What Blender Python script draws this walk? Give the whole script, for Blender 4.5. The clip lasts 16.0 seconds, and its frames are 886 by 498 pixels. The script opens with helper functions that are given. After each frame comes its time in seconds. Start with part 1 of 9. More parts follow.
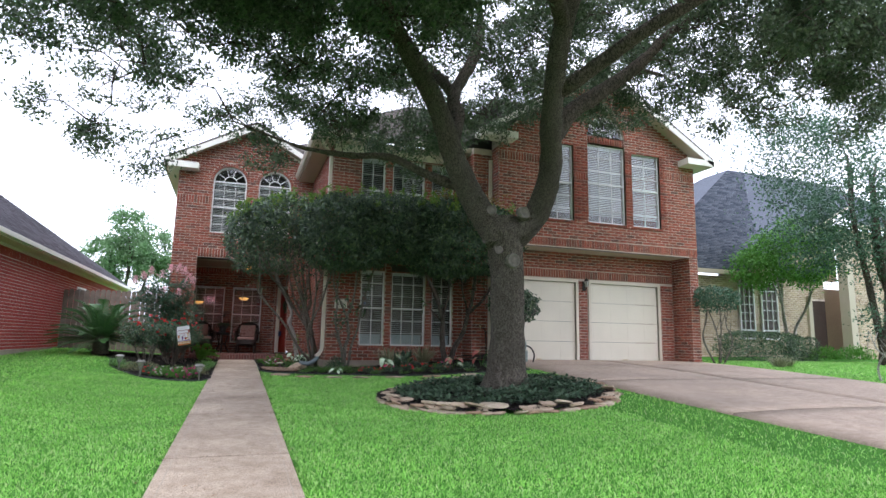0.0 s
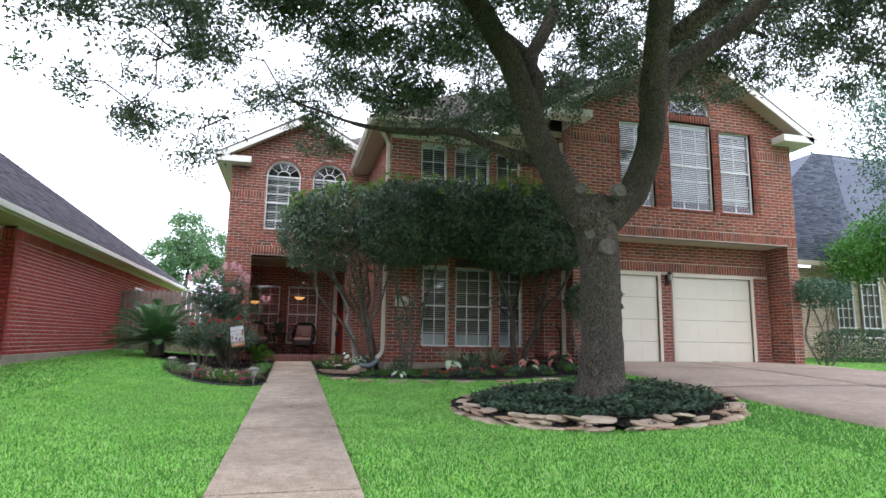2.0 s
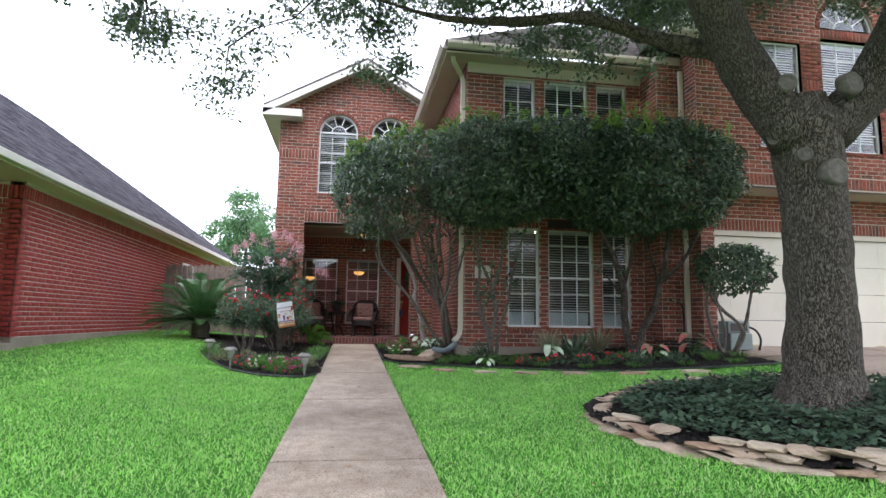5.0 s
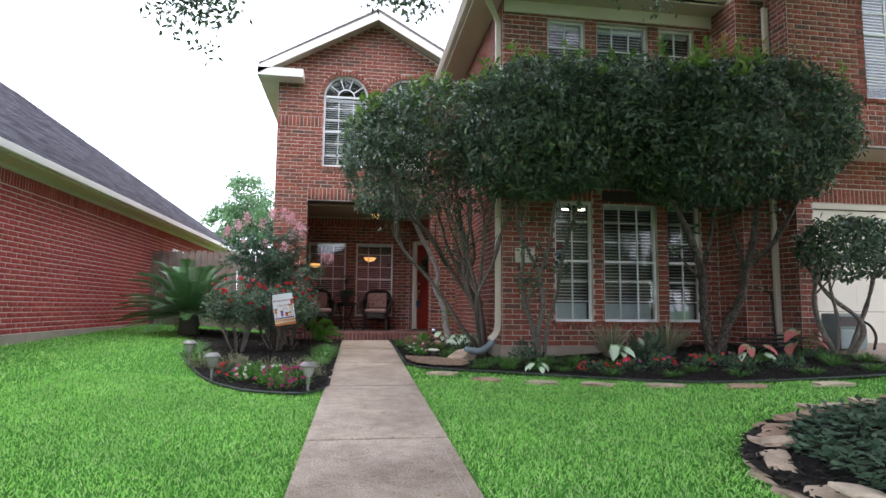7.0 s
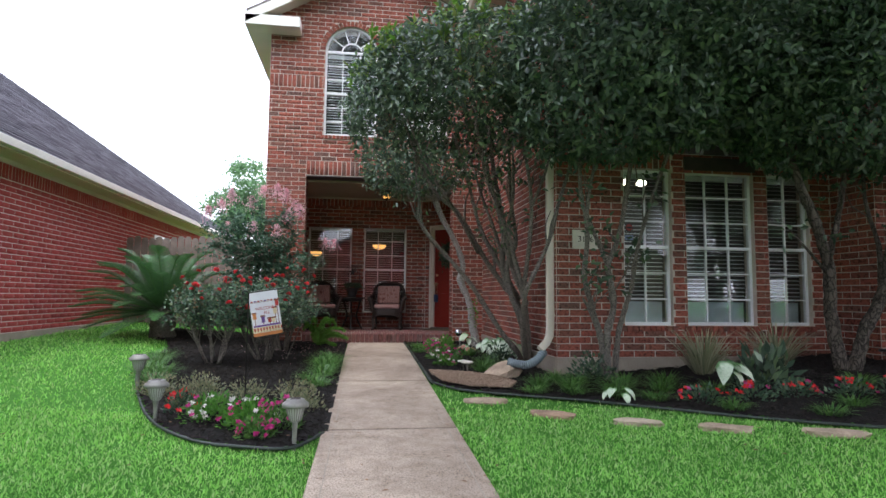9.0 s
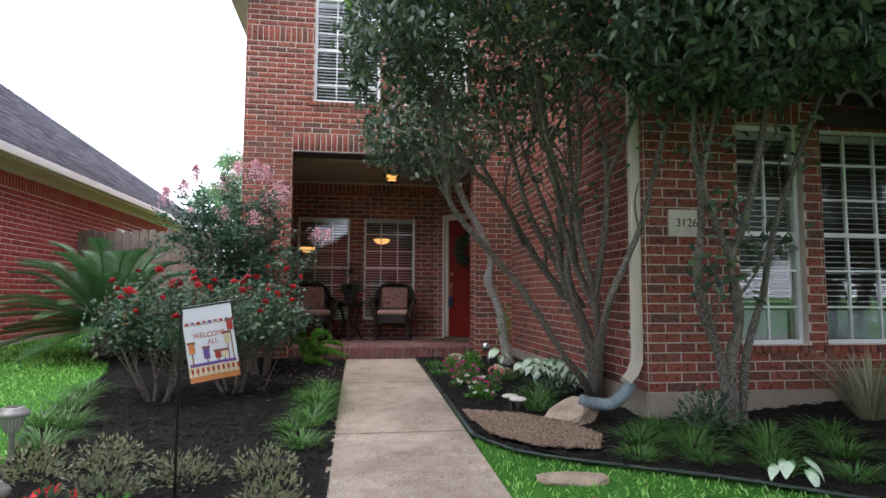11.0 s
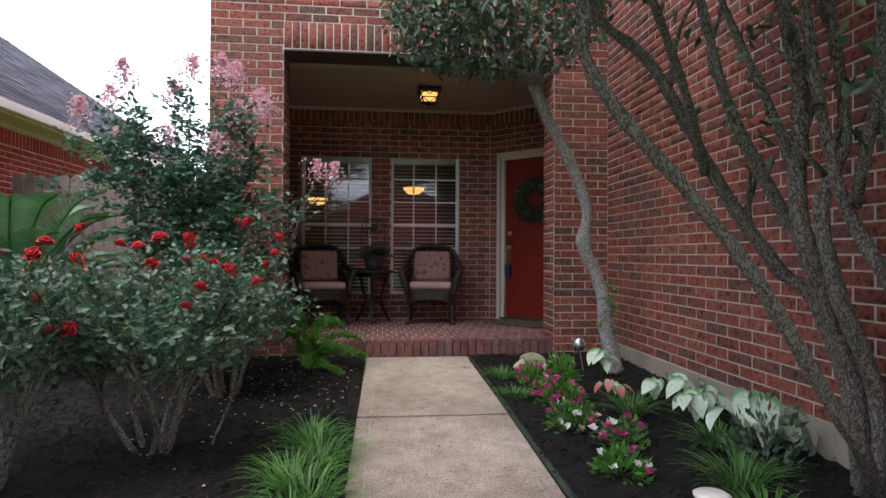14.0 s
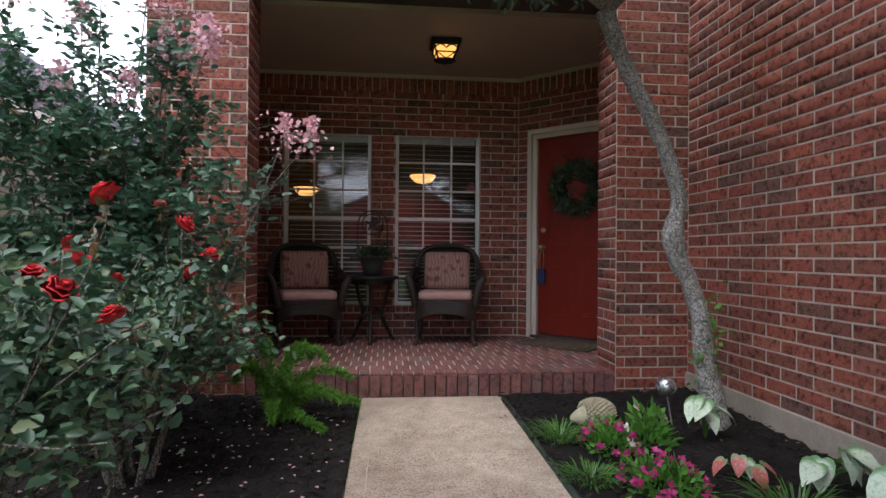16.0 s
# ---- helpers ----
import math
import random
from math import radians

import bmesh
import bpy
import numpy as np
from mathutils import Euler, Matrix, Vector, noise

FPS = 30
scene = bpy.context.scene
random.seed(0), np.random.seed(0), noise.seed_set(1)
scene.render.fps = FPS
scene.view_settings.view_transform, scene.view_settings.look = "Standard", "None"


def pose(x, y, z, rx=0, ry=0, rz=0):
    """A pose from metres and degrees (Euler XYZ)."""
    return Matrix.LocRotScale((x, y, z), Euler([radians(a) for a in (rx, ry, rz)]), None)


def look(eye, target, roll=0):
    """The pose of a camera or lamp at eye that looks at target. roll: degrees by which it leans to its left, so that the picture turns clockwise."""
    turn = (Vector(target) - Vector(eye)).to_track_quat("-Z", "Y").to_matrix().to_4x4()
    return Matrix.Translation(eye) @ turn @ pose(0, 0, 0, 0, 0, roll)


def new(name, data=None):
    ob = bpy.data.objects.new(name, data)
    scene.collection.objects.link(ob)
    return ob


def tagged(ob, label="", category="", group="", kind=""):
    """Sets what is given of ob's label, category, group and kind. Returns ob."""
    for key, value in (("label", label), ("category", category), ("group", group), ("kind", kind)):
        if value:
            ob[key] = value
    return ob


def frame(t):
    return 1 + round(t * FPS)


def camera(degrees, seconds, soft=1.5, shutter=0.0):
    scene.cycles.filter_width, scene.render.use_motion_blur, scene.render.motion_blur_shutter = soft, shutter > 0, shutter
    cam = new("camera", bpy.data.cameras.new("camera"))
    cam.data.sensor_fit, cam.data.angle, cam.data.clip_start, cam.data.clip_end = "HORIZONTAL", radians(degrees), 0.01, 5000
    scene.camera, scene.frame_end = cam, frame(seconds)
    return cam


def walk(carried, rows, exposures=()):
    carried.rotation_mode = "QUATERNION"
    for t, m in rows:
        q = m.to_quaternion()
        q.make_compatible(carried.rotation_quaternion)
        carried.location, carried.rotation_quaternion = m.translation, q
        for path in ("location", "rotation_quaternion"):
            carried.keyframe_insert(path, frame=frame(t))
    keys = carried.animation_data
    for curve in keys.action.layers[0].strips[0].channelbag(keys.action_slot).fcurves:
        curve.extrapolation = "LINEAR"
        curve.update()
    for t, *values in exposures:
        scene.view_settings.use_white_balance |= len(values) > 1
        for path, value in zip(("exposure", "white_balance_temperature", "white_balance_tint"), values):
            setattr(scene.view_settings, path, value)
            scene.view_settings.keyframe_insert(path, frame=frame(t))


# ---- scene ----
cam = camera(74.2, 16.0)
PATH = [
    (0, (-0.182, -18.013, 0.675), (0.476, -16.150, 0.984), 1.10),
    (0.5, (-0.241, -17.754, 0.656), (0.403, -15.886, 0.968), 1.10),
    (1, (-0.267, -17.444, 0.677), (0.350, -15.567, 0.985), 1.00),
    (1.5, (-0.238, -17.104, 0.682), (0.333, -15.212, 0.989), 0.90),
    (2, (-0.172, -16.786, 0.675), (0.323, -14.872, 0.981), 0.90),
    (2.5, (-0.125, -16.417, 0.667), (0.302, -14.486, 0.962), 0.80),
    (3, (-0.103, -16.020, 0.662), (0.284, -14.079, 0.947), 0.70),
    (3.5, (-0.092, -15.579, 0.645), (0.267, -13.630, 0.914), 0.80),
    (4, (-0.084, -15.207, 0.624), (0.244, -13.251, 0.877), 0.80),
    (4.5, (-0.122, -14.777, 0.625), (0.195, -12.817, 0.871), 0.90),
    (5, (-0.164, -14.280, 0.633), (0.149, -12.319, 0.873), 0.90),
    (7.5, (-0.278, -11.845, 0.755), (0.016, -9.876, 0.943), 0.50),
    (8, (-0.277, -11.333, 0.797), (0.016, -9.362, 0.976), 0.40),
    (8.5, (-0.295, -10.800, 0.819), (-0.013, -8.827, 0.990), 0.50),
    (9, (-0.304, -10.305, 0.829), (-0.026, -8.332, 0.992), 0.60),
    (11.5, (-0.382, -7.784, 0.932), (-0.087, -5.812, 1.088), 0.20),
    (12, (-0.359, -7.310, 0.944), (-0.076, -5.337, 1.099), 0.30),
    (12.5, (-0.350, -6.851, 0.978), (-0.095, -4.872, 1.116), 0.30),
    (13, (-0.339, -6.441, 0.938), (-0.099, -4.458, 1.039), 0.30),
    (13.5, (-0.334, -6.016, 0.991), (-0.105, -4.029, 1.020), 0.30),
    (14, (-0.352, -5.577, 1.002), (-0.144, -3.588, 1.021), 0.30),
    (14.5, (-0.361, -5.175, 1.000), (-0.159, -3.186, 1.017), 0.30),
    (15, (-0.359, -4.781, 1.020), (-0.159, -2.791, 1.040), 0.40),
    (15.5, (-0.351, -4.398, 1.019), (-0.155, -2.407, 1.037), 0.30),
    (16, (-0.332, -4.065, 1.009), (-0.137, -2.075, 1.031), 0.50),
]
EXPOSURES = [(0.0, 1.02), (3.5, 1.28), (5.0, 1.34), (9.0, 1.36), (12.5, 1.38), (16.0, 1.42)]
walk(cam, [(t, look(eye, target, roll)) for t, eye, target, roll in PATH], EXPOSURES)

# ---- light ----
world = bpy.data.worlds.new("overcast_sky")
scene.world = world
world.use_nodes = True
wn = world.node_tree
sky = wn.nodes.new("ShaderNodeTexSky")
sky.sky_type = "NISHITA"
sky.sun_disc = False
sky.sun_elevation, sky.sun_rotation = radians(62), radians(150)
sky.dust_density, sky.air_density = 1.5, 1.0
sat = wn.nodes.new("ShaderNodeHueSaturation")
sat.inputs["Saturation"].default_value = 0.12
wn.links.new(sky.outputs[0], sat.inputs["Color"])
cloud = wn.nodes.new("ShaderNodeMix")
cloud.data_type = "RGBA"
cloud.inputs[0].default_value = 0.75
cloud.inputs[7].default_value = (8.25, 8.75, 10.8, 1)
wn.links.new(sat.outputs[0], cloud.inputs[6])
wn.links.new(cloud.outputs[2], wn.nodes["Background"].inputs[0])
wn.nodes["Background"].inputs[1].default_value = 0.15
sun = bpy.data.lights.new("sun", "SUN")
sun.energy, sun.angle, sun.color = 0.7, radians(30), (1.0, 0.97, 0.93)
sun_ob = new("sun", sun)
sun_ob.matrix_world = look((0, 0, 30), (8, 13, 0))


# ---- shared builders ----
def smooth(u):
    u = np.clip(u, 0, 1)
    return u * u * (3 - 2 * u)


def ground_z(x, y):
    fall = 0.5 + 0.5 * smooth((y + 16) / 10)
    yy = np.clip(y, -24, 6)
    return 0.0215 * yy + 0.3 * smooth((x - 0.8) / 6) * fall + 0.2 * smooth((-x - 0.8) / 4)


def fast(name, verts, faces, material=None, parent=None, label="", smooth_shade=False):
    """One mesh object from arrays; faces all have the same corner count."""
    verts = np.asarray(verts, np.float32).reshape(-1, 3)
    faces = np.asarray(faces, np.int32)
    me = bpy.data.meshes.new(name)
    me.vertices.add(len(verts))
    me.vertices.foreach_set("co", verts.ravel())
    n, k = faces.shape
    me.loops.add(n * k)
    me.loops.foreach_set("vertex_index", faces.ravel())
    me.polygons.add(n)
    me.polygons.foreach_set("loop_start", np.arange(0, n * k, k, dtype=np.int32))
    me.polygons.foreach_set("loop_total", np.full(n, k, np.int32))
    me.update(calc_edges=True)
    me.validate()
    if smooth_shade:
        me.shade_smooth()
    ob = new(name, me)
    if material:
        me.materials.append(material)
    if parent:
        ob.parent = parent
    if label:
        tagged(ob, label)
    return ob


def part(name, bm, material, parent=None, label="", smooth_shade=False):
    me = bpy.data.meshes.new(name)
    bm.normal_update()
    bm.to_mesh(me)
    bm.free()
    if smooth_shade:
        me.shade_smooth()
    me.materials.append(material)
    ob = new(name, me)
    if parent:
        ob.parent = parent
    if label:
        tagged(ob, label)
    return ob


def empty(name, at, label="", category="", group="", kind="", turn=0):
    ob = new(name)
    ob.matrix_basis = pose(*at, 0, 0, turn)
    ob.empty_display_size = 0.1
    return tagged(ob, label, category, group, kind)


def box(bm, x0, x1, y0, y1, z0, z1, bevel=0.0):
    vs = [bm.verts.new((x, y, z)) for x in (x0, x1) for y in (y0, y1) for z in (z0, z1)]
    quads = ((0, 1, 3, 2), (4, 6, 7, 5), (0, 4, 5, 1), (2, 3, 7, 6), (0, 2, 6, 4), (1, 5, 7, 3))
    fs = [bm.faces.new([vs[i] for i in q]) for q in quads]
    if bevel:
        edges = {e for f in fs for e in f.edges}
        bmesh.ops.bevel(bm, geom=list(edges), offset=bevel, segments=2, affect="EDGES", profile=0.6)
    return bm


def boxed(*args, bevel=0.0):
    return box(bmesh.new(), *args, bevel=bevel)


def prism(bm, outline, y0, y1):
    """Outline in x and z, swept from y0 to y1."""
    a = [bm.verts.new((x, y0, z)) for x, z in outline]
    b = [bm.verts.new((x, y1, z)) for x, z in outline]
    n = len(a)
    bm.faces.new(a)
    bm.faces.new(b[::-1])
    for i in range(n):
        bm.faces.new((a[i], b[i], b[(i + 1) % n], a[(i + 1) % n]))
    bmesh.ops.recalc_face_normals(bm, faces=bm.faces)
    return bm


def slab(bm, corners, thick):
    """A sloping sheet with thickness below its corners."""
    up = [bm.verts.new(c) for c in corners]
    lo = [bm.verts.new((c[0], c[1], c[2] - thick)) for c in corners]
    n = len(up)
    bm.faces.new(up)
    bm.faces.new(lo[::-1])
    for i in range(n):
        bm.faces.new((up[i], lo[i], lo[(i + 1) % n], up[(i + 1) % n]))
    bmesh.ops.recalc_face_normals(bm, faces=bm.faces)
    return bm


def lathe(bm, profile, at=(0, 0, 0), seg=20):
    """Profile of (radius, height) turned round the z axis at a place."""
    rings = []
    for r, z in profile:
        rings.append([bm.verts.new((at[0] + r * math.cos(2 * math.pi * k / seg), at[1] + r * math.sin(2 * math.pi * k / seg), at[2] + z)) for k in range(seg)])
    for a, b in zip(rings, rings[1:]):
        for k in range(seg):
            bm.faces.new((a[k], a[(k + 1) % seg], b[(k + 1) % seg], b[k]))
    bm.faces.new(rings[0][::-1])
    bm.faces.new(rings[-1])
    bmesh.ops.recalc_face_normals(bm, faces=bm.faces)
    return bm


def tube(bm, points, radii, seg=8):
    """A tapering round tube along points."""
    pts = [Vector([float(c) for c in p]) for p in points]
    if not hasattr(radii, "__len__"):
        radii = [radii] * len(pts)
    rings = []
    side = Vector((1, 0, 0))
    for i, p in enumerate(pts):
        d = (pts[min(i + 1, len(pts) - 1)] - pts[max(i - 1, 0)]).normalized()
        side = (side - d * side.dot(d))
        if side.length < 1e-4:
            side = d.orthogonal()
        side.normalize()
        up = d.cross(side)
        rings.append([bm.verts.new(p + float(radii[i]) * (math.cos(2 * math.pi * k / seg) * side + math.sin(2 * math.pi * k / seg) * up)) for k in range(seg)])
    for a, b in zip(rings, rings[1:]):
        for k in range(seg):
            bm.faces.new((a[k], a[(k + 1) % seg], b[(k + 1) % seg], b[k]))
    bm.faces.new(rings[0][::-1])
    bm.faces.new(rings[-1])
    return bm


def curve_points(points, n):
    """Catmull-Rom through points, n steps a span."""
    p = [Vector([float(c) for c in q]) for q in points]
    p = [p[0] * 2 - p[1]] + p + [p[-1] * 2 - p[-2]]
    out = []
    for i in range(1, len(p) - 2):
        for k in range(n):
            u = k / n
            a, b, c, d = p[i - 1:i + 3]
            out.append(0.5 * ((2 * b) + (c - a) * u + (2 * a - 5 * b + 4 * c - d) * u * u + (3 * b - a - 3 * c + d) * u ** 3))
    return out + [p[-2]]


# ---- materials ----
def nodes(name, rough=0.7, metal=0.0, spec=0.5):
    m = bpy.data.materials.new(name)
    m.use_nodes = True
    t = m.node_tree
    b = t.nodes["Principled BSDF"]
    b.inputs["Roughness"].default_value = rough
    b.inputs["Metallic"].default_value = metal
    b.inputs["Specular IOR Level"].default_value = spec
    return m, t, b


def add(t, kind, **inputs):
    n = t.nodes.new(kind)
    for key, value in inputs.items():
        n.inputs[key.replace("_", " ")].default_value = value
    return n


def noise_tex(t, coord, scale, detail=4.0, rough=0.55):
    n = add(t, "ShaderNodeTexNoise", Scale=scale, Detail=detail, Roughness=rough)
    t.links.new(coord, n.inputs["Vector"])
    return n.outputs["Fac"]


def ramp(t, fac, *stops):
    r = t.nodes.new("ShaderNodeValToRGB")
    e = r.color_ramp.elements
    while len(e) < len(stops):
        e.new(0.5)
    for el, (p, c) in zip(e, stops):
        el.position, el.color = p, (*c, 1)
    t.links.new(fac, r.inputs[0])
    return r.outputs[0]


def mixed(t, fac, a, b, mode="MIX"):
    n = t.nodes.new("ShaderNodeMix")
    n.data_type, n.blend_type = "RGBA", mode
    for sock, v in ((n.inputs[0], fac), (n.inputs[6], a), (n.inputs[7], b)):
        if isinstance(v, (int, float)):
            sock.default_value = v
        elif isinstance(v, tuple):
            sock.default_value = (*v, 1)
        else:
            t.links.new(v, sock)
    return n.outputs[2]


def bump(t, b, height, strength, distance=0.01):
    n = add(t, "ShaderNodeBump", Strength=strength, Distance=distance)
    t.links.new(height, n.inputs["Height"])
    t.links.new(n.outputs[0], b.inputs["Normal"])


def place(t):
    return t.nodes.new("ShaderNodeNewGeometry").outputs["Position"]


def plain(name, colour, rough=0.6, metal=0.0, vary=0.25, scale=8.0, relief=0.0, spec=0.5, fine=60.0):
    """Colour with broad stains and fine grain."""
    m, t, b = nodes(name, rough, metal, spec)
    p = place(t)
    big, small = noise_tex(t, p, scale), noise_tex(t, p, fine, 3)
    dark = tuple(c * (1 - vary) for c in colour)
    light = tuple(min(1, c * (1 + vary)) for c in colour)
    c1 = ramp(t, big, (0.3, dark), (0.7, light))
    c2 = mixed(t, 0.35, c1, ramp(t, small, (0.3, dark), (0.7, light)))
    t.links.new(c2, b.inputs["Base Color"])
    if relief:
        bump(t, b, small, relief, 0.004)
    return m


def brick_mat(name, colours, single, mottle=0.5):
    """Fired clay whose tint differs from brick to brick."""
    m, t, b = nodes(name, 0.85, 0, 0.25)
    if single:
        rnd = t.nodes.new("ShaderNodeObjectInfo").outputs["Random"]
    else:
        rnd = t.nodes.new("ShaderNodeNewGeometry").outputs["Random Per Island"]
    p = place(t)
    stops = [(i / (len(colours) - 1), c) for i, c in enumerate(colours)]
    base = ramp(t, rnd, *stops)
    spots = ramp(t, noise_tex(t, p, 30, 5, 0.7), (0.36, (0.16, 0.14, 0.15)), (0.5, (0.95, 0.95, 0.95)), (0.64, (1.15, 1.1, 1.08)), (0.8, (1.5, 1.35, 1.3)))
    c = mixed(t, mottle, base, spots, "MULTIPLY")
    broad = ramp(t, noise_tex(t, p, 0.9, 3), (0.3, (0.78, 0.78, 0.8)), (0.7, (1, 1, 1)))
    c = mixed(t, 0.6, c, broad, "MULTIPLY")
    t.links.new(c, b.inputs["Base Color"])
    bump(t, b, noise_tex(t, p, 70, 5, 0.75), 1.0, 0.009)
    return m


RED = [(0.31, 0.092, 0.066), (0.37, 0.112, 0.077), (0.23, 0.082, 0.062), (0.4, 0.14, 0.094), (0.17, 0.094, 0.076), (0.34, 0.106, 0.072), (0.38, 0.122, 0.083), (0.19, 0.092, 0.07)]
NRED = [(0.43, 0.07, 0.068), (0.5, 0.083, 0.076), (0.39, 0.063, 0.062), (0.46, 0.076, 0.07)]
TAN = [(0.5, 0.4, 0.28), (0.6, 0.5, 0.37), (0.42, 0.33, 0.23), (0.55, 0.44, 0.3), (0.36, 0.27, 0.19)]
brick_m = brick_mat("red_brick", RED, False, 0.85)
brick_one_m = brick_mat("red_brick_piece", RED, True, 0.85)
nbrick_m = brick_mat("crimson_brick", NRED, False, 0.25)
tbrick_m = brick_mat("tan_brick", TAN, False, 0.35)
paver_one_m = brick_mat("paver_piece", [(0.22, 0.1, 0.09), (0.28, 0.12, 0.105), (0.18, 0.09, 0.085), (0.32, 0.14, 0.12), (0.2, 0.14, 0.13)], True, 0.6)
mortar_m = plain("mortar", (0.52, 0.45, 0.38), 0.95, vary=0.3, scale=3, relief=0.5)
nmortar_m = plain("neighbour_mortar", (0.72, 0.6, 0.56), 0.95, vary=0.2, scale=3, relief=0.5)
trim_m = plain("cream_trim_paint", (0.66, 0.6, 0.5), 0.5, vary=0.08, scale=2)
trim_white_m = plain("white_trim_paint", (0.78, 0.76, 0.7), 0.5, vary=0.07, scale=2)
soffit_m = plain("beige_soffit_paint", (0.5, 0.44, 0.35), 0.6, vary=0.08, scale=1.5)
vinyl_m = plain("white_window_frame", (0.76, 0.77, 0.77), 0.4, vary=0.05, scale=3)
blind_m = plain("blind_slat", (0.8, 0.82, 0.84), 0.5, vary=0.05, scale=3)
# shade of unlit interiors put into the colour of the added inner surfaces
unlit_m = plain("unlit_room_shade", (0.1, 0.095, 0.09), 0.9, vary=0.3, scale=1)
concrete_m = plain("foundation_concrete", (0.36, 0.31, 0.25), 0.9, vary=0.3, scale=2.5, relief=0.5)
steel_m = plain("dark_lintel_steel", (0.06, 0.045, 0.04), 0.6, vary=0.3)
garage_m = plain("cream_garage_paint", (0.74, 0.69, 0.58), 0.45, vary=0.06, scale=1.2)
door_m = plain("red_door_paint", (0.2, 0.02, 0.012), 0.35, vary=0.15, scale=2)
chrome_m = plain("brushed_brass", (0.5, 0.4, 0.22), 0.35, 0.9, vary=0.1)


def path_mat(name, base, stain):
    m, t, b = nodes(name, 0.9, 0, 0.3)
    p = place(t)
    big = ramp(t, noise_tex(t, p, 0.8, 5, 0.6), (0.3, stain), (0.65, base))
    mid = ramp(t, noise_tex(t, p, 9, 4, 0.6), (0.3, (0.74, 0.71, 0.67)), (0.6, (1, 1, 1)))
    grit = ramp(t, noise_tex(t, p, 110, 3, 0.6), (0.34, (0.3, 0.27, 0.24)), (0.48, (1, 1, 1)), (0.7, (1.4, 1.35, 1.3)))
    c = mixed(t, 0.8, mixed(t, 0.9, big, mid, "MULTIPLY"), grit, "MULTIPLY")
    t.links.new(c, b.inputs["Base Color"])
    bump(t, b, noise_tex(t, p, 120, 3, 0.6), 0.5, 0.004)
    return m


path_m = path_mat("walk_concrete", (0.52, 0.43, 0.345), (0.27, 0.21, 0.165))
drive_m = path_mat("drive_concrete", (0.5, 0.4, 0.33), (0.38, 0.31, 0.26))


def soil_mat():
    m, t, b = nodes("lawn_soil", 0.95, 0, 0.2)
    p = place(t)
    fine = ramp(t, noise_tex(t, p, 45, 6, 0.75), (0.3, (0.035, 0.11, 0.02)), (0.55, (0.09, 0.3, 0.042)), (0.75, (0.18, 0.46, 0.08)))
    broad = ramp(t, noise_tex(t, p, 0.7, 3), (0.3, (0.85, 0.9, 0.8)), (0.7, (1.1, 1.05, 1.0)))
    t.links.new(mixed(t, 1.0, fine, broad, "MULTIPLY"), b.inputs["Base Color"])
    bump(t, b, noise_tex(t, p, 70, 4, 0.7), 1.0, 0.03)
    return m


lawn_m = soil_mat()
mulch_m = plain("black_mulch", (0.014, 0.012, 0.011), 0.95, vary=0.6, scale=6, relief=0.9, fine=90, spec=0.2)


def glass_mat():
    m, t, b = nodes("window_glass", 0.02)
    b.inputs["Transmission Weight"].default_value = 1.0
    b.inputs["IOR"].default_value = 1.5
    b.inputs["Base Color"].default_value = (0.93, 0.96, 0.95, 1)
    return m


glass_m = glass_mat()


def shingle_mat(name, a, b_):
    m, t, b = nodes(name, 0.9, 0, 0.2)
    rnd = t.nodes.new("ShaderNodeNewGeometry").outputs["Random Per Island"]
    p = place(t)
    c = ramp(t, rnd, (0.0, a), (0.5, tuple((u + v) / 2 for u, v in zip(a, b_))), (1.0, b_))
    c = mixed(t, 0.6, c, ramp(t, noise_tex(t, p, 120, 3), (0.3, (0.5, 0.5, 0.5)), (0.7, (1.3, 1.3, 1.3))), "MULTIPLY")
    c = mixed(t, 0.6, c, ramp(t, noise_tex(t, p, 0.6, 3), (0.3, (0.75, 0.75, 0.75)), (0.7, (1.1, 1.1, 1.1))), "MULTIPLY")
    t.links.new(c, b.inputs["Base Color"])
    return m


shingle_m = shingle_mat("charcoal_shingle", (0.075, 0.07, 0.085), (0.17, 0.16, 0.185))
shingle_blue_m = shingle_mat("slate_blue_shingle", (0.055, 0.065, 0.09), (0.13, 0.145, 0.18))
shingle_brown_m = shingle_mat("grey_brown_shingle", (0.12, 0.105, 0.1), (0.2, 0.18, 0.17))


def leaf_mat(name, colours, rough=0.45, back=0.35):
    """Leaves that differ one from another, with light coming through."""
    m, t, b = nodes(name, rough, 0, 0.5)
    rnd = t.nodes.new("ShaderNodeNewGeometry").outputs["Random Per Island"]
    c = ramp(t, rnd, *[(i / (len(colours) - 1), q) for i, q in enumerate(colours)])
    c = mixed(t, 0.5, c, ramp(t, noise_tex(t, place(t), 2.2, 3), (0.3, (0.65, 0.7, 0.7)), (0.7, (1.25, 1.2, 1.1))), "MULTIPLY")
    t.links.new(c, b.inputs["Base Color"])
    tr = t.nodes.new("ShaderNodeBsdfTranslucent")
    t.links.new(c, tr.inputs[0])
    mix = t.nodes.new("ShaderNodeMixShader")
    mix.inputs[0].default_value = back
    t.links.new(b.outputs[0], mix.inputs[1])
    t.links.new(tr.outputs[0], mix.inputs[2])
    t.links.new(mix.outputs[0], t.nodes["Material Output"].inputs[0])
    return m


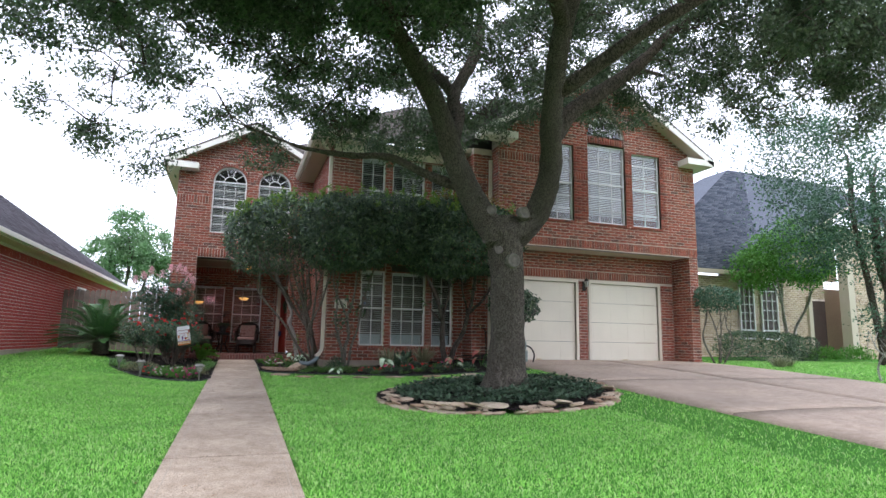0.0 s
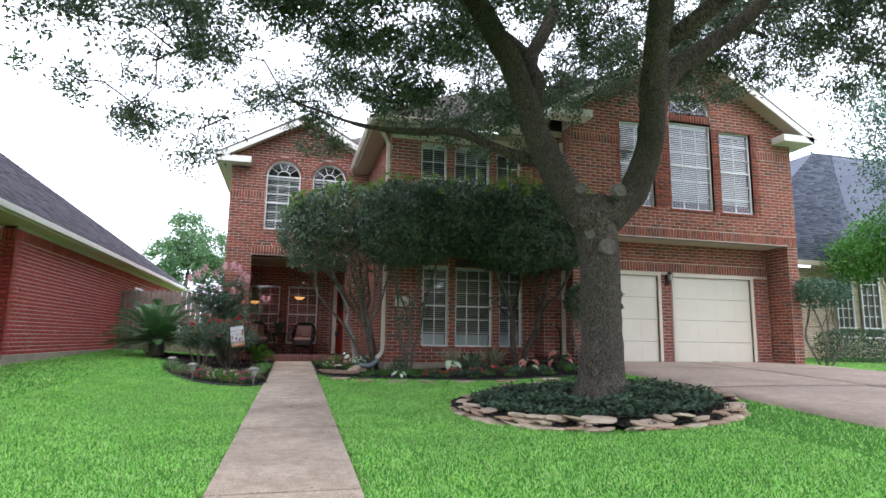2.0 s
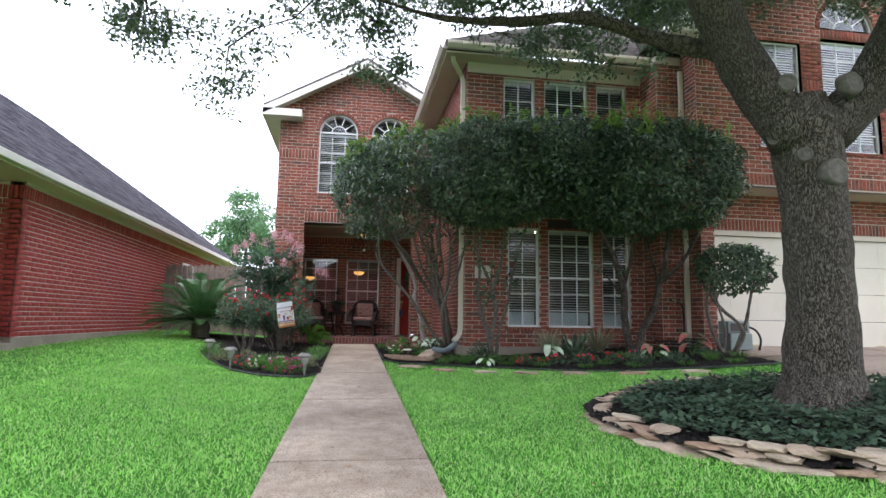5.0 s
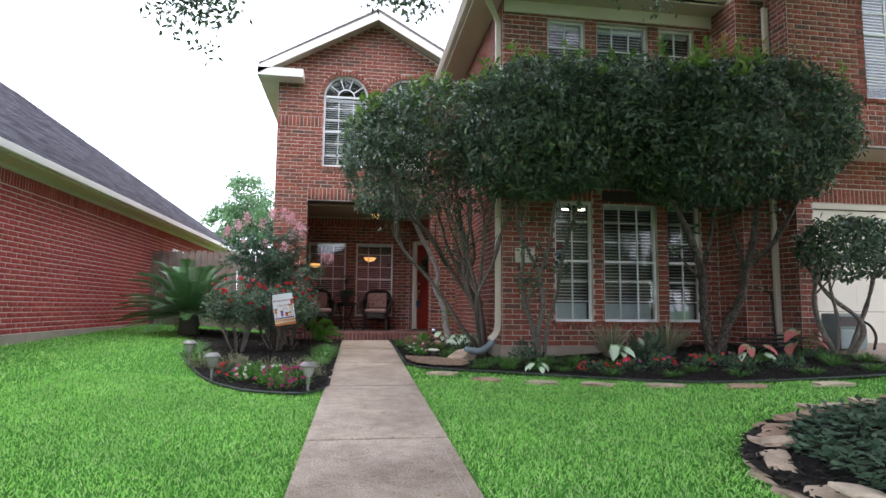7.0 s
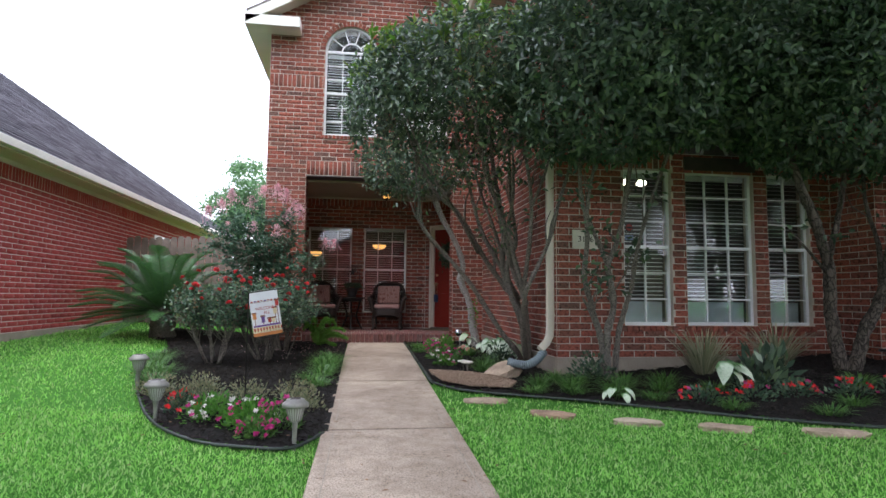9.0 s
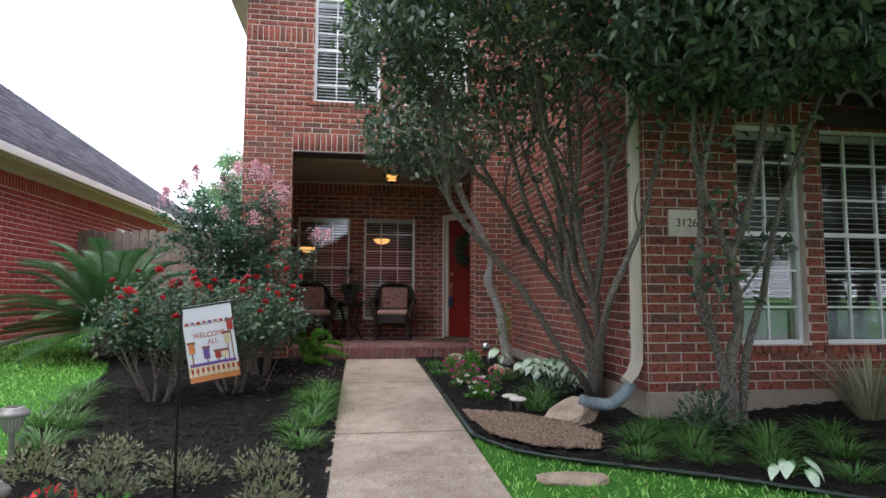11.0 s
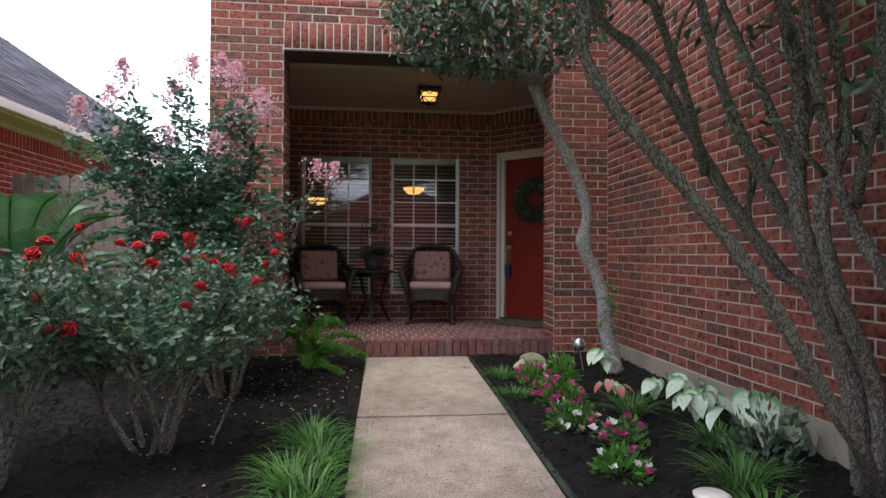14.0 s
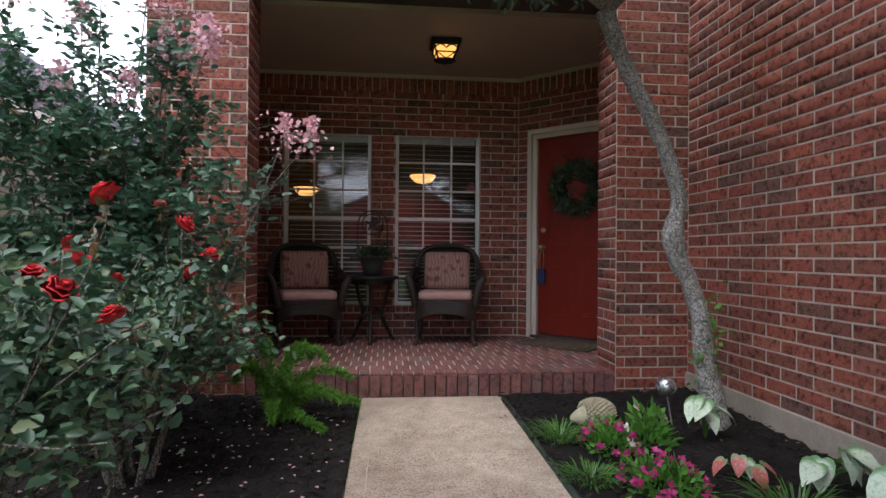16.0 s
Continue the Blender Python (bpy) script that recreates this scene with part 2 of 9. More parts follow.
def bark_mat(name, a, b_, scale=14.0, stretch=0.3, strength=1.0, distance=0.03):
    m, t, b = nodes(name, 0.9, 0, 0.2)
    mp = add(t, "ShaderNodeMapping")
    mp.inputs["Scale"].default_value = (1, 1, stretch)
    t.links.new(place(t), mp.inputs[0])
    v = add(t, "ShaderNodeTexVoronoi", Scale=scale)
    v.feature = "DISTANCE_TO_EDGE"
    warp = add(t, "ShaderNodeTexNoise", Scale=scale * 0.6, Detail=3.0)
    t.links.new(mp.outputs[0], warp.inputs["Vector"])
    mixv = t.nodes.new("ShaderNodeMix")
    mixv.data_type = "VECTOR"
    mixv.inputs[0].default_value = 0.1
    t.links.new(mp.outputs[0], mixv.inputs[4])
    t.links.new(warp.outputs["Color"], mixv.inputs[5])
    t.links.new(mixv.outputs[1], v.inputs["Vector"])
    h = ramp(t, v.outputs["Distance"], (0.0, (0, 0, 0)), (0.16, (1, 1, 1)))
    fine = noise_tex(t, mp.outputs[0], scale * 5, 4)
    c = mixed(t, h, a, b_)
    c = mixed(t, 0.7, c, ramp(t, fine, (0.3, (0.55, 0.55, 0.55)), (0.7, (1.25, 1.2, 1.15))), "MULTIPLY")
    c = mixed(t, 0.5, c, ramp(t, noise_tex(t, place(t), 1.7, 3), (0.35, (0.7, 0.72, 0.7)), (0.65, (1.15, 1.15, 1.1))), "MULTIPLY")
    t.links.new(c, b.inputs["Base Color"])
    hh = mixed(t, 0.3, h, fine)
    bump(t, b, hh, strength, distance)
    return m


# ---- brickwork ----
BL, BH, JT = 0.254, 0.0765, 0.01


def cut(intervals, a, b):
    out = []
    for u, v in intervals:
        if b <= u or a >= v:
            out.append((u, v))
        else:
            if a > u:
                out.append((u, a))
            if b < v:
                out.append((b, v))
    return out


def cut_all(spans, gaps):
    for g in gaps:
        spans = cut(spans, *g)
    return spans


def courses(z0, z1, span, holes=(), soldiers=(), unit=BL):
    """Rectangles (u, width, z, height) in running bond. span(z): the wall's ends; holes: (u0, u1, z0, z1) or
    functions of z; soldiers: (u0, u1, z0, z1) bands of upright bricks."""
    out = []
    n = int(round((z1 - z0) / BH))
    for i in range(n):
        za, zb = z0 + i * BH, z0 + (i + 1) * BH
        zm = (za + zb) / 2
        spans = [span(zm)]
        for h in list(holes) + list(soldiers):
            if callable(h):
                r = h(zm)
                if r:
                    spans = cut(spans, *r)
            elif h[2] < zm < h[3]:
                spans = cut(spans, h[0], h[1])
        off = (i % 2) * unit / 2
        for a, b in spans:
            if b - a < 0.02:
                continue
            k = math.floor((a - off) / unit)
            u = off + k * unit
            while u < b:
                p, q = max(u, a), min(u + unit, b)
                if q - p > 0.025:
                    out.append((p + JT / 2, q - p - JT, za + JT / 2, BH - JT))
                u += unit
    for u0, u1, s0, s1 in soldiers:
        k = max(1, round((u1 - u0) / BH))
        w = (u1 - u0) / k
        for j in range(k):
            a, b, zm = u0 + j * w, u0 + (j + 1) * w, (s0 + s1) / 2
            gaps = [h(zm) if callable(h) else (h[:2] if h[2] < zm < h[3] else None) for h in holes]
            for p, q in cut_all([(a, b)], [g for g in gaps if g]):
                if q - p > 0.02:
                    out.append((p + JT / 2, q - p - JT, s0 + JT / 2, s1 - s0 - JT))
    return out


BRICK_MESH = {}


def brick_piece(w, h, depth, material):
    """One small bevelled brick face block, shared by all of its size."""
    key = (round(w, 2), round(h, 2), material.name)
    if key not in BRICK_MESH:
        i = 0.003
        v = [(0, 0, 0), (w, 0, 0), (w, 0, h), (0, 0, h), (0, -depth * .6, 0), (w, -depth * .6, 0), (w, -depth * .6, h), (0, -depth * .6, h),
             (i, -depth, i), (w - i, -depth, i), (w - i, -depth, h - i), (i, -depth, h - i)]
        f = [(8, 9, 10, 11)] + [(a, (a + 1) % 4, 4 + (a + 1) % 4, 4 + a) for a in range(4)] + [(4 + a, 4 + (a + 1) % 4, 8 + (a + 1) % 4, 8 + a) for a in range(4)]
        me = bpy.data.meshes.new("brick")
        me.from_pydata(v, [], f)
        me.materials.append(material)
        BRICK_MESH[key] = me
    return BRICK_MESH[key]


def lay_bricks(wall, rects, m, joined_mat, piece_mat=None, pick=None, depth=0.0035, name="brick"):
    """Bricks on a wall whose face is the x-z plane of the pose m (outwards is -y). Those that pick() chooses, up to 300, are
    objects of their own; the rest is one joined mesh."""
    rng = np.random.default_rng(len(rects))
    singles = [r for r in rects if pick and pick(r)][:300]
    chosen = set(singles)
    rest = [r for r in rects if r not in chosen]
    for u, w, z, h in singles:
        ob = bpy.data.objects.new(name, brick_piece(round(w, 2), h, depth, piece_mat))
        scene.collection.objects.link(ob)
        ob.parent = wall
        ob.matrix_basis = m @ pose(u, float(rng.uniform(-0.0015, 0.001)), z, float(rng.uniform(-0.6, 0.6)), 0, 0)
    if rest:
        r = np.array(rest)
        u, w, z, h = r.T
        i = 0.003
        d = depth + rng.uniform(-0.002, 0.0015, len(r))
        cs = []
        for du, dz, dd in ((0, 0, 0), (1, 0, 0), (1, 1, 0), (0, 1, 0), (0, 0, 1), (1, 0, 1), (1, 1, 1), (0, 1, 1)):
            e = i * dd
            cs.append(np.stack([u + du * w + (e if du == 0 else -e), -d * dd, z + dz * h + (e if dz == 0 else -e)], 1))
        v = np.stack(cs, 1).reshape(-1, 3)
        q = np.array([(4, 5, 6, 7), (0, 1, 5, 4), (1, 2, 6, 5), (2, 3, 7, 6), (3, 0, 4, 7)])
        f = (np.arange(len(r))[:, None, None] * 8 + q[None]).reshape(-1, 4)
        mm = np.array(m)
        v = v @ mm[:3, :3].T + mm[:3, 3]
        ob = fast(name + "s", v, f, joined_mat, wall)
        tagged(ob, kind="stuff")
    return wall


def wall_body(name, outline_pieces, m, thick, material=None, label=""):
    """A wall of thickness behind its face plane, from pieces (u0, u1, z0, z1) butted end to end."""
    bm = bmesh.new()
    for u0, u1, z0, z1 in outline_pieces:
        box(bm, u0, u1, 0, thick, z0, z1)
    bm.transform(m)
    ob = part(name, bm, material or mortar_m)
    return tagged(ob, label, "wall", kind="structure")


def pieces_with_holes(u0, u1, z0, z1, holes):
    """Rectangles that fill the wall round its rectangular holes."""
    us = sorted({u0, u1, *[h[0] for h in holes], *[h[1] for h in holes]})
    zs = sorted({z0, z1, *[h[2] for h in holes], *[h[3] for h in holes]})
    out = []
    for a, b in zip(us, us[1:]):
        start = None
        for c, d in zip(zs, zs[1:]):
            um, zm = (a + b) / 2, (c + d) / 2
            hole = any(h[0] < um < h[1] and h[2] < zm < h[3] for h in holes)
            if hole:
                if start is not None:
                    out.append((a, b, start, c))
                start = None
            elif start is None:
                start = c
        if start is not None:
            out.append((a, b, start, z1))
    return out

# ---- ground ----
gx = np.concatenate([np.linspace(-400, -14, 14), np.arange(-13.5, 24, 0.25), np.linspace(25, 400, 14)])
gy = np.concatenate([np.linspace(-400, -27, 12), np.arange(-26, 8, 0.25), np.linspace(9, 400, 14)])
GX, GY = np.meshgrid(gx, gy)
GZ = ground_z(GX, GY)
nx, ny = len(gx), len(gy)
idx = np.arange(nx * ny).reshape(ny, nx)
ground = fast("ground", np.stack([GX, GY, GZ], -1), np.stack([idx[:-1, :-1], idx[:-1, 1:], idx[1:, 1:], idx[1:, :-1]], -1).reshape(-1, 4), lawn_m, None, "green lawn soil of the front yards", True)
tagged(ground, "", "ground", kind="structure")


def inside(poly):
    px, py = np.array(poly).T

    def test(x, y):
        c = np.zeros(np.shape(x), bool)
        j = len(px) - 1
        for i in range(len(px)):
            hit = ((py[i] > y) != (py[j] > y)) & (x < (px[j] - px[i]) * (y - py[i]) / (py[j] - py[i] + 1e-12) + px[i])
            c ^= hit
            j = i
        return c
    return test


def patch(name, poly, step, lift, rough, material, label, category):
    """A sheet laid on the ground inside an outline."""
    a = np.array(poly)
    xs = np.arange(a[:, 0].min(), a[:, 0].max() + step, step)
    ys = np.arange(a[:, 1].min(), a[:, 1].max() + step, step)
    X, Y = np.meshgrid(xs, ys)
    rng = np.random.default_rng(5)
    Z = ground_z(X, Y) + lift + rng.uniform(-rough, rough, X.shape)
    keep = inside(poly)(X[:-1, :-1] + step / 2, Y[:-1, :-1] + step / 2)
    id2 = np.arange(X.size).reshape(X.shape)
    q = np.stack([id2[:-1, :-1], id2[:-1, 1:], id2[1:, 1:], id2[1:, :-1]], -1)[keep]
    used = np.unique(q)
    remap = np.zeros(X.size, int)
    remap[used] = np.arange(len(used))
    v = np.stack([X, Y, Z], -1).reshape(-1, 3)[used]
    ob = fast(name, v, remap[q], material)
    return tagged(ob, label, category, kind="structure")


BED_R = [(0.46, 0.02), (0.46, -4.15), (0.7, -4.6), (1.2, -4.95), (1.7, -5.3), (2.3, -5.9), (2.9, -6.5), (3.5, -6.9), (4.8, -7.2), (5.55, -7.2), (5.84, -5.05), (5.84, -4.5), (5.35, -3.9), (1.9, -3.9), (1.88, 0.02)]
BED_L = [(-0.5, 0.02), (-0.53, -6.15), (-0.7, -6.5), (-1.0, -6.46), (-1.35, -6.3), (-1.76, -5.8), (-2.2, -4.8), (-2.6, -3.6), (-2.85, -1.9), (-3.1, -1.1), (-3.6, -0.4), (-3.8, 0.5), (-3.5, 1.0), (-1.95, 1.0), (-1.95, 0.02)]
RING = [(3.55 + (1.72 + 0.06 * math.sin(3 * a)) * math.cos(a), -9.95 + (1.72 + 0.05 * math.cos(2 * a)) * math.sin(a)) for a in np.linspace(0, 2 * math.pi, 40)[:-1]]
patch("mulch_bed_1", BED_R, 0.06, 0.035, 0.012, mulch_m, "black mulch flower bed along the house", "flower bed")
patch("mulch_bed_2", BED_L, 0.06, 0.035, 0.012, mulch_m, "black mulch flower bed beside the walk", "flower bed")
patch("mulch_ring", RING, 0.06, 0.06, 0.015, mulch_m, "dark mulch under the oak, edged with stones", "flower bed")
left = lambda y: np.interp(y, [-24, -14.5, -11, -7.2, -4.3], [4.8, 5.15, 5.4, 5.75, 5.9])
right = lambda y: np.interp(y, [-24, -13, -8.5, -5.0, -4.3], [10.6, 10.9, 11.5, 12.1, 12.1])
# the drive is poured in panels with dark joints between
driveway = tagged(new("driveway"), "pale concrete driveway before the garage", "driveway", kind="structure")
rows_y = [-4.32, -6.3, -9.4, -12.6, -16.0, -20.0, -24.0]
for a, b in zip(rows_y, rows_y[1:]):
    for s0, s1 in ((0.0, 0.5), (0.5, 1.0)):
        ys = np.linspace(a - 0.008, b + 0.008, 10)
        us = np.linspace(s0, s1, 8)
        Y, U = np.meshgrid(ys, us, indexing="ij")
        gap = 0.004
        X = left(Y) + (right(Y) - left(Y)) * (U + np.where(U == s0, gap / 3, 0) - np.where(U == s1, gap / 3, 0))
        Z = ground_z(X, Y) + 0.03
        n0, n1 = X.shape
        g = np.arange(n0 * n1).reshape(n0, n1)
        top = np.stack([X, Y, Z], -1).reshape(-1, 3)
        q = np.stack([g[:-1, :-1], g[1:, :-1], g[1:, 1:], g[:-1, 1:]], -1).reshape(-1, 4)
        rim = np.concatenate([g[0, :], g[1:, -1], g[-1, -2::-1], g[-2:0:-1, 0]])
        low = top[rim] - (0, 0, 0.12)
        k = len(rim)
        base = n0 * n1
        side = np.array([(rim[i], rim[(i + 1) % k], base + (i + 1) % k, base + i) for i in range(k)])
        fast("slab", np.concatenate([top, low]), np.concatenate([q, side]), drive_m, driveway)

# ---- front walk ----
front_walk = tagged(new("front_walk"), "narrow concrete walk stained brown, to the porch step", "path", kind="structure")
joints = [0.0, -1.9, -4.02, -6.08, -8.35, -10.65, -12.95, -15.25, -17.5, -19.8, -22.1]
for a, b in zip(joints, joints[1:]):
    bm = bmesh.new()
    n = 8
    rows = []
    for i in range(n + 1):
        y = a - 0.016 + (b + 0.016 - a + 0.016) * i / n
        c = -0.011 * abs(y)
        w = 0.485 - 0.0015 * abs(y)
        z = float(ground_z(0.0, y)) + 0.03
        rows.append([bm.verts.new((c + k * w, y, z + dz)) for k, dz in ((-1.0, -0.1), (-1.0, -0.008), (-0.985, 0), (0.985, 0), (1.0, -0.008), (1.0, -0.1))])
    for r0, r1 in zip(rows, rows[1:]):
        for k in range(5):
            bm.faces.new((r0[k], r1[k], r1[k + 1], r0[k + 1]))
    bm.faces.new(rows[0])
    bm.faces.new(rows[-1][::-1])
    bmesh.ops.recalc_face_normals(bm, faces=bm.faces)
    part("slab", bm, path_m, front_walk)
    zj = float(ground_z(0.0, b)) + 0.012
    part("joint", boxed(-0.011 * abs(b) - 0.47, -0.011 * abs(b) + 0.47, b - 0.0165, b + 0.0165, zj - 0.05, zj + 0.012), steel_m, front_walk, "dark joint between slabs")
for a, b in zip(joints, joints[1:]):
    for sgn in (-1, 1):
        bm = bmesh.new()
        for k in range(6):
            ya, yb = a - 0.05 + (b - a + 0.1) * k / 6, a - 0.05 + (b - a + 0.1) * (k + 1) / 6
            ca, cb = -0.011 * abs(ya) + sgn * 0.395, -0.011 * abs(yb) + sgn * 0.395
            za, zb = float(ground_z(0.0, ya)) + 0.0315, float(ground_z(0.0, yb)) + 0.0315
            bm.faces.new([bm.verts.new(p) for p in ((ca - 0.003, ya, za), (ca - 0.003, yb, zb), (ca + 0.003, yb, zb), (ca + 0.003, ya, za))])
        part("tooled_groove", bm, concrete_m, front_walk)

# ---- windows ----
WINDOWS = []


def window(m, u0, u1, z0, z1, cols, rows, label, spring=None, blind=True, meeting=True, sill=True, open_from=None, frame_m=None, setback=0.06, tilt=0.004):
    """A sash window in a wall's opening, with its panes, bars, blind and brick sill; spring: where an arched head starts."""
    frame_m = frame_m or vinyl_m
    top = spring if spring else z1
    name = "window_%d" % (len(WINDOWS) + 1)
    t = 0.034
    bm = bmesh.new()
    y0, y1 = setback, setback + 0.05
    box(bm, u0, u0 + t, y0, y1, z0, top)
    box(bm, u1 - t, u1, y0, y1, z0, top)
    box(bm, u0 + t, u1 - t, y0, y1, z0, z0 + t)
    uc, r = (u0 + u1) / 2, (u1 - u0) / 2
    if spring:
        seg = 20
        for k in range(seg):
            a, b = math.pi * k / seg, math.pi * (k + 1) / seg
            prism(bm, [(uc + r * math.cos(a), spring + r * math.sin(a)), (uc + r * math.cos(b), spring + r * math.sin(b)),
                       (uc + (r - t) * math.cos(b), spring + (r - t) * math.sin(b)), (uc + (r - t) * math.cos(a), spring + (r - t) * math.sin(a))], y0, y1)
        box(bm, u0 + t, u1 - t, y0 + 0.005, y1, spring - 0.02, spring + 0.02)
    else:
        box(bm, u0 + t, u1 - t, y0, y1, z1 - t, z1)
    bm.transform(m)
    w = part(name, bm, frame_m)
    tagged(w, label, "window", kind="structure")
    WINDOWS.append(w)
    zm = z0 + (top - z0) * 0.5
    if meeting:
        bm = boxed(u0 + t, u1 - t, y0 - 0.006, y1 + 0.01, zm - 0.018, zm + 0.018)
        bm.transform(m)
        part("meeting_rail", bm, frame_m, w)
    bar = 0.009
    for k in range(1, cols):
        u = u0 + (u1 - u0) * k / cols
        bm = boxed(u - bar, u + bar, y0 + 0.012, y1 - 0.005, z0 + t, top - (0.02 if spring else t))
        bm.transform(m)
        part("muntin", bm, frame_m, w)
    for k in range(1, rows):
        if meeting and abs(k * 2 - rows) < 0.5:
            continue
        z = z0 + (top - z0) * k / rows
        bm = boxed(u0 + t, u1 - t, y0 + 0.010, y1 - 0.007, z - bar, z + bar)
        bm.transform(m)
        part("muntin", bm, frame_m, w)
    if spring:
        seg = 16
        bm = bmesh.new()
        for k in range(seg):
            a, b = math.pi * k / seg, math.pi * (k + 1) / seg
            ri, ro = r * 0.36, r * 0.36 + 0.022
            prism(bm, [(uc + ro * math.cos(a), spring + ro * math.sin(a)), (uc + ro * math.cos(b), spring + ro * math.sin(b)),
                       (uc + ri * math.cos(b), spring + ri * math.sin(b)), (uc + ri * math.cos(a), spring + ri * math.sin(a))], y0 + 0.01, y1 - 0.008)
        bm.transform(m)
        part("fan_bar", bm, frame_m, w)
        for k in (1, 2, 3, 4):
            a = math.pi * k / 5
            bm = boxed(r * 0.4, r - t * 0.6, y0 + 0.012, y1 - 0.006, -bar, bar)
            bm.transform(Matrix.Translation((uc, 0, spring)) @ Matrix.Rotation(-a, 4, "Y"))
            bm.transform(m)
            part("fan_bar", bm, frame_m, w)
    # glass
    bm = bmesh.new()
    if spring:
        pts = [(u0 + t, z0 + t), (u1 - t, z0 + t), (u1 - t, spring)] + [(uc + (r - t) * math.cos(math.pi * k / 20), spring + (r - t) * math.sin(math.pi * k / 20)) for k in range(1, 20)] + [(u0 + t, spring)]
        prism(bm, pts, y0 + 0.022, y0 + 0.027)
    else:
        box(bm, u0 + t, u1 - t, y0 + 0.022, y0 + 0.027, z0 + t, z1 - t)
    bm.transform(m)
    pane = part("pane", bm, glass_m, w, "clear glass pane")
    pane.visible_shadow = False
    if blind:
        rng = np.random.default_rng(len(WINDOWS))
        zs = np.arange(open_from or (z0 + 0.05), top - 0.03, 0.048)
        vv, ff = [], []
        for i, z in enumerate(zs):
            a, b = u0 + t + 0.01, u1 - t - 0.01
            dz = tilt + float(rng.uniform(-0.001, 0.001))
            k = len(vv)
            vv += [(a, y1 + 0.03, z), (b, y1 + 0.03, z), (b, y1 + 0.07, z + dz), (a, y1 + 0.07, z + dz),
                   (a, y1 + 0.03, z + 0.003), (b, y1 + 0.03, z + 0.003), (b, y1 + 0.07, z + dz + 0.003), (a, y1 + 0.07, z + dz + 0.003)]
            ff += [(k, k + 1, k + 2, k + 3), (k + 7, k + 6, k + 5, k + 4), (k, k + 4, k + 5, k + 1), (k + 2, k + 6, k + 7, k + 3)]
        mm = np.array(m)
        ob = fast("blind", np.array(vv) @ mm[:3, :3].T + mm[:3, 3], ff, blind_m, w, "white slatted blind inside")
        tagged(ob, kind="stuff")
        bm = boxed(u0 + t + 0.005, u1 - t - 0.005, y1 + 0.022, y1 + 0.075, top - 0.085, top - 0.03, bevel=0.004)
        bm.transform(m)
        part("headrail", bm, blind_m, w, "white blind headrail")
    if sill:
        k = max(1, round((u1 - u0 + 0.1) / 0.0677))
        for j in range(k):
            uu = u0 - 0.05 + j * (u1 - u0 + 0.1) / k
            ob = bpy.data.objects.new("sill_brick", brick_piece(round((u1 - u0 + 0.1) / k - JT, 2), 0.062, 0.045, brick_one_m))
            scene.collection.objects.link(ob)
            ob.parent = w
            ob.matrix_basis = m @ pose(uu, 0.02, z0 - 0.068)
    return w


def arch_fill(bm, u0, u1, spring, top, y0, y1):
    """The masonry between a round arch and the rectangle about it."""
    uc, r = (u0 + u1) / 2, (u1 - u0) / 2
    for s in (-1, 1):
        pts = [(uc + s * r * math.cos(math.pi / 2 * k / 10), spring + r * math.sin(math.pi / 2 * k / 10)) for k in range(11)]
        for p, q in zip(pts, pts[1:]):
            prism(bm, [p, q, (q[0], top), (p[0], top)], y0, y1)


def arch_hole(u0, u1, z0, spring, ring=0.1):
    uc, r = (u0 + u1) / 2, (u1 - u0) / 2

    def f(z):
        if z < z0 or z > spring + r + ring:
            return None
        if z < spring:
            return (u0, u1)
        h = math.sqrt(max(0, (r + ring) ** 2 - (z - spring) ** 2))
        return (uc - h, uc + h)
    return f


def arch_ring(wall, m, u0, u1, spring, width=0.1, material=None):
    """Upright bricks round an arch."""
    uc, r = (u0 + u1) / 2, (u1 - u0) / 2
    n = int(math.pi * (r + width / 2) / 0.07)
    for k in range(n):
        a = math.pi * (k + 0.5) / n
        ob = bpy.data.objects.new("arch_brick", brick_piece(0.06, width - 0.008, 0.02, material or brick_one_m))
        scene.collection.objects.link(ob)
        ob.parent = wall
        ob.matrix_basis = m @ Matrix.Translation((uc, 0, spring)) @ Matrix.Rotation(-(a - math.pi / 2), 4, "Y") @ pose(-0.03, 0, r + 0.004)


# ---- left gable block ----
M_GABLE = pose(0, 0.04, 0)
GW = [(-1.0, -0.07), (0.28, 1.21)]
GS, GZ0 = 5.2, 3.66


def gable_span(left_u, right_u, eave_z, apex_u, apex_z):
    def f(z):
        if z < eave_z:
            return (left_u, right_u)
        k = (z - eave_z) / (apex_z - eave_z)
        return (left_u + (apex_u - left_u) * k, right_u + (apex_u - right_u) * k)
    return f


holes = [(u0, u1, GZ0, GS + 0.5) for u0, u1 in GW]
porch_hole = (-1.28, 1.33, 0.0, 2.93)
pcs = pieces_with_holes(-1.95, 1.88, -0.1, 5.75, holes + [(-1.28, 1.33, -0.1, 2.93)])
wall_gable = wall_body("wall_gable", pcs, M_GABLE, 0.36, label="red brick gable wall over the porch")
bm = bmesh.new()
for u0, u1 in GW:
    arch_fill(bm, u0, u1, GS, GS + 0.5, 0.0, 0.36)
prism(bm, [(-1.95, 5.75), (1.88, 5.75), (1.88, 5.84), (0.1, 6.84), (-1.95, 5.77)], 0.0, 0.36)
bm.transform(M_GABLE)
part("gable_top", bm, mortar_m, wall_gable)
sol = [(-1.28, 1.33, 2.935, 3.193), (-1.95, 1.88, 4.4935, 4.723)]
g_rects = courses(-0.02, 6.82, gable_span(-1.95, 1.88, 5.75, 0.1, 6.84), [porch_hole] + [arch_hole(u0, u1, GZ0 - 0.068, GS) for u0, u1 in GW], sol)
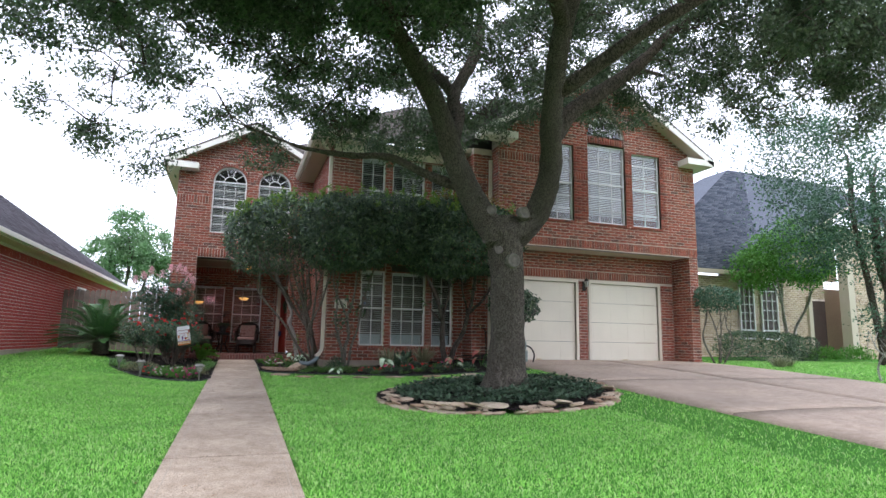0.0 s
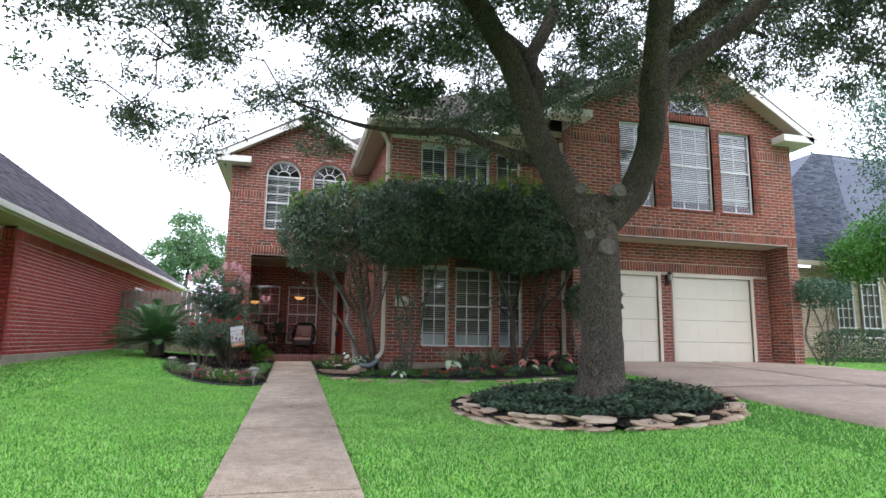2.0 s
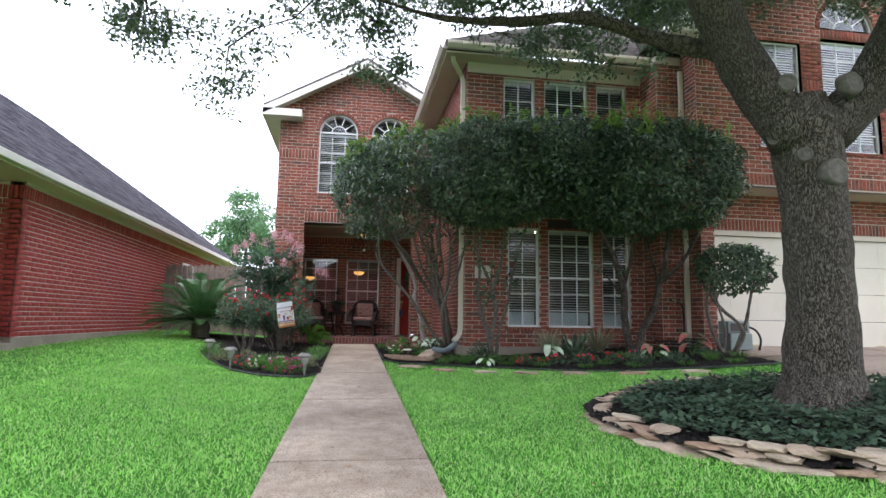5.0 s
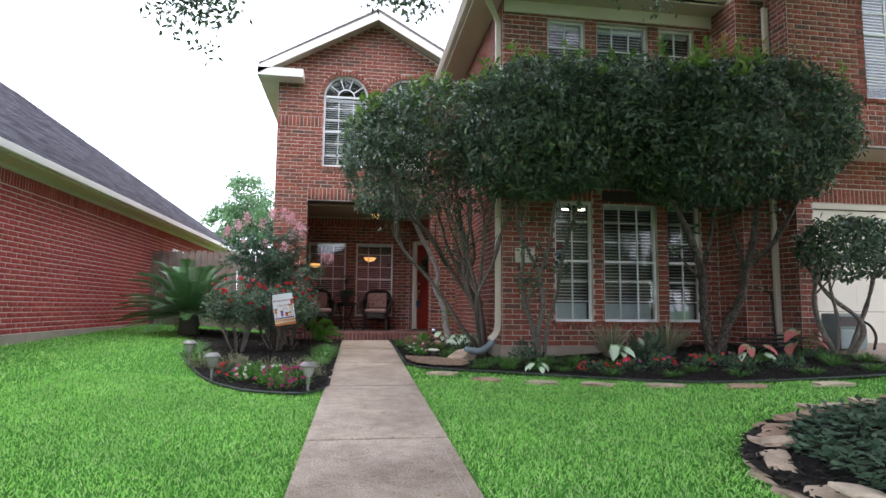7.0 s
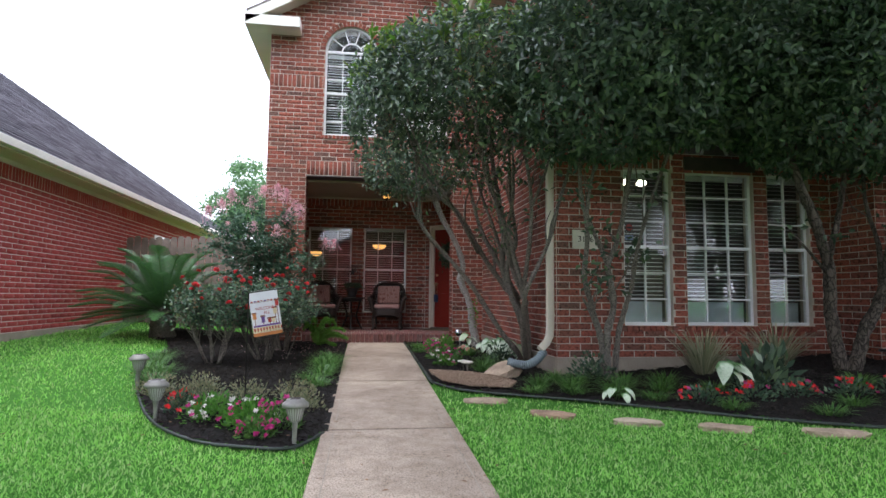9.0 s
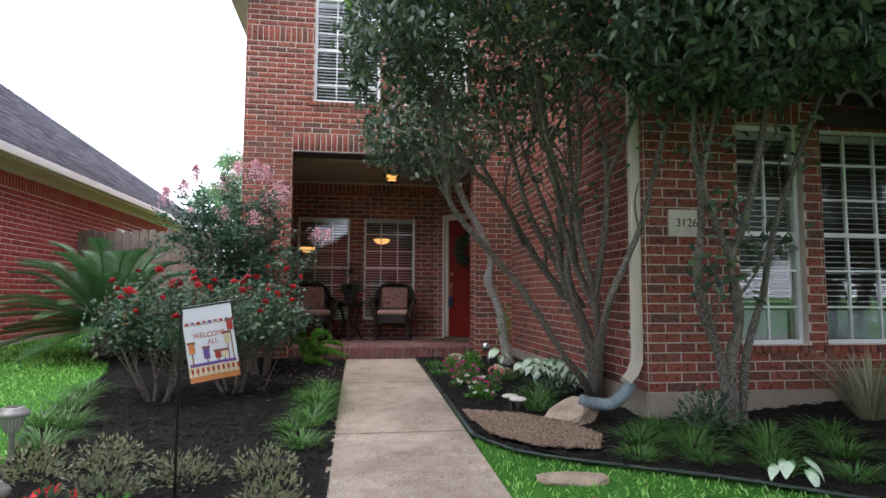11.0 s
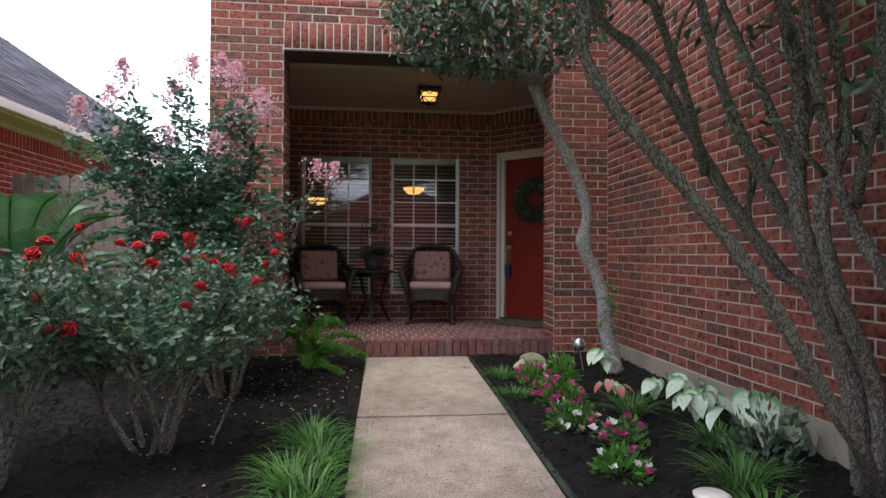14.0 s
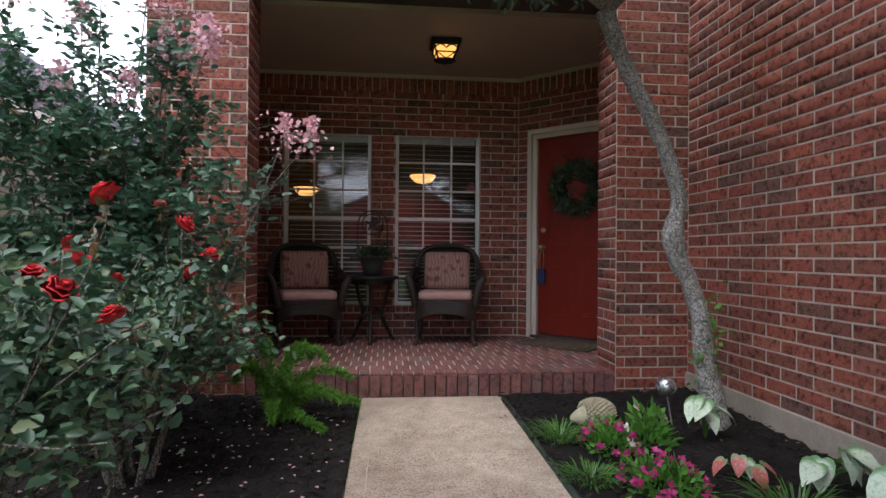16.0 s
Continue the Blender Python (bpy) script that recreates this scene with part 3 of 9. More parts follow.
for u0, u1 in GW:
    arch_ring(wall_gable, M_GABLE, u0, u1, GS)
    window(M_GABLE, u0, u1, GZ0, GS, 3, 6, "arched white sash window with fan light and blind", spring=GS, setback=0.05, tilt=0.03)
bm = boxed(-1.28, 1.33, -0.004, 0.35, 2.915, 2.929)
bm.transform(M_GABLE)
tagged(part("lintel", bm, steel_m), "dark steel lintel over the porch opening", "lintel", kind="structure")
# inner faces of the two porch piers
M_PL = pose(-1.28, 0.04, 0, 0, 0, 90)
M_PR = pose(1.33, 0.40, 0, 0, 0, -90)

# ---- porch ----
M_BACK = pose(0, 2.02, 0)
PW = [(-1.37, -0.49), (-0.235, 0.65)]
PZ0, PZ1 = 0.49, 2.28
pcs = pieces_with_holes(-1.95, 1.06, 0.0, 3.1, [(a, b, PZ0, PZ1) for a, b in PW])
wall_porch = wall_body("wall_porch", pcs, M_BACK, 0.2, label="red brick wall behind the porch")
p_rects = courses(0.18, 2.68, lambda z: (-1.95, 1.06), [(a, b, PZ0 - 0.068, PZ1) for a, b in PW], [(-1.95, 1.06, 2.69, 2.87)])
for a, b in PW:
    window(M_BACK, a, b, PZ0, PZ1, 3, 6, "white sash window with dark half-open blind", tilt=0.007)
M_DOOR = pose(1.06, 2.02, 0, 0, 0, -45)
DU0, DU1, DZ0, DZ1 = 0.12, 1.16, 0.18, 2.32
pcs = pieces_with_holes(0.0, 1.42, 0.0, 3.1, [(DU0, DU1, DZ0, DZ1)])
wall_entry = wall_body("wall_entry", pcs, M_DOOR, 0.2, label="angled brick wall round the front door")
d_rects = courses(0.18, 2.68, lambda z: (0.0, 1.42), [(DU0, DU1, DZ0, DZ1)], [(0.0, 1.42, 2.69, 2.87)])
M_SIDEIN = pose(2.07, 1.02, 0, 0, 0, -90)
wall_body("wall_porch_side", [(0, 0.62, 0.0, 3.1)], M_SIDEIN, 0.2, label="brick side wall inside the porch")
bm = boxed(-1.96, 2.1, 0.4, 2.03, 2.88, 2.95)
tagged(part("ceiling", bm, plain("tan_ceiling_paint", (0.4, 0.33, 0.25), 0.65, vary=0.06, scale=1.5)), "tan painted porch ceiling", "ceiling", kind="structure")
# crown strip where ceiling meets brick
for u0, u1, m in ((-1.95, 1.05, M_BACK), (0.01, 1.4, M_DOOR)):
    bm = boxed(u0, u1, -0.03, -0.003, 2.845, 2.879)
    bm.transform(m)
    tagged(part("trim", bm, soffit_m), "narrow beige strip under the porch ceiling", "trim", kind="structure")
porch_floor = tagged(part("porch_floor", boxed(-1.95, 2.07, 0.10, 2.05, -0.1, 0.165), mortar_m), "red brick paver porch floor with a raised edge", "floor", kind="structure")

# ---- living block ----
M_SIDE = pose(1.88, 0.04, 0, 0, 0, -90)
wall_side = wall_body("wall_side", [(0.0, 4.0, -0.1, 5.6)], M_SIDE, 0.2, label="tall red brick side wall beside the walk")
s_rects = courses(0.17, 5.45, lambda z: (0.0, 4.0))
M_LIV = pose(0, -3.96, 0)
LW = [(2.69, 3.28), (3.46, 4.33), (4.51, 5.06)]
LZ0, LZ1 = 0.53, 2.34
UW = [(2.6, 3.2), (3.4, 4.25), (4.45, 5.05)]
UZ0, UZ1 = 3.55, 5.2
AS = 2.54
lh = [(a, b, LZ0, LZ1) for a, b in LW] + [(a, b, UZ0, UZ1) for a, b in UW] + [(3.46, 4.33, AS, AS + 0.45)]
pcs = pieces_with_holes(2.08, 5.35, -0.1, 5.6, lh)
wall_living = wall_body("wall_living", pcs, M_LIV, 0.2, label="red brick living room wall with tall windows")
bm = bmesh.new()
arch_fill(bm, 3.46, 4.33, AS, AS + 0.45, 0.0, 0.2)
bm.transform(M_LIV)
part("arch_spandrel", bm, mortar_m, wall_living)
l_rects = courses(0.17, 5.45, lambda z: (1.88, 5.35), [(a, b, LZ0 - 0.068, LZ1) for a, b in LW] + [(a, b, UZ0 - 0.068, UZ1) for a, b in UW] + [arch_hole(3.46, 4.33, AS, AS)], [(2.69, 3.28, 2.345, 2.54), (4.51, 5.06, 2.345, 2.54), (1.88, 3.32, 2.924, 3.1535), (4.47, 5.35, 2.924, 3.1535)])
arch_ring(wall_living, M_LIV, 3.46, 4.33, AS)
for a, b in LW:
    window(M_LIV, a, b, LZ0, LZ1, 3 if b - a > 0.7 else 2, 6, "tall white sash window with blind raised from a pale ledge", open_from=LZ0 + 0.34, tilt=0.01)
for a, b in LW:
    bm = boxed(a + 0.03, b - 0.03, 0.2, 0.23, LZ0 + 0.03, LZ0 + 0.27, bevel=0.004)
    bm.transform(M_LIV)
    tagged(part("ledge", bm, plain("pale_blue_ledge_paint", (0.5, 0.58, 0.62), 0.6, vary=0.06)), "pale blue painted ledge behind the window", "ledge", kind="structure")
for a, b in UW:
    window(M_LIV, a, b, UZ0, UZ1, 3 if b - a > 0.7 else 2, 4, "upper white sash window with blind", tilt=0.025)
# half-round fan light over the middle window
window(M_LIV, 3.46, 4.33, AS - 0.03, AS, 1, 1, "half-round fan light with white bars", spring=AS, blind=False, meeting=False, sill=False)
bm = boxed(3.44, 4.35, -0.02, 0.12, LZ1 + 0.01, AS - 0.035)
bm.transform(M_LIV)
tagged(part("transom", bm, steel_m), "dark brown transom under the fan light", "transom", kind="structure")
# return beside the garage
M_RET = pose(5.35, -3.96, 0, 0, 0, -90)
wall_ret = wall_body("wall_return", [(0.0, 0.62, -0.1, 5.6)], M_RET, 0.2, label="short brick return wall")
r1_rects = courses(0.17, 5.45, lambda z: (0.0, 0.62))
M_FACE = pose(0, -4.58, 0)
wall_face = wall_body("wall_face", [(5.55, 5.86, -0.1, 5.6)], M_FACE, 0.2, label="narrow brick wall beside the garage")
r2_rects = courses(0.17, 5.45, lambda z: (5.35, 5.86))
# foundation
for u0, u1, m, z1 in ((0.0, 4.0, M_SIDE, 0.17), (1.87, 5.35, M_LIV, 0.17), (0, 0.62, M_RET, 0.17), (5.35, 5.86, M_FACE, 0.17)):
    bm = boxed(u0, u1, -0.022, -0.001, -0.2, z1)
    bm.transform(m)
    tagged(part("foundation", bm, concrete_m), "grey concrete foundation edge", "foundation", kind="structure")

# ---- garage block ----
M_GAR = pose(0, -5.02, 0)
M_GWALL = pose(0, -4.3, 0)
XW = [(7.12, 8.02, 5.88), (8.47, 9.65, 6.0), (9.88, 10.8, 5.9)]
XZ0 = 3.84
XS = 6.24
xh = [(a, b, XZ0, c) for a, b, c in XW] + [(8.47, 9.65, XS, XS + 0.6)]
pcs = pieces_with_holes(5.86, 12.0, 3.1, 5.9, xh) + [(5.86, 6.12, -0.1, 3.1), (11.72, 12.0, -0.1, 3.1)] + pieces_with_holes(7.0, 11.0, 5.9, 6.85, xh)
wall_garage = wall_body("wall_garage", pcs, M_GAR, 0.2, label="red brick gable wall over the garage")
bm = bmesh.new()
arch_fill(bm, 8.47, 9.65, XS, XS + 0.6, 0.0, 0.2)
for outline in ([(5.86, 5.9), (7.0, 5.9), (7.0, 6.85)], [(11.0, 5.9), (12.0, 5.9), (12.0, 6.0), (11.0, 6.85)], [(7.0, 6.85), (11.0, 6.85), (8.95, 7.9), (8.8, 7.9)]):
    prism(bm, outline, 0.0, 0.2)
bm.transform(M_GAR)
part("gable_top", bm, mortar_m, wall_garage)
x_rects = courses(3.35, 7.8, gable_span(5.86, 12.0, 5.95, 8.85, 7.85), [(a, b, XZ0 - 0.068, c) for a, b, c in XW] + [arch_hole(8.47, 9.65, XS, XS)], [(5.86, 12.0, 3.12, 3.34), (8.47, 9.65, 6.02, 6.22), (5.86, 7.1, 5.2625, 5.492), (10.85, 12.0, 5.2625, 5.492), (8.1, 8.4, 4.9565, 5.186), (9.67, 9.87, 4.9565, 5.186)])
x_rects += courses(0.17, 3.12, lambda z: (5.86, 6.12)) + courses(0.23, 3.12, lambda z: (11.72, 12.0))
arch_ring(wall_garage, M_GAR, 8.47, 9.65, XS)
for a, b, c in XW:
    window(M_GAR, a, b, XZ0, c, 3 if b - a > 1 else 2, 6, "tall upper white sash window with white blind", open_from=XZ0 + 0.22, tilt=0.036)
window(M_GAR, 8.47, 9.65, XS - 0.03, XS, 1, 1, "half-round fan light over the upper window", spring=XS, blind=False, meeting=False, sill=False)
# recessed garage front
GD = [(6.25, 8.48), (8.95, 11.17)]
GDZ = 2.3
pcs = pieces_with_holes(6.06, 11.8, -0.1, 3.12, [(a, b, -0.1, GDZ) for a, b in GD])
wall_gd = wall_body("wall_garage_doors", pcs, M_GWALL, 0.2, label="recessed brick wall round the garage doors")
gd_rects = courses(0.2, 2.33, lambda z: (6.12, 11.72), [(a - 0.09, b + 0.09, -1, GDZ + 0.09) for a, b in GD]) + courses(2.64, 3.1, lambda z: (6.12, 11.72), [], [(6.12, 11.72, 2.4, 2.63)])
tagged(part("garage_soffit", boxed(6.0, 11.9, -4.86, -4.25, 3.1, 3.14), soffit_m), "beige soffit over the garage recess", "soffit", kind="structure")
bm = boxed(5.84, 12.02, -5.024, -4.98, 3.085, 3.098)
tagged(part("lintel", bm, steel_m), "dark steel lintel over the garage recess", "lintel", kind="structure")
M_PIER_R = pose(11.72, -4.3, 0, 0, 0, -90)
pr_rects = courses(0.23, 3.1, lambda z: (0.0, 0.72), [])
wall_pier_r = wall_body("wall_pier_inner", [(0.0, 0.52, -0.1, 3.1)], M_PIER_R, 0.1, label="inner brick face of the garage pier")
M_PIER_L = pose(5.86, -4.58, 0, 0, 0, -90)
wall_pier_l = wall_body("wall_pier_outer", [(0.0, 0.24, -0.1, 5.9)], M_PIER_L, 0.1, label="outer brick face of the garage pier")
pl_rects = courses(0.17, 5.6, lambda z: (0.0, 0.44))
tagged(part("foundation", boxed(11.68, 12.03, -5.06, -4.3, 0.0, 0.235), concrete_m), "grey concrete foot of the garage pier", "foundation", kind="structure")
wall_body("wall_right", [(0.0, 12.0, -0.1, 5.9)], pose(12.0, -4.82, 0, 0, 0, 90), 0.2, brick_m, "far brick side wall")
wall_body("wall_left", [(0.0, 8.0, -0.1, 5.7)], pose(-1.95, 8.4, 0, 0, 0, -90), 0.2, brick_m, "red brick side wall of the gable block")
wall_body("wall_rear", [(-1.95, 12.0, -0.1, 5.9)], pose(0, 8.4, 0), 0.2, brick_m, "rear brick wall")
# added floors and partitions, invented layout, that block light and keep the rooms dark
tagged(part("floor_upper", boxed(-1.7, 11.8, 0.5, 8.3, 2.96, 3.1), unlit_m), "added upper floor behind the windows, coloured dark as an unlit room", "floor", kind="structure")
tagged(part("partition_1", boxed(2.1, 5.68, -1.4, -1.3, 0, 5.5), unlit_m), "added inner wall that blocks light, coloured dark as an unlit room", "wall", kind="structure")
tagged(part("partition_4", boxed(5.7, 5.8, -4.3, 8.3, 0, 5.6), unlit_m), "added inner wall that blocks light, coloured dark as an unlit room", "wall", kind="structure")
tagged(part("partition_2", boxed(5.9, 11.7, -2.6, -2.5, 0.0, 6.8), unlit_m), "added inner wall that blocks light, coloured dark as an unlit room", "wall", kind="structure")
tagged(part("partition_3", boxed(-1.7, 1.8, 3.6, 3.7, 0, 5.6), unlit_m), "added inner wall that blocks light, coloured dark as an unlit room", "wall", kind="structure")
tagged(part("floor_living", boxed(2.1, 5.4, -3.7, 1.0, 2.96, 3.1), unlit_m), "added light-blocking floor between the storeys, coloured dark", "floor", kind="structure")
tagged(part("floor_garage", boxed(5.85, 11.8, -4.7, -2.5, 3.15, 3.3), unlit_m), "added light-blocking floor over the garage, coloured dark", "floor", kind="structure")


# added ceilings close the gap under the roofs so no sky shows inside
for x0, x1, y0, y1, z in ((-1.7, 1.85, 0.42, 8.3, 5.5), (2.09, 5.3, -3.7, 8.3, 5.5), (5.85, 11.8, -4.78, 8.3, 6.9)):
    tagged(part("ceiling_upper", boxed(x0, x1, y0, y1, z, z + 0.05), unlit_m), "added ceiling that shuts the sky out of the upper rooms", "ceiling", kind="structure")
# ---- garage doors ----
def garage_door(u0, u1, which):
    name = "door_%d" % which
    frame_bm = bmesh.new()
    for a, b, c, d in ((u0 - 0.08, u0, 0.12, GDZ), (u1, u1 + 0.08, 0.12, GDZ), (u0 - 0.08, u1 + 0.08, GDZ, GDZ + 0.08)):
        box(frame_bm, a, b, -0.035, 0.1, c, d)
    frame_bm.transform(M_GWALL)
    d = part(name, frame_bm, trim_m)
    tagged(d, "closed cream panelled garage door in a cream frame", "garage door", kind="structure")
    n = 4
    h = (GDZ - 0.19) / n
    for i in range(n):
        z = 0.185 + i * h
        bm = boxed(u0 + 0.004, u1 - 0.004, 0.03, 0.07, z + 0.004, z + h - 0.004, bevel=0.004)
        k = 4
        w = (u1 - u0) / k
        for j in range(k):
            a = u0 + j * w + 0.09
            b = a + w - 0.18
            box(bm, a, b, 0.0255, 0.03, z + 0.1, z + h - 0.1, bevel=0.002)
        bm.transform(M_GWALL)
        part("panel", bm, garage_m, d)
    bm = boxed((u0 + u1) / 2 - 0.08, (u0 + u1) / 2 + 0.08, 0.012, 0.03, 0.24, 0.262, bevel=0.004)
    bm.transform(M_GWALL)
    part("handle", bm, chrome_m, d, "small metal lift handle")


garage_door(*GD[0], 1)
garage_door(*GD[1], 2)


# ---- roofs ----
def shingle_roof(name, faces, material, label, course=0.14, thick=0.12):
    """Each face: eave start, eave end, top end, top start. Shingle courses overlap up the slope."""
    bm = bmesh.new()
    for f in faces:
        slab(bm, f, thick)
    roof = part(name, bm, material)
    tagged(roof, label, "roof", kind="structure")
    vv, ff = [], []
    rng = np.random.default_rng(7)
    for a, b, c, d in faces:
        a, b, c, d = (np.array(p, float) for p in (a, b, c, d))
        nrm = np.cross(b - a, d - a)
        nrm = nrm / np.linalg.norm(nrm)
        if nrm[2] < 0:
            nrm = -nrm
        length = max(np.linalg.norm(d - a), np.linalg.norm(c - b))
        n = max(1, int(length / course))
        for i in range(n):
            s, e = i / n, min(1, (i + 1.15) / n)
            l0, l1 = a + (d - a) * s, a + (d - a) * e
            r0, r1 = b + (c - b) * s, b + (c - b) * e
            w = np.linalg.norm(r0 - l0)
            k = max(1, int(w / 0.3))
            off = rng.uniform(0, 0.5)
            cuts = np.clip((np.arange(k + 2) - off) / k, 0, 1)
            for p, q in zip(cuts, cuts[1:]):
                if q - p < 1e-4:
                    continue
                lift = rng.uniform(0.008, 0.014)
                m0 = len(vv)
                vv += [l0 + (r0 - l0) * p + nrm * lift, l0 + (r0 - l0) * q + nrm * lift, l1 + (r1 - l1) * q + nrm * 0.003, l1 + (r1 - l1) * p + nrm * 0.003,
                       l0 + (r0 - l0) * p, l0 + (r0 - l0) * q]
                ff += [(m0, m0 + 1, m0 + 2, m0 + 3), (m0 + 4, m0 + 5, m0 + 1, m0)]
    tagged(fast("shingles", vv, ff, material, roof), kind="stuff")
    return roof


A = (0.1, 7.05)
shingle_roof("roof_gable", [[(-2.32, -0.32, 5.68), (-2.32, 8.4, 5.68), (A[0], 8.4, A[1]), (A[0], -0.32, A[1])],
                            [(2.5, 8.4, 5.7), (2.5, -0.32, 5.7), (A[0], -0.32, A[1]), (A[0], 8.4, A[1])]], shingle_brown_m, "grey-brown shingle roof over the left gable")
shingle_roof("roof_living", [[(1.42, -4.36, 5.66), (6.4, -4.36, 5.66), (6.4, -1.2, 7.9), (4.6, -1.2, 7.9)],
                             [(1.42, 3.0, 5.66), (1.42, -4.36, 5.66), (4.6, -1.2, 7.9), (4.6, 3.0, 7.9)]], shingle_brown_m, "grey-brown hip roof over the living room")
B = (8.8, 8.12)
shingle_roof("roof_garage", [[(5.22, -5.42, 5.92), (5.22, 4.0, 5.92), (B[0], 4.0, B[1]), (B[0], -5.42, B[1])],
                             [(12.36, 4.0, 5.92), (12.36, -5.42, 5.92), (B[0], -5.42, B[1]), (B[0], 4.0, B[1])]], shingle_brown_m, "grey-brown shingle roof over the garage gable")
shingle_roof("roof_main", [[(-1.5, 2.6, 6.6), (12.0, 2.6, 6.6), (10.0, 6.5, 8.9), (2.5, 6.5, 8.9)], [(12.0, 8.8, 6.0), (-1.9, 8.8, 6.0), (2.5, 6.5, 8.9), (10.0, 6.5, 8.9)]], shingle_brown_m, "grey-brown main roof behind the gables")


def rake(name, pts, y0, y1, h, material, label):
    """A sloping fascia board under a gable's roof edge."""
    bm = bmesh.new()
    (x0, z0), (x1, z1) = pts
    prism(bm, [(x0, z0), (x1, z1), (x1, z1 - h), (x0, z0 - h)], y0, y1)
    ob = part(name, bm, material)
    return tagged(ob, label, "trim", kind="structure")


for (e0, e1, ap, y, wall_y) in (((-2.34, 5.62), (2.2, 5.8), (0.1, 6.97), -0.34, 0.03), ((5.2, 5.84), (12.38, 5.84), (8.8, 8.02), -5.44, -5.03)):
    for e in (e0, e1):
        rake("fascia", (e, ap), y, y + 0.03, 0.17, trim_white_m, "white painted rake board")
        rake("soffit", ((e[0], e[1] - 0.1), (ap[0], ap[1] - 0.1)), y + 0.03, wall_y, 0.02, soffit_m, "beige soffit under the gable edge")
# boxed eave returns
for x0, x1, y0, y1, z0, z1 in ((-2.34, -1.42, -0.34, 0.03, 5.42, 5.6), (-2.34, -1.96, 0.031, 6.0, 5.42, 5.6), (5.2, 6.2, -5.44, -5.03, 5.68, 5.86), (11.45, 12.38, -5.44, -5.03, 5.68, 5.86), (12.01, 12.38, -5.02, 3.0, 5.68, 5.86)):
    bm = boxed(x0, x1, y0, y1, z0, z1, bevel=0.01)
    tagged(part("eave_return", bm, trim_white_m), "white boxed eave return", "trim", kind="structure")
# eaves of the living block
tagged(part("soffit", boxed(1.44, 5.85, -4.34, -3.97, 5.44, 5.47), soffit_m), "beige soffit of the living block", "trim", kind="structure")
tagged(part("soffit", boxed(1.44, 1.87, -3.96, 0.3, 5.44, 5.47), soffit_m), "beige soffit of the living block", "trim", kind="structure")
tagged(part("frieze", boxed(1.9, 5.35, -4.0, -3.975, 5.25, 5.44), trim_m), "cream frieze board under the eave", "trim", kind="structure")


def gutter(name, p, q, label):
    """An open trough gutter from p to q."""
    a, b = Vector(p), Vector(q)
    d = (b - a).normalized()
    n = Vector((d.y, -d.x, 0))
    bm = bmesh.new()
    prof = [(0, 0.12), (0.0, 0.0), (0.07, 0.0), (0.12, 0.07), (0.12, 0.12), (0.112, 0.12), (0.112, 0.075), (0.066, 0.008), (0.008, 0.008), (0.008, 0.12)]
    r0 = [bm.verts.new(a + n * u + Vector((0, 0, v))) for u, v in prof]
    r1 = [bm.verts.new(b + n * u + Vector((0, 0, v))) for u, v in prof]
    k = len(prof)
    for i in range(k):
        bm.faces.new((r0[i], r1[i], r1[(i + 1) % k], r0[(i + 1) % k]))
    bm.faces.new(r0)
    bm.faces.new(r1[::-1])
    bmesh.ops.recalc_face_normals(bm, faces=bm.faces)
    return tagged(part(name, bm, trim_m), label, "gutter", kind="structure")


gutter("gutter", (1.44, -4.34, 5.5), (5.7, -4.34, 5.5), "cream metal gutter along the eave")
gutter("gutter", (1.44, 0.2, 5.5), (1.44, -4.34, 5.5), "cream metal gutter along the side eave")

# ---- brickwork laid on the walls ----
lay_bricks(wall_gable, g_rects, M_GABLE, brick_m, brick_one_m, lambda r: r[2] < 2.9 and (r[0] < -1.2 or r[0] > 1.2) or (2.9 < r[2] < 3.6))
lay_bricks(wall_gable, courses(0.17, 2.9, lambda z: (0.0, 0.36)), M_PL, brick_m)
lay_bricks(wall_gable, courses(0.0, 2.9, lambda z: (0.0, 0.36)), M_PR, brick_m)
lay_bricks(wall_porch, p_rects, M_BACK, brick_m, brick_one_m, lambda r: r[0] + r[1] < -1.3 or r[0] > -0.5)
lay_bricks(wall_entry, d_rects, M_DOOR, brick_m, brick_one_m, lambda r: True)
lay_bricks(wall_side, s_rects, M_SIDE, brick_m, brick_one_m, lambda r: r[2] < 1.6 and r[0] < 3.0)
lay_bricks(wall_living, l_rects, M_LIV, brick_m, brick_one_m, lambda r: r[2] < 2.4 and r[0] < 4.4)
lay_bricks(wall_ret, r1_rects, M_RET, brick_m)
lay_bricks(wall_face, r2_rects, M_FACE, brick_m)
lay_bricks(wall_garage, x_rects, M_GAR, brick_m, brick_one_m, lambda r: r[2] < 3.7)
lay_bricks(wall_gd, gd_rects, M_GWALL, brick_m)
lay_bricks(wall_pier_r, pr_rects, M_PIER_R, brick_m)
lay_bricks(wall_pier_l, pl_rects, M_PIER_L, brick_m)
# porch pavers lie flat; the front edge is a row of bricks on edge
M_FLOOR = pose(0, 0.22, 0.165, -90, 0, 0)
fl = [(-1.94 + 0.1 * k + 0.05 * (j % 2) + 0.005, 0.09, 0.2 * j + 0.003, 0.194) for j in range(9) for k in range(39)]
lay_bricks(porch_floor, [r for r in fl if not (r[0] > 1.06 and r[2] > 2.7 - r[0])], M_FLOOR, paver_one_m, paver_one_m, lambda r: -1.5 < r[0] < 1.5 and r[2] < 1.8, name="paver")
M_STEP = pose(0, 0.10, 0)
lay_bricks(porch_floor, courses(0, 0, lambda z: (0, 0), [], [(-1.28, 1.33, 0.0, 0.17)]), M_STEP, paver_one_m, paver_one_m, lambda r: True, depth=0.05, name="edge_brick")
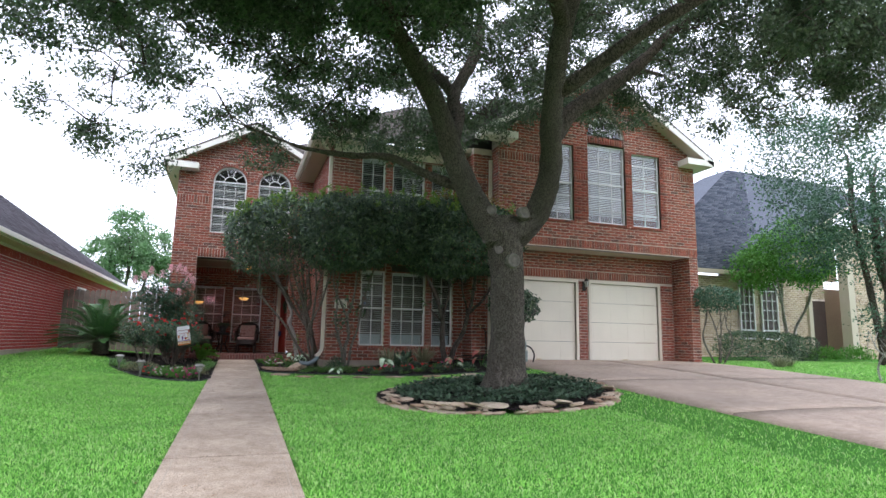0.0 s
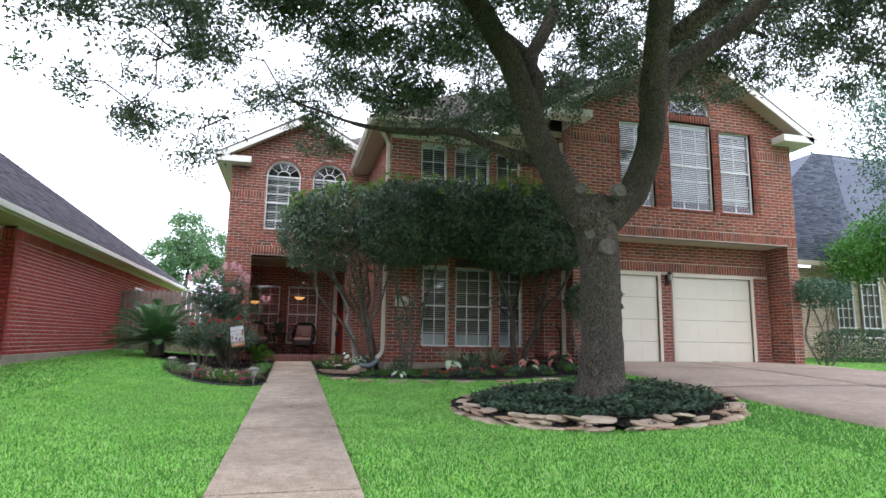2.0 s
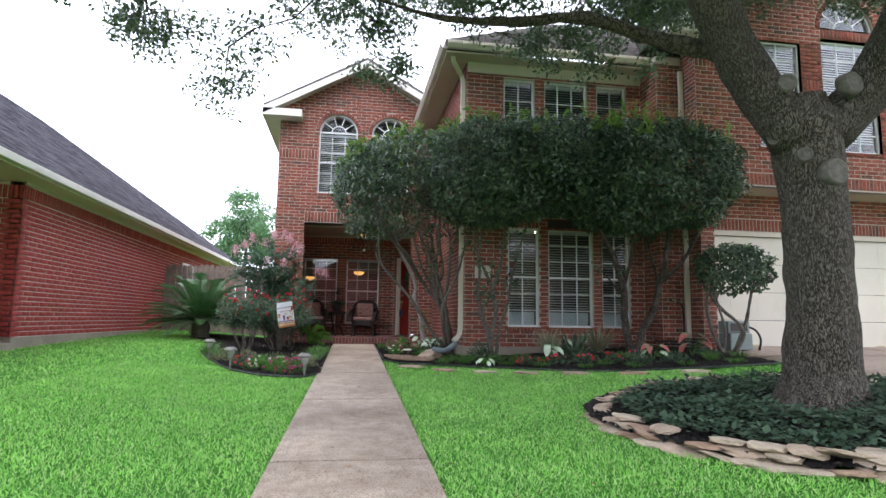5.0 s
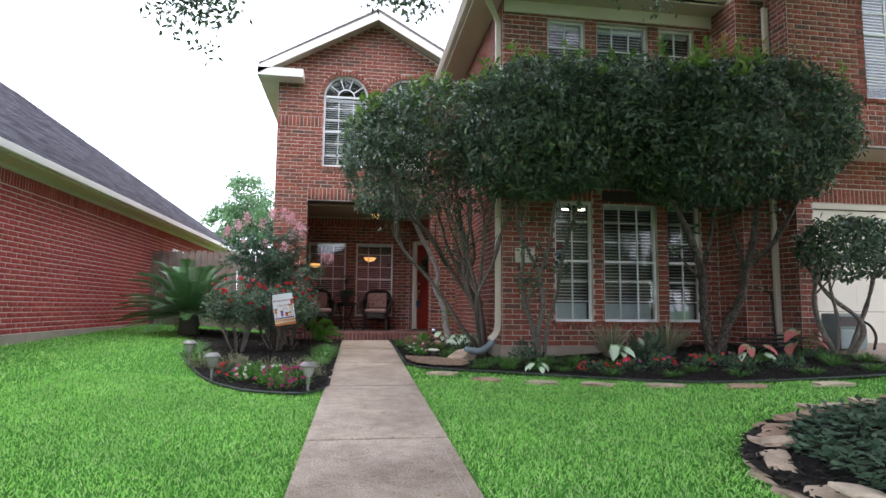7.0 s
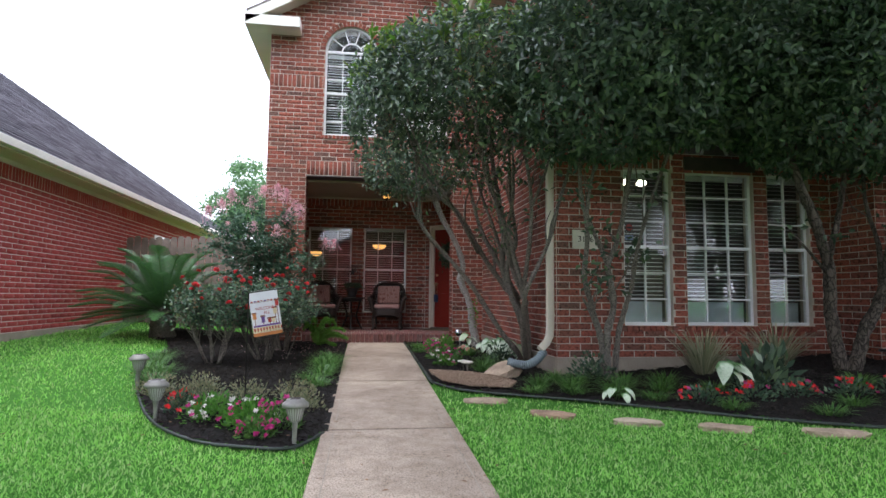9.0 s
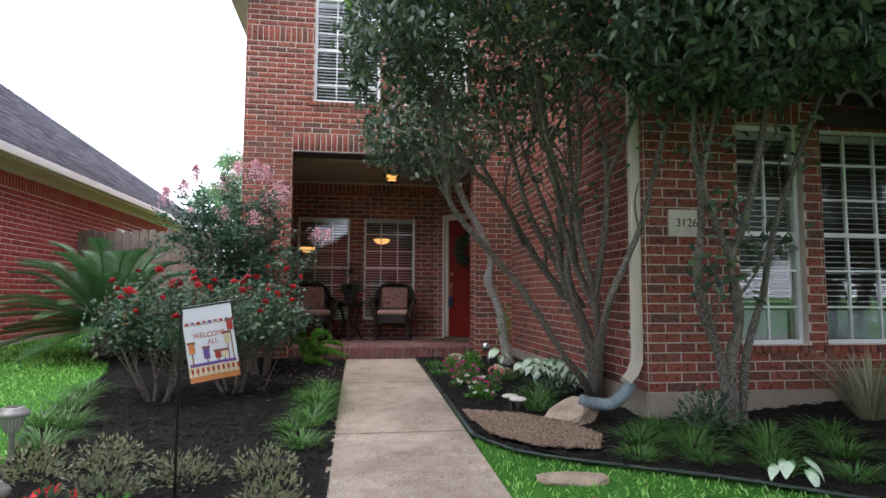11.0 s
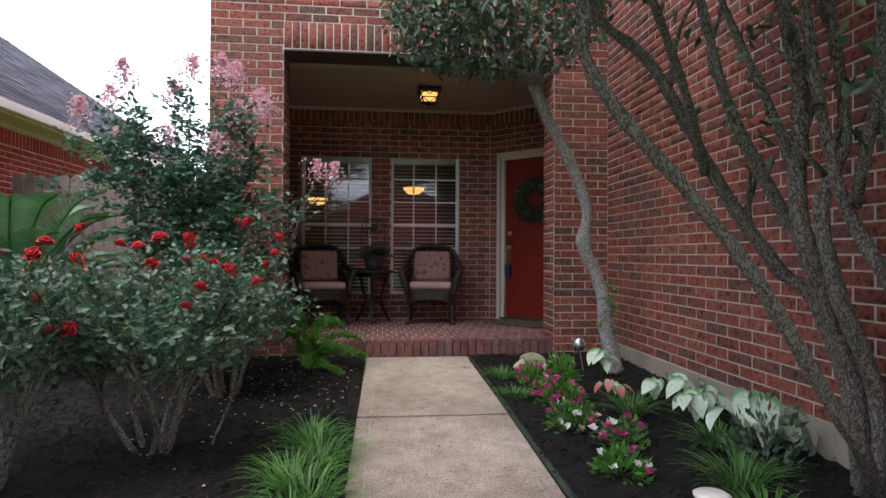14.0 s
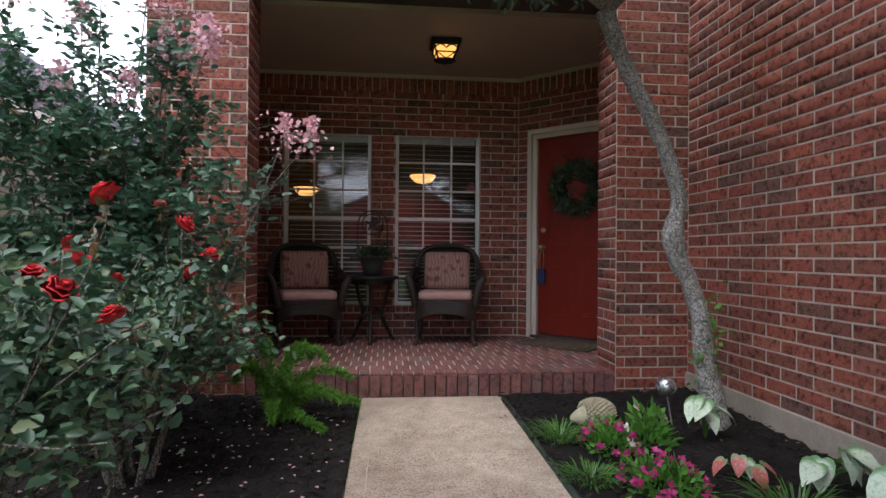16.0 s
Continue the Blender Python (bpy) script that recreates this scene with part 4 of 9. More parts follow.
lay_bricks(porch_floor, courses(0, 0, lambda z: (0, 0), [], [(-1.28, 1.33, 0.0, 0.15)]), pose(0, 0.052, 0.168, -90, 0, 0), paver_one_m, paver_one_m, lambda r: True, depth=0.012, name="edge_brick")

# ---- plants: builders ----
def leaf_quads(at, aim, length, width, rng, curl=0.25, up=0.3):
    """One folded diamond leaf for each place, pointing along aim."""
    n = len(at)
    aim = aim / (np.linalg.norm(aim, axis=1, keepdims=True) + 1e-9)
    side = np.cross(aim, rng.normal(0, 1, (n, 3)) * (1 - up) + np.array([0, 0, up]) * 2)
    side /= np.linalg.norm(side, axis=1, keepdims=True) + 1e-9
    nrm = np.cross(side, aim)
    L = (length * rng.uniform(0.65, 1.25, n))[:, None]
    W = (width * rng.uniform(0.7, 1.2, n))[:, None] / 2
    mid = at + aim * L * 0.45 - nrm * L * curl * 0.4
    v = np.stack([at, mid + side * W + nrm * W * 0.5, at + aim * L, mid - side * W + nrm * W * 0.5], 1)
    f = np.arange(n * 4).reshape(n, 4)
    return v.reshape(-1, 3), f


def oval_leaves(at, aim, face, length, width, rng, curl=0.25):
    """One pointed oval leaf for each place, folded on its midrib, lying along aim and turned towards face."""
    n = len(at)
    aim = aim / (np.linalg.norm(aim, axis=1, keepdims=True) + 1e-9)
    side = np.cross(aim, face)
    side /= np.linalg.norm(side, axis=1, keepdims=True) + 1e-9
    nrm = np.cross(side, aim)
    L = (length * rng.uniform(0.7, 1.25, n))[:, None]
    W = (width * rng.uniform(0.75, 1.2, n))[:, None] / 2
    low, high = at + aim * L * 0.3 - nrm * L * curl * 0.1, at + aim * L * 0.68 - nrm * L * curl * 0.3
    tip = at + aim * L - nrm * L * curl
    lift = nrm * W * 0.3
    v = np.stack([at, low + side * W + lift, high + side * W * 0.85 + lift, tip, high - side * W * 0.85 + lift, low - side * W + lift], 1)
    f = (np.arange(n)[:, None, None] * 6 + np.array([(0, 1, 2, 3), (0, 3, 4, 5)])).reshape(-1, 4)
    return v.reshape(-1, 3), f


def blade_strips(at, aim, length, width, rng, droop=0.5):
    """Long arching blades of three spans each."""
    n = len(at)
    aim = aim / (np.linalg.norm(aim, axis=1, keepdims=True) + 1e-9)
    flat = aim.copy()
    flat[:, 2] = 0
    flat /= np.linalg.norm(flat, axis=1, keepdims=True) + 1e-6
    side = np.stack([-flat[:, 1], flat[:, 0], np.zeros(n)], 1)
    L = (length * rng.uniform(0.6, 1.2, n))[:, None]
    W = width * rng.uniform(0.7, 1.2, n)[:, None] / 2
    vs = []
    for k, w in ((0, 0.8), (0.4, 1.0), (0.75, 0.7), (1.0, 0.05)):
        p = at + aim * L * k + np.array([0, 0, -1]) * L * droop * k * k + flat * L * droop * 0.4 * k * k
        vs += [p - side * W * w, p + side * W * w]
    v = np.stack(vs, 1).reshape(-1, 3)
    q = np.array([(0, 1, 3, 2), (2, 3, 5, 4), (4, 5, 7, 6)])
    f = (np.arange(n)[:, None, None] * 8 + q).reshape(-1, 4)
    return v, f


def merged(chunks):
    vs, fs, k = [], [], 0
    for v, f in chunks:
        vs.append(v)
        fs.append(f + k)
        k += len(v)
    return np.concatenate(vs), np.concatenate(fs)


def unit(rng, n):
    d = rng.normal(0, 1, (n, 3))
    return d / np.linalg.norm(d, axis=1, keepdims=True)


oak_leaf_m = leaf_mat("oak_leaf", [(0.05, 0.085, 0.048), (0.08, 0.125, 0.07), (0.11, 0.165, 0.09), (0.15, 0.205, 0.12)], 0.36, 0.4)
hedge_leaf_m = leaf_mat("glossy_shrub_leaf", [(0.05, 0.086, 0.058), (0.07, 0.115, 0.077), (0.093, 0.148, 0.096), (0.12, 0.182, 0.115), (0.17, 0.26, 0.125)], 0.25, 0.26)
shoot_m = leaf_mat("bright_shoot_leaf", [(0.1, 0.24, 0.03), (0.16, 0.3, 0.05), (0.2, 0.26, 0.06)], 0.4, 0.4)
copper_m = leaf_mat("coppery_new_leaf", [(0.3, 0.14, 0.05), (0.34, 0.22, 0.06), (0.2, 0.2, 0.05)], 0.4, 0.35)
rose_leaf_m = leaf_mat("rose_leaf", [(0.025, 0.062, 0.036), (0.045, 0.1, 0.058), (0.07, 0.14, 0.082), (0.12, 0.21, 0.125), (0.16, 0.2, 0.09)], 0.36, 0.3)
crepe_leaf_m = leaf_mat("crepe_leaf", [(0.04, 0.1, 0.062), (0.065, 0.145, 0.09), (0.105, 0.2, 0.13)], 0.4, 0.3)
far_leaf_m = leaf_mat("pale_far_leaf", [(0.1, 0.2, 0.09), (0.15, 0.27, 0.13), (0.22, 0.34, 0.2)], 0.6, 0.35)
lime_leaf_m = leaf_mat("bright_green_leaf", [(0.06, 0.2, 0.03), (0.1, 0.28, 0.04), (0.15, 0.36, 0.07)], 0.5, 0.4)
grass_m = leaf_mat("lawn_blade", [(0.16, 0.42, 0.08), (0.26, 0.62, 0.12), (0.35, 0.75, 0.16), (0.46, 0.83, 0.23), (0.6, 0.78, 0.36)], 0.55, 0.4)
liriope_m = leaf_mat("border_grass_blade", [(0.05, 0.14, 0.035), (0.095, 0.235, 0.05), (0.16, 0.31, 0.08)], 0.42, 0.35)
flax_m = leaf_mat("striped_flax_blade", [(0.12, 0.16, 0.08), (0.22, 0.24, 0.14), (0.3, 0.28, 0.17)], 0.5, 0.3)
flax_pale_m = leaf_mat("cream_striped_flax_blade", [(0.2, 0.24, 0.13), (0.36, 0.37, 0.23), (0.52, 0.5, 0.36)], 0.45, 0.3)
fern_m = leaf_mat("foxtail_fern_leaf", [(0.1, 0.26, 0.03), (0.15, 0.35, 0.05), (0.2, 0.4, 0.08)], 0.5, 0.4)
sago_m = leaf_mat("sago_leaflet", [(0.045, 0.12, 0.045), (0.07, 0.17, 0.06), (0.1, 0.22, 0.08)], 0.42, 0.25)
ivy_m = leaf_mat("ground_ivy_leaf", [(0.03, 0.07, 0.04), (0.055, 0.11, 0.06), (0.09, 0.15, 0.09)], 0.65, 0.25)
dead_m = leaf_mat("dry_leaf", [(0.2, 0.1, 0.05), (0.3, 0.17, 0.08), (0.14, 0.08, 0.05)], 0.7, 0.2)
red_petal_m = leaf_mat("red_petal", [(0.82, 0.03, 0.04), (0.9, 0.05, 0.06), (0.76, 0.03, 0.05)], 0.5, 0.3)
pink_petal_m = leaf_mat("pink_petal", [(0.72, 0.38, 0.46), (0.8, 0.5, 0.56), (0.74, 0.44, 0.5)], 0.6, 0.35)
magenta_petal_m = leaf_mat("magenta_petal", [(0.55, 0.03, 0.22), (0.62, 0.06, 0.3), (0.5, 0.03, 0.16)], 0.5, 0.3)
white_petal_m = leaf_mat("white_petal", [(0.75, 0.75, 0.7), (0.8, 0.78, 0.76), (0.78, 0.7, 0.72)], 0.5, 0.3)
oak_bark_m = bark_mat("oak_bark", (0.05, 0.043, 0.036), (0.19, 0.17, 0.145), 44.0, 0.34, 1.0, 0.035)
limb_bark_m = bark_mat("dark_limb_bark", (0.03, 0.026, 0.022), (0.13, 0.11, 0.095), 26.0, 0.5, 0.8, 0.02)
pale_bark_m = bark_mat("smooth_grey_bark", (0.13, 0.125, 0.12), (0.5, 0.49, 0.47), 46.0, 0.7, 0.9, 0.008)
brown_bark_m = bark_mat("brown_shrub_bark", (0.05, 0.043, 0.037), (0.25, 0.23, 0.205), 48.0, 0.5, 0.7, 0.008)
scar_m = plain("grey_cut_wood", (0.145, 0.13, 0.115), 0.9, vary=0.4, scale=18, relief=0.8)


def rugged_tube(points, radii, seg, amp, freq, steps=6):
    """A limb whose skin swells and cracks."""
    pts = curve_points(points, steps)
    rad = np.interp(np.linspace(0, len(points) - 1, len(pts)), range(len(points)), radii)
    bm = tube(bmesh.new(), pts, list(rad), seg)
    bm.normal_update()
    for v in bm.verts:
        n = noise.noise(v.co * freq) * amp + noise.noise(v.co * freq * 3.1) * amp * 0.4
        v.co += v.normal * n
    return bm


# ---- the oak ----
oak = empty("oak_tree", (3.7, -9.93, float(ground_z(3.7, -9.93))), "large live oak with furrowed grey bark and pruning scars", "tree")
inv = oak.matrix_basis.inverted()


def under(parent, bm):
    bm.transform(parent.matrix_basis.inverted())
    return bm


trunk_pts = [(3.7, -9.93, -0.2), (3.7, -9.93, 0.0), (3.71, -9.93, 0.25), (3.72, -9.94, 0.8), (3.72, -9.94, 1.5), (3.7, -9.94, 2.0), (3.66, -9.95, 2.35), (3.64, -9.98, 2.6)]
part("trunk", under(oak, rugged_tube(trunk_pts, [0.44, 0.38, 0.3, 0.26, 0.25, 0.265, 0.29, 0.17], 44, 0.02, 5.0, 9)), oak_bark_m, oak, "thick furrowed trunk", True)
OAK_LIMBS = [
    ([(3.55, -9.97, 2.2), (3.2, -9.92, 2.75), (2.85, -9.95, 3.35), (2.5, -10.0, 4.2), (1.95, -10.1, 5.0), (1.2, -10.4, 5.8), (0.2, -10.9, 6.5), (-1.2, -11.5, 7.0)], [0.2, 0.2, 0.175, 0.16, 0.145, 0.115, 0.08, 0.04]),
    ([(3.8, -10.0, 2.25), (4.1, -10.2, 2.65), (4.1, -10.6, 3.2), (3.85, -11.1, 3.9), (3.75, -11.6, 4.9), (3.9, -12.3, 5.9), (4.3, -13.3, 6.7)], [0.2, 0.19, 0.165, 0.15, 0.135, 0.1, 0.05]),
    ([(4.0, -10.75, 3.55), (4.45, -10.65, 4.15), (4.98, -10.6, 4.55), (5.76, -10.6, 5.18), (6.4, -10.7, 5.85), (7.4, -10.9, 6.6)], [0.14, 0.13, 0.12, 0.1, 0.07, 0.03]),
    ([(2.75, -9.95, 3.55), (2.95, -9.7, 4.2), (3.0, -9.4, 4.7), (3.5, -9.0, 5.6), (3.9, -8.4, 6.6), (4.1, -7.8, 7.6)], [0.13, 0.12, 0.11, 0.1, 0.07, 0.03]),
    ([(3.0, -9.4, 4.7), (2.75, -8.8, 5.4), (2.5, -8.0, 6.2), (2.2, -7.0, 6.8)], [0.09, 0.08, 0.06, 0.03]),
    ([(3.12, -9.86, 2.95), (2.55, -9.5, 3.25), (2.0, -9.2, 3.55), (1.3, -8.9, 3.6), (0.6, -8.6, 3.75), (-0.4, -8.4, 4.1)], [0.09, 0.07, 0.06, 0.045, 0.03, 0.012]),
    ([(1.95, -10.1, 5.0), (1.0, -11.4, 5.3), (-0.2, -12.6, 5.5), (-1.6, -13.4, 5.6)], [0.12, 0.09, 0.06, 0.03]),
    ([(3.75, -11.6, 4.9), (2.8, -12.6, 5.6), (1.8, -13.6, 6.1), (0.8, -14.4, 6.4)], [0.11, 0.09, 0.06, 0.03]),
    ([(3.85, -11.2, 4.1), (5.0, -12.3, 5.0), (6.2, -13.2, 5.6), (7.6, -14.0, 6.0)], [0.11, 0.09, 0.06, 0.03]),
    ([(5.3, -10.6, 4.8), (6.2, -9.8, 5.5), (7.4, -8.9, 6.1), (8.4, -8.2, 6.5)], [0.09, 0.07, 0.05, 0.02]),
]
for pts, rad in OAK_LIMBS:
    part("limb", under(oak, rugged_tube(pts, rad, 16, 0.02, 7.0)), oak_bark_m if rad[0] > 0.15 else limb_bark_m, oak, "", True)
for at, face, r in (((2.99, -10.05, 3.0), (-0.55, -0.8, 0.1), 0.08), ((3.36, -10.14, 2.63), (-0.3, -0.95, 0.1), 0.075), ((3.83, -10.3, 2.6), (0.1, -1, 0.15), 0.09), ((3.69, -10.23, 1.87), (0.05, -1, 0.0), 0.1), ((3.48, -10.15, 2.02), (-0.5, -0.85, 0.0), 0.06), ((3.33, -10.0, 2.2), (-0.9, -0.4, 0.0), 0.06)):
    bm = lathe(bmesh.new(), [(r * 1.15, -0.08), (r * 1.1, -0.02), (r * 1.0, 0.012), (r * 0.88, 0.016), (r * 0.74, 0.0), (r * 0.45, 0.005), (r * 0.1, 0.01)], seg=24)
    for v in bm.verts:
        v.co *= 1 + 0.12 * noise.noise(v.co * 9 + Vector(at))
    bm.transform(Matrix.Translation(at) @ Vector(face).to_track_quat("Z", "Y").to_matrix().to_4x4())
    part("knot", under(oak, bm), scar_m, oak, "healed pruning scar", True)
# crown: sprays of leaves at the ends of twigs
rng = np.random.default_rng(11)
CL = []
while len(CL) < 640:
    a = rng.uniform(0, 2 * math.pi)
    r = 7.0 * math.sqrt(rng.uniform(0.02, 1))
    x, y = 3.4 + r * math.cos(a), -10.2 + r * 0.92 * math.sin(a)
    base = 5.0 - 1.15 * (r / 7.0) ** 2 - 0.5 * math.sin(a * 3 + 1) * (r / 7)
    if r < 2.5:
        base += 0.6
    top = 5.6 + 4.6 * math.sqrt(max(0, 1 - (r / 7.6) ** 2))
    z = base + (top - base) * rng.uniform(0, 1) ** 1.6
    if y > -5.6 or (y > -6.4 and z < 5):
        continue
    if x > 4.6 and z < 5.7:
        continue
    CL.append((x, y, z))
for x0, x1, n in ((-3.0, 2.6, 85), (7.0, 10.8, 45)):
    for k in range(n):
        CL.append((rng.uniform(x0, x1), rng.uniform(-13.0, -9.6), rng.uniform(5.2, 6.9)))
for x0, x1, y0, y1, z0, z1, n in ((-0.6, 2.8, -11.8, -9.2, 4.7, 5.8, 46), (6.4, 11.4, -13.0, -10.4, 4.7, 6.4, 52), (0.9, 3.6, -8.9, -7.2, 4.0, 4.9, 11)):
    for k in range(n):
        CL.append((rng.uniform(x0, x1), rng.uniform(y0, y1), rng.uniform(z0, z1)))
CL = np.array(CL)
limb_pts = np.concatenate([np.array([tuple(p) for p in curve_points(pts, 6)])[6:] for pts, rad in OAK_LIMBS])
twigs = bmesh.new()
chunks = []
nodes_at = limb_pts.copy()
order = np.argsort([np.min(np.linalg.norm(limb_pts - c, axis=1)) for c in CL])
for c in CL[order]:
    d = np.linalg.norm(nodes_at - c, axis=1) + 0.4 * np.maximum(0, nodes_at[:, 2] - c[2])
    p = nodes_at[np.argmin(d)]
    gap = np.linalg.norm(p - c)
    nodes_at = np.concatenate([nodes_at, c[None], ((p + c) / 2)[None]])
    mid = (p + c) / 2 + np.array([0, 0, 0.1 * gap]) + rng.normal(0, 0.1, 3)
    rr = 0.009 + 0.006 * gap
    tube(twigs, [p, mid, c], [rr, rr * 0.75, 0.006], 5)
    out = c - p
    out /= np.linalg.norm(out) + 1e-6
    n = int(rng.integers(420, 680))
    k = 11
    sub = c + out * rng.uniform(-0.1, 0.35, (k, 1)) + unit(rng, k) * rng.uniform(0.25, 0.5) * np.array([1, 1, 0.6])
    for q in sub:
        tube(twigs, [c - out * 0.1, (c + q) / 2 + (0, 0, 0.04), q], [0.006, 0.004, 0.002], 3)
    at = sub[rng.integers(0, k, n)] + rng.normal(0, 0.1, (n, 3)) * np.array([1, 1, 0.75])
    aim = unit(rng, n) + out * 0.4 + np.array([0, 0, -0.25])
    chunks.append(leaf_quads(at, aim, 0.078, 0.037, rng))
v, f = merged(chunks)
ob = fast("crown", v - np.array(oak.matrix_basis.translation), f, oak_leaf_m, oak, "dense dark green small-leaved crown")
tagged(ob, kind="stuff")
tagged(part("twig_mass", under(oak, twigs), limb_bark_m, oak), kind="stuff")


# ---- clipped multi-stemmed shrubs before the house ----
def crown_points(ellipsoids, n, rng, shell=0.86, power=3.0):
    """Places in boxy rounded crowns, most of them near the skin."""
    vol = np.array([e[3] * e[4] * e[5] for e in ellipsoids])
    which = rng.choice(len(ellipsoids), n, p=vol / vol.sum())
    e = np.array(ellipsoids)[which]
    d = unit(rng, n)
    k = (np.abs(d) ** power).sum(1) ** (-1 / power)
    lump = 1 + 0.06 * np.sin(d[:, 0] * 9 + which) * np.sin(d[:, 1] * 8) + 0.05 * np.sin(d[:, 2] * 11 + d[:, 0] * 5)
    r = np.where(rng.uniform(0, 1, n) < shell, rng.uniform(0.88, 1.04, n), rng.uniform(0.3, 0.95, n)) * lump
    return e[:, :3] + d * (k * r)[:, None] * e[:, 3:], d


def stems(parent, base, tops, r0, material, rng, wob=0.12, seg=8, name="stem"):
    for t in tops:
        b = np.array(base) + rng.normal(0, 0.07, 3) * (1, 1, 0)
        t = np.array(t)
        mid1 = b + (t - b) * 0.33 + rng.normal(0, wob, 3) * (1, 1, 0.3)
        mid2 = b + (t - b) * 0.68 + rng.normal(0, wob, 3) * (1, 1, 0.3)
        r = r0 * rng.uniform(0.75, 1.1)
        pts = [b - (0, 0, 0.1), mid1, mid2, t]
        bm = rugged_tube(pts, [r, r * 0.85, r * 0.6, r * 0.25], seg, r * 0.25, 9.0, 7)
        for s in (0.55, 0.75):
            q = np.array(curve_points(pts, 7)[int(21 * s)])
            tube(bm, [q, q + (t - b) * 0.18 + rng.normal(0, 0.12, 3), q + (t - b) * 0.3 + rng.normal(0, 0.22, 3)], [r * 0.45, r * 0.35, r * 0.12], 6)
        part(name, under(parent, bm), material, parent, "", True)


def shrub_tree(name, label, base, ellipsoids, n, seed, tops, r0, keep=None, leaf=(0.08, 0.035), mat=None, bark=None, shoots=0, bare=0.35, shell=0.86, skirt=-0.55):
    rng = np.random.default_rng(seed)
    t = empty(name, base, label, "shrub")
    at, d = crown_points(ellipsoids, n, rng, shell)
    ok = (d[:, 2] > skirt) | (rng.uniform(0, 1, n) < bare)
    if keep is not None:
        ok &= keep(at)
    at, d = at[ok], d[ok]
    aim = d * 0.35 + unit(rng, len(at)) * 0.9 + np.array([0, 0, -0.25])
    face = d * 0.7 + unit(rng, len(at)) * 0.55 + np.array([0, 0, 0.55])
    v, f = oval_leaves(at, aim, face, leaf[0], leaf[1], rng)
    ob = fast("crown", v - np.array(base), f, mat or hedge_leaf_m, t, "dense clipped glossy foliage")
    tagged(ob, kind="stuff")
    if shoots:
        at2, d2 = crown_points(ellipsoids, shoots * 40, rng, 1.0)
        ok = (d2[:, 2] > 0.45) & (keep(at2) if keep is not None else True)
        at2 = at2[ok][:shoots]
        ch = []
        for p in at2:
            m = 16
            h = rng.uniform(0.05, 0.28)
            q = p + np.stack([rng.normal(0, 0.02, m), rng.normal(0, 0.02, m), np.linspace(0, h, m)], 1)
            ch.append(oval_leaves(q, unit(rng, m) + (0, 0, 0.7), unit(rng, m) + (0, 0, 0.6), 0.1, 0.04, rng))
        v, f = merged(ch)
        tagged(fast("shoot_mass", v - np.array(base), f, shoot_m, t, "bright new shoots on top"), kind="stuff")
    if tops:
        stems(t, base, tops, r0, bark or brown_bark_m, rng)
    return t


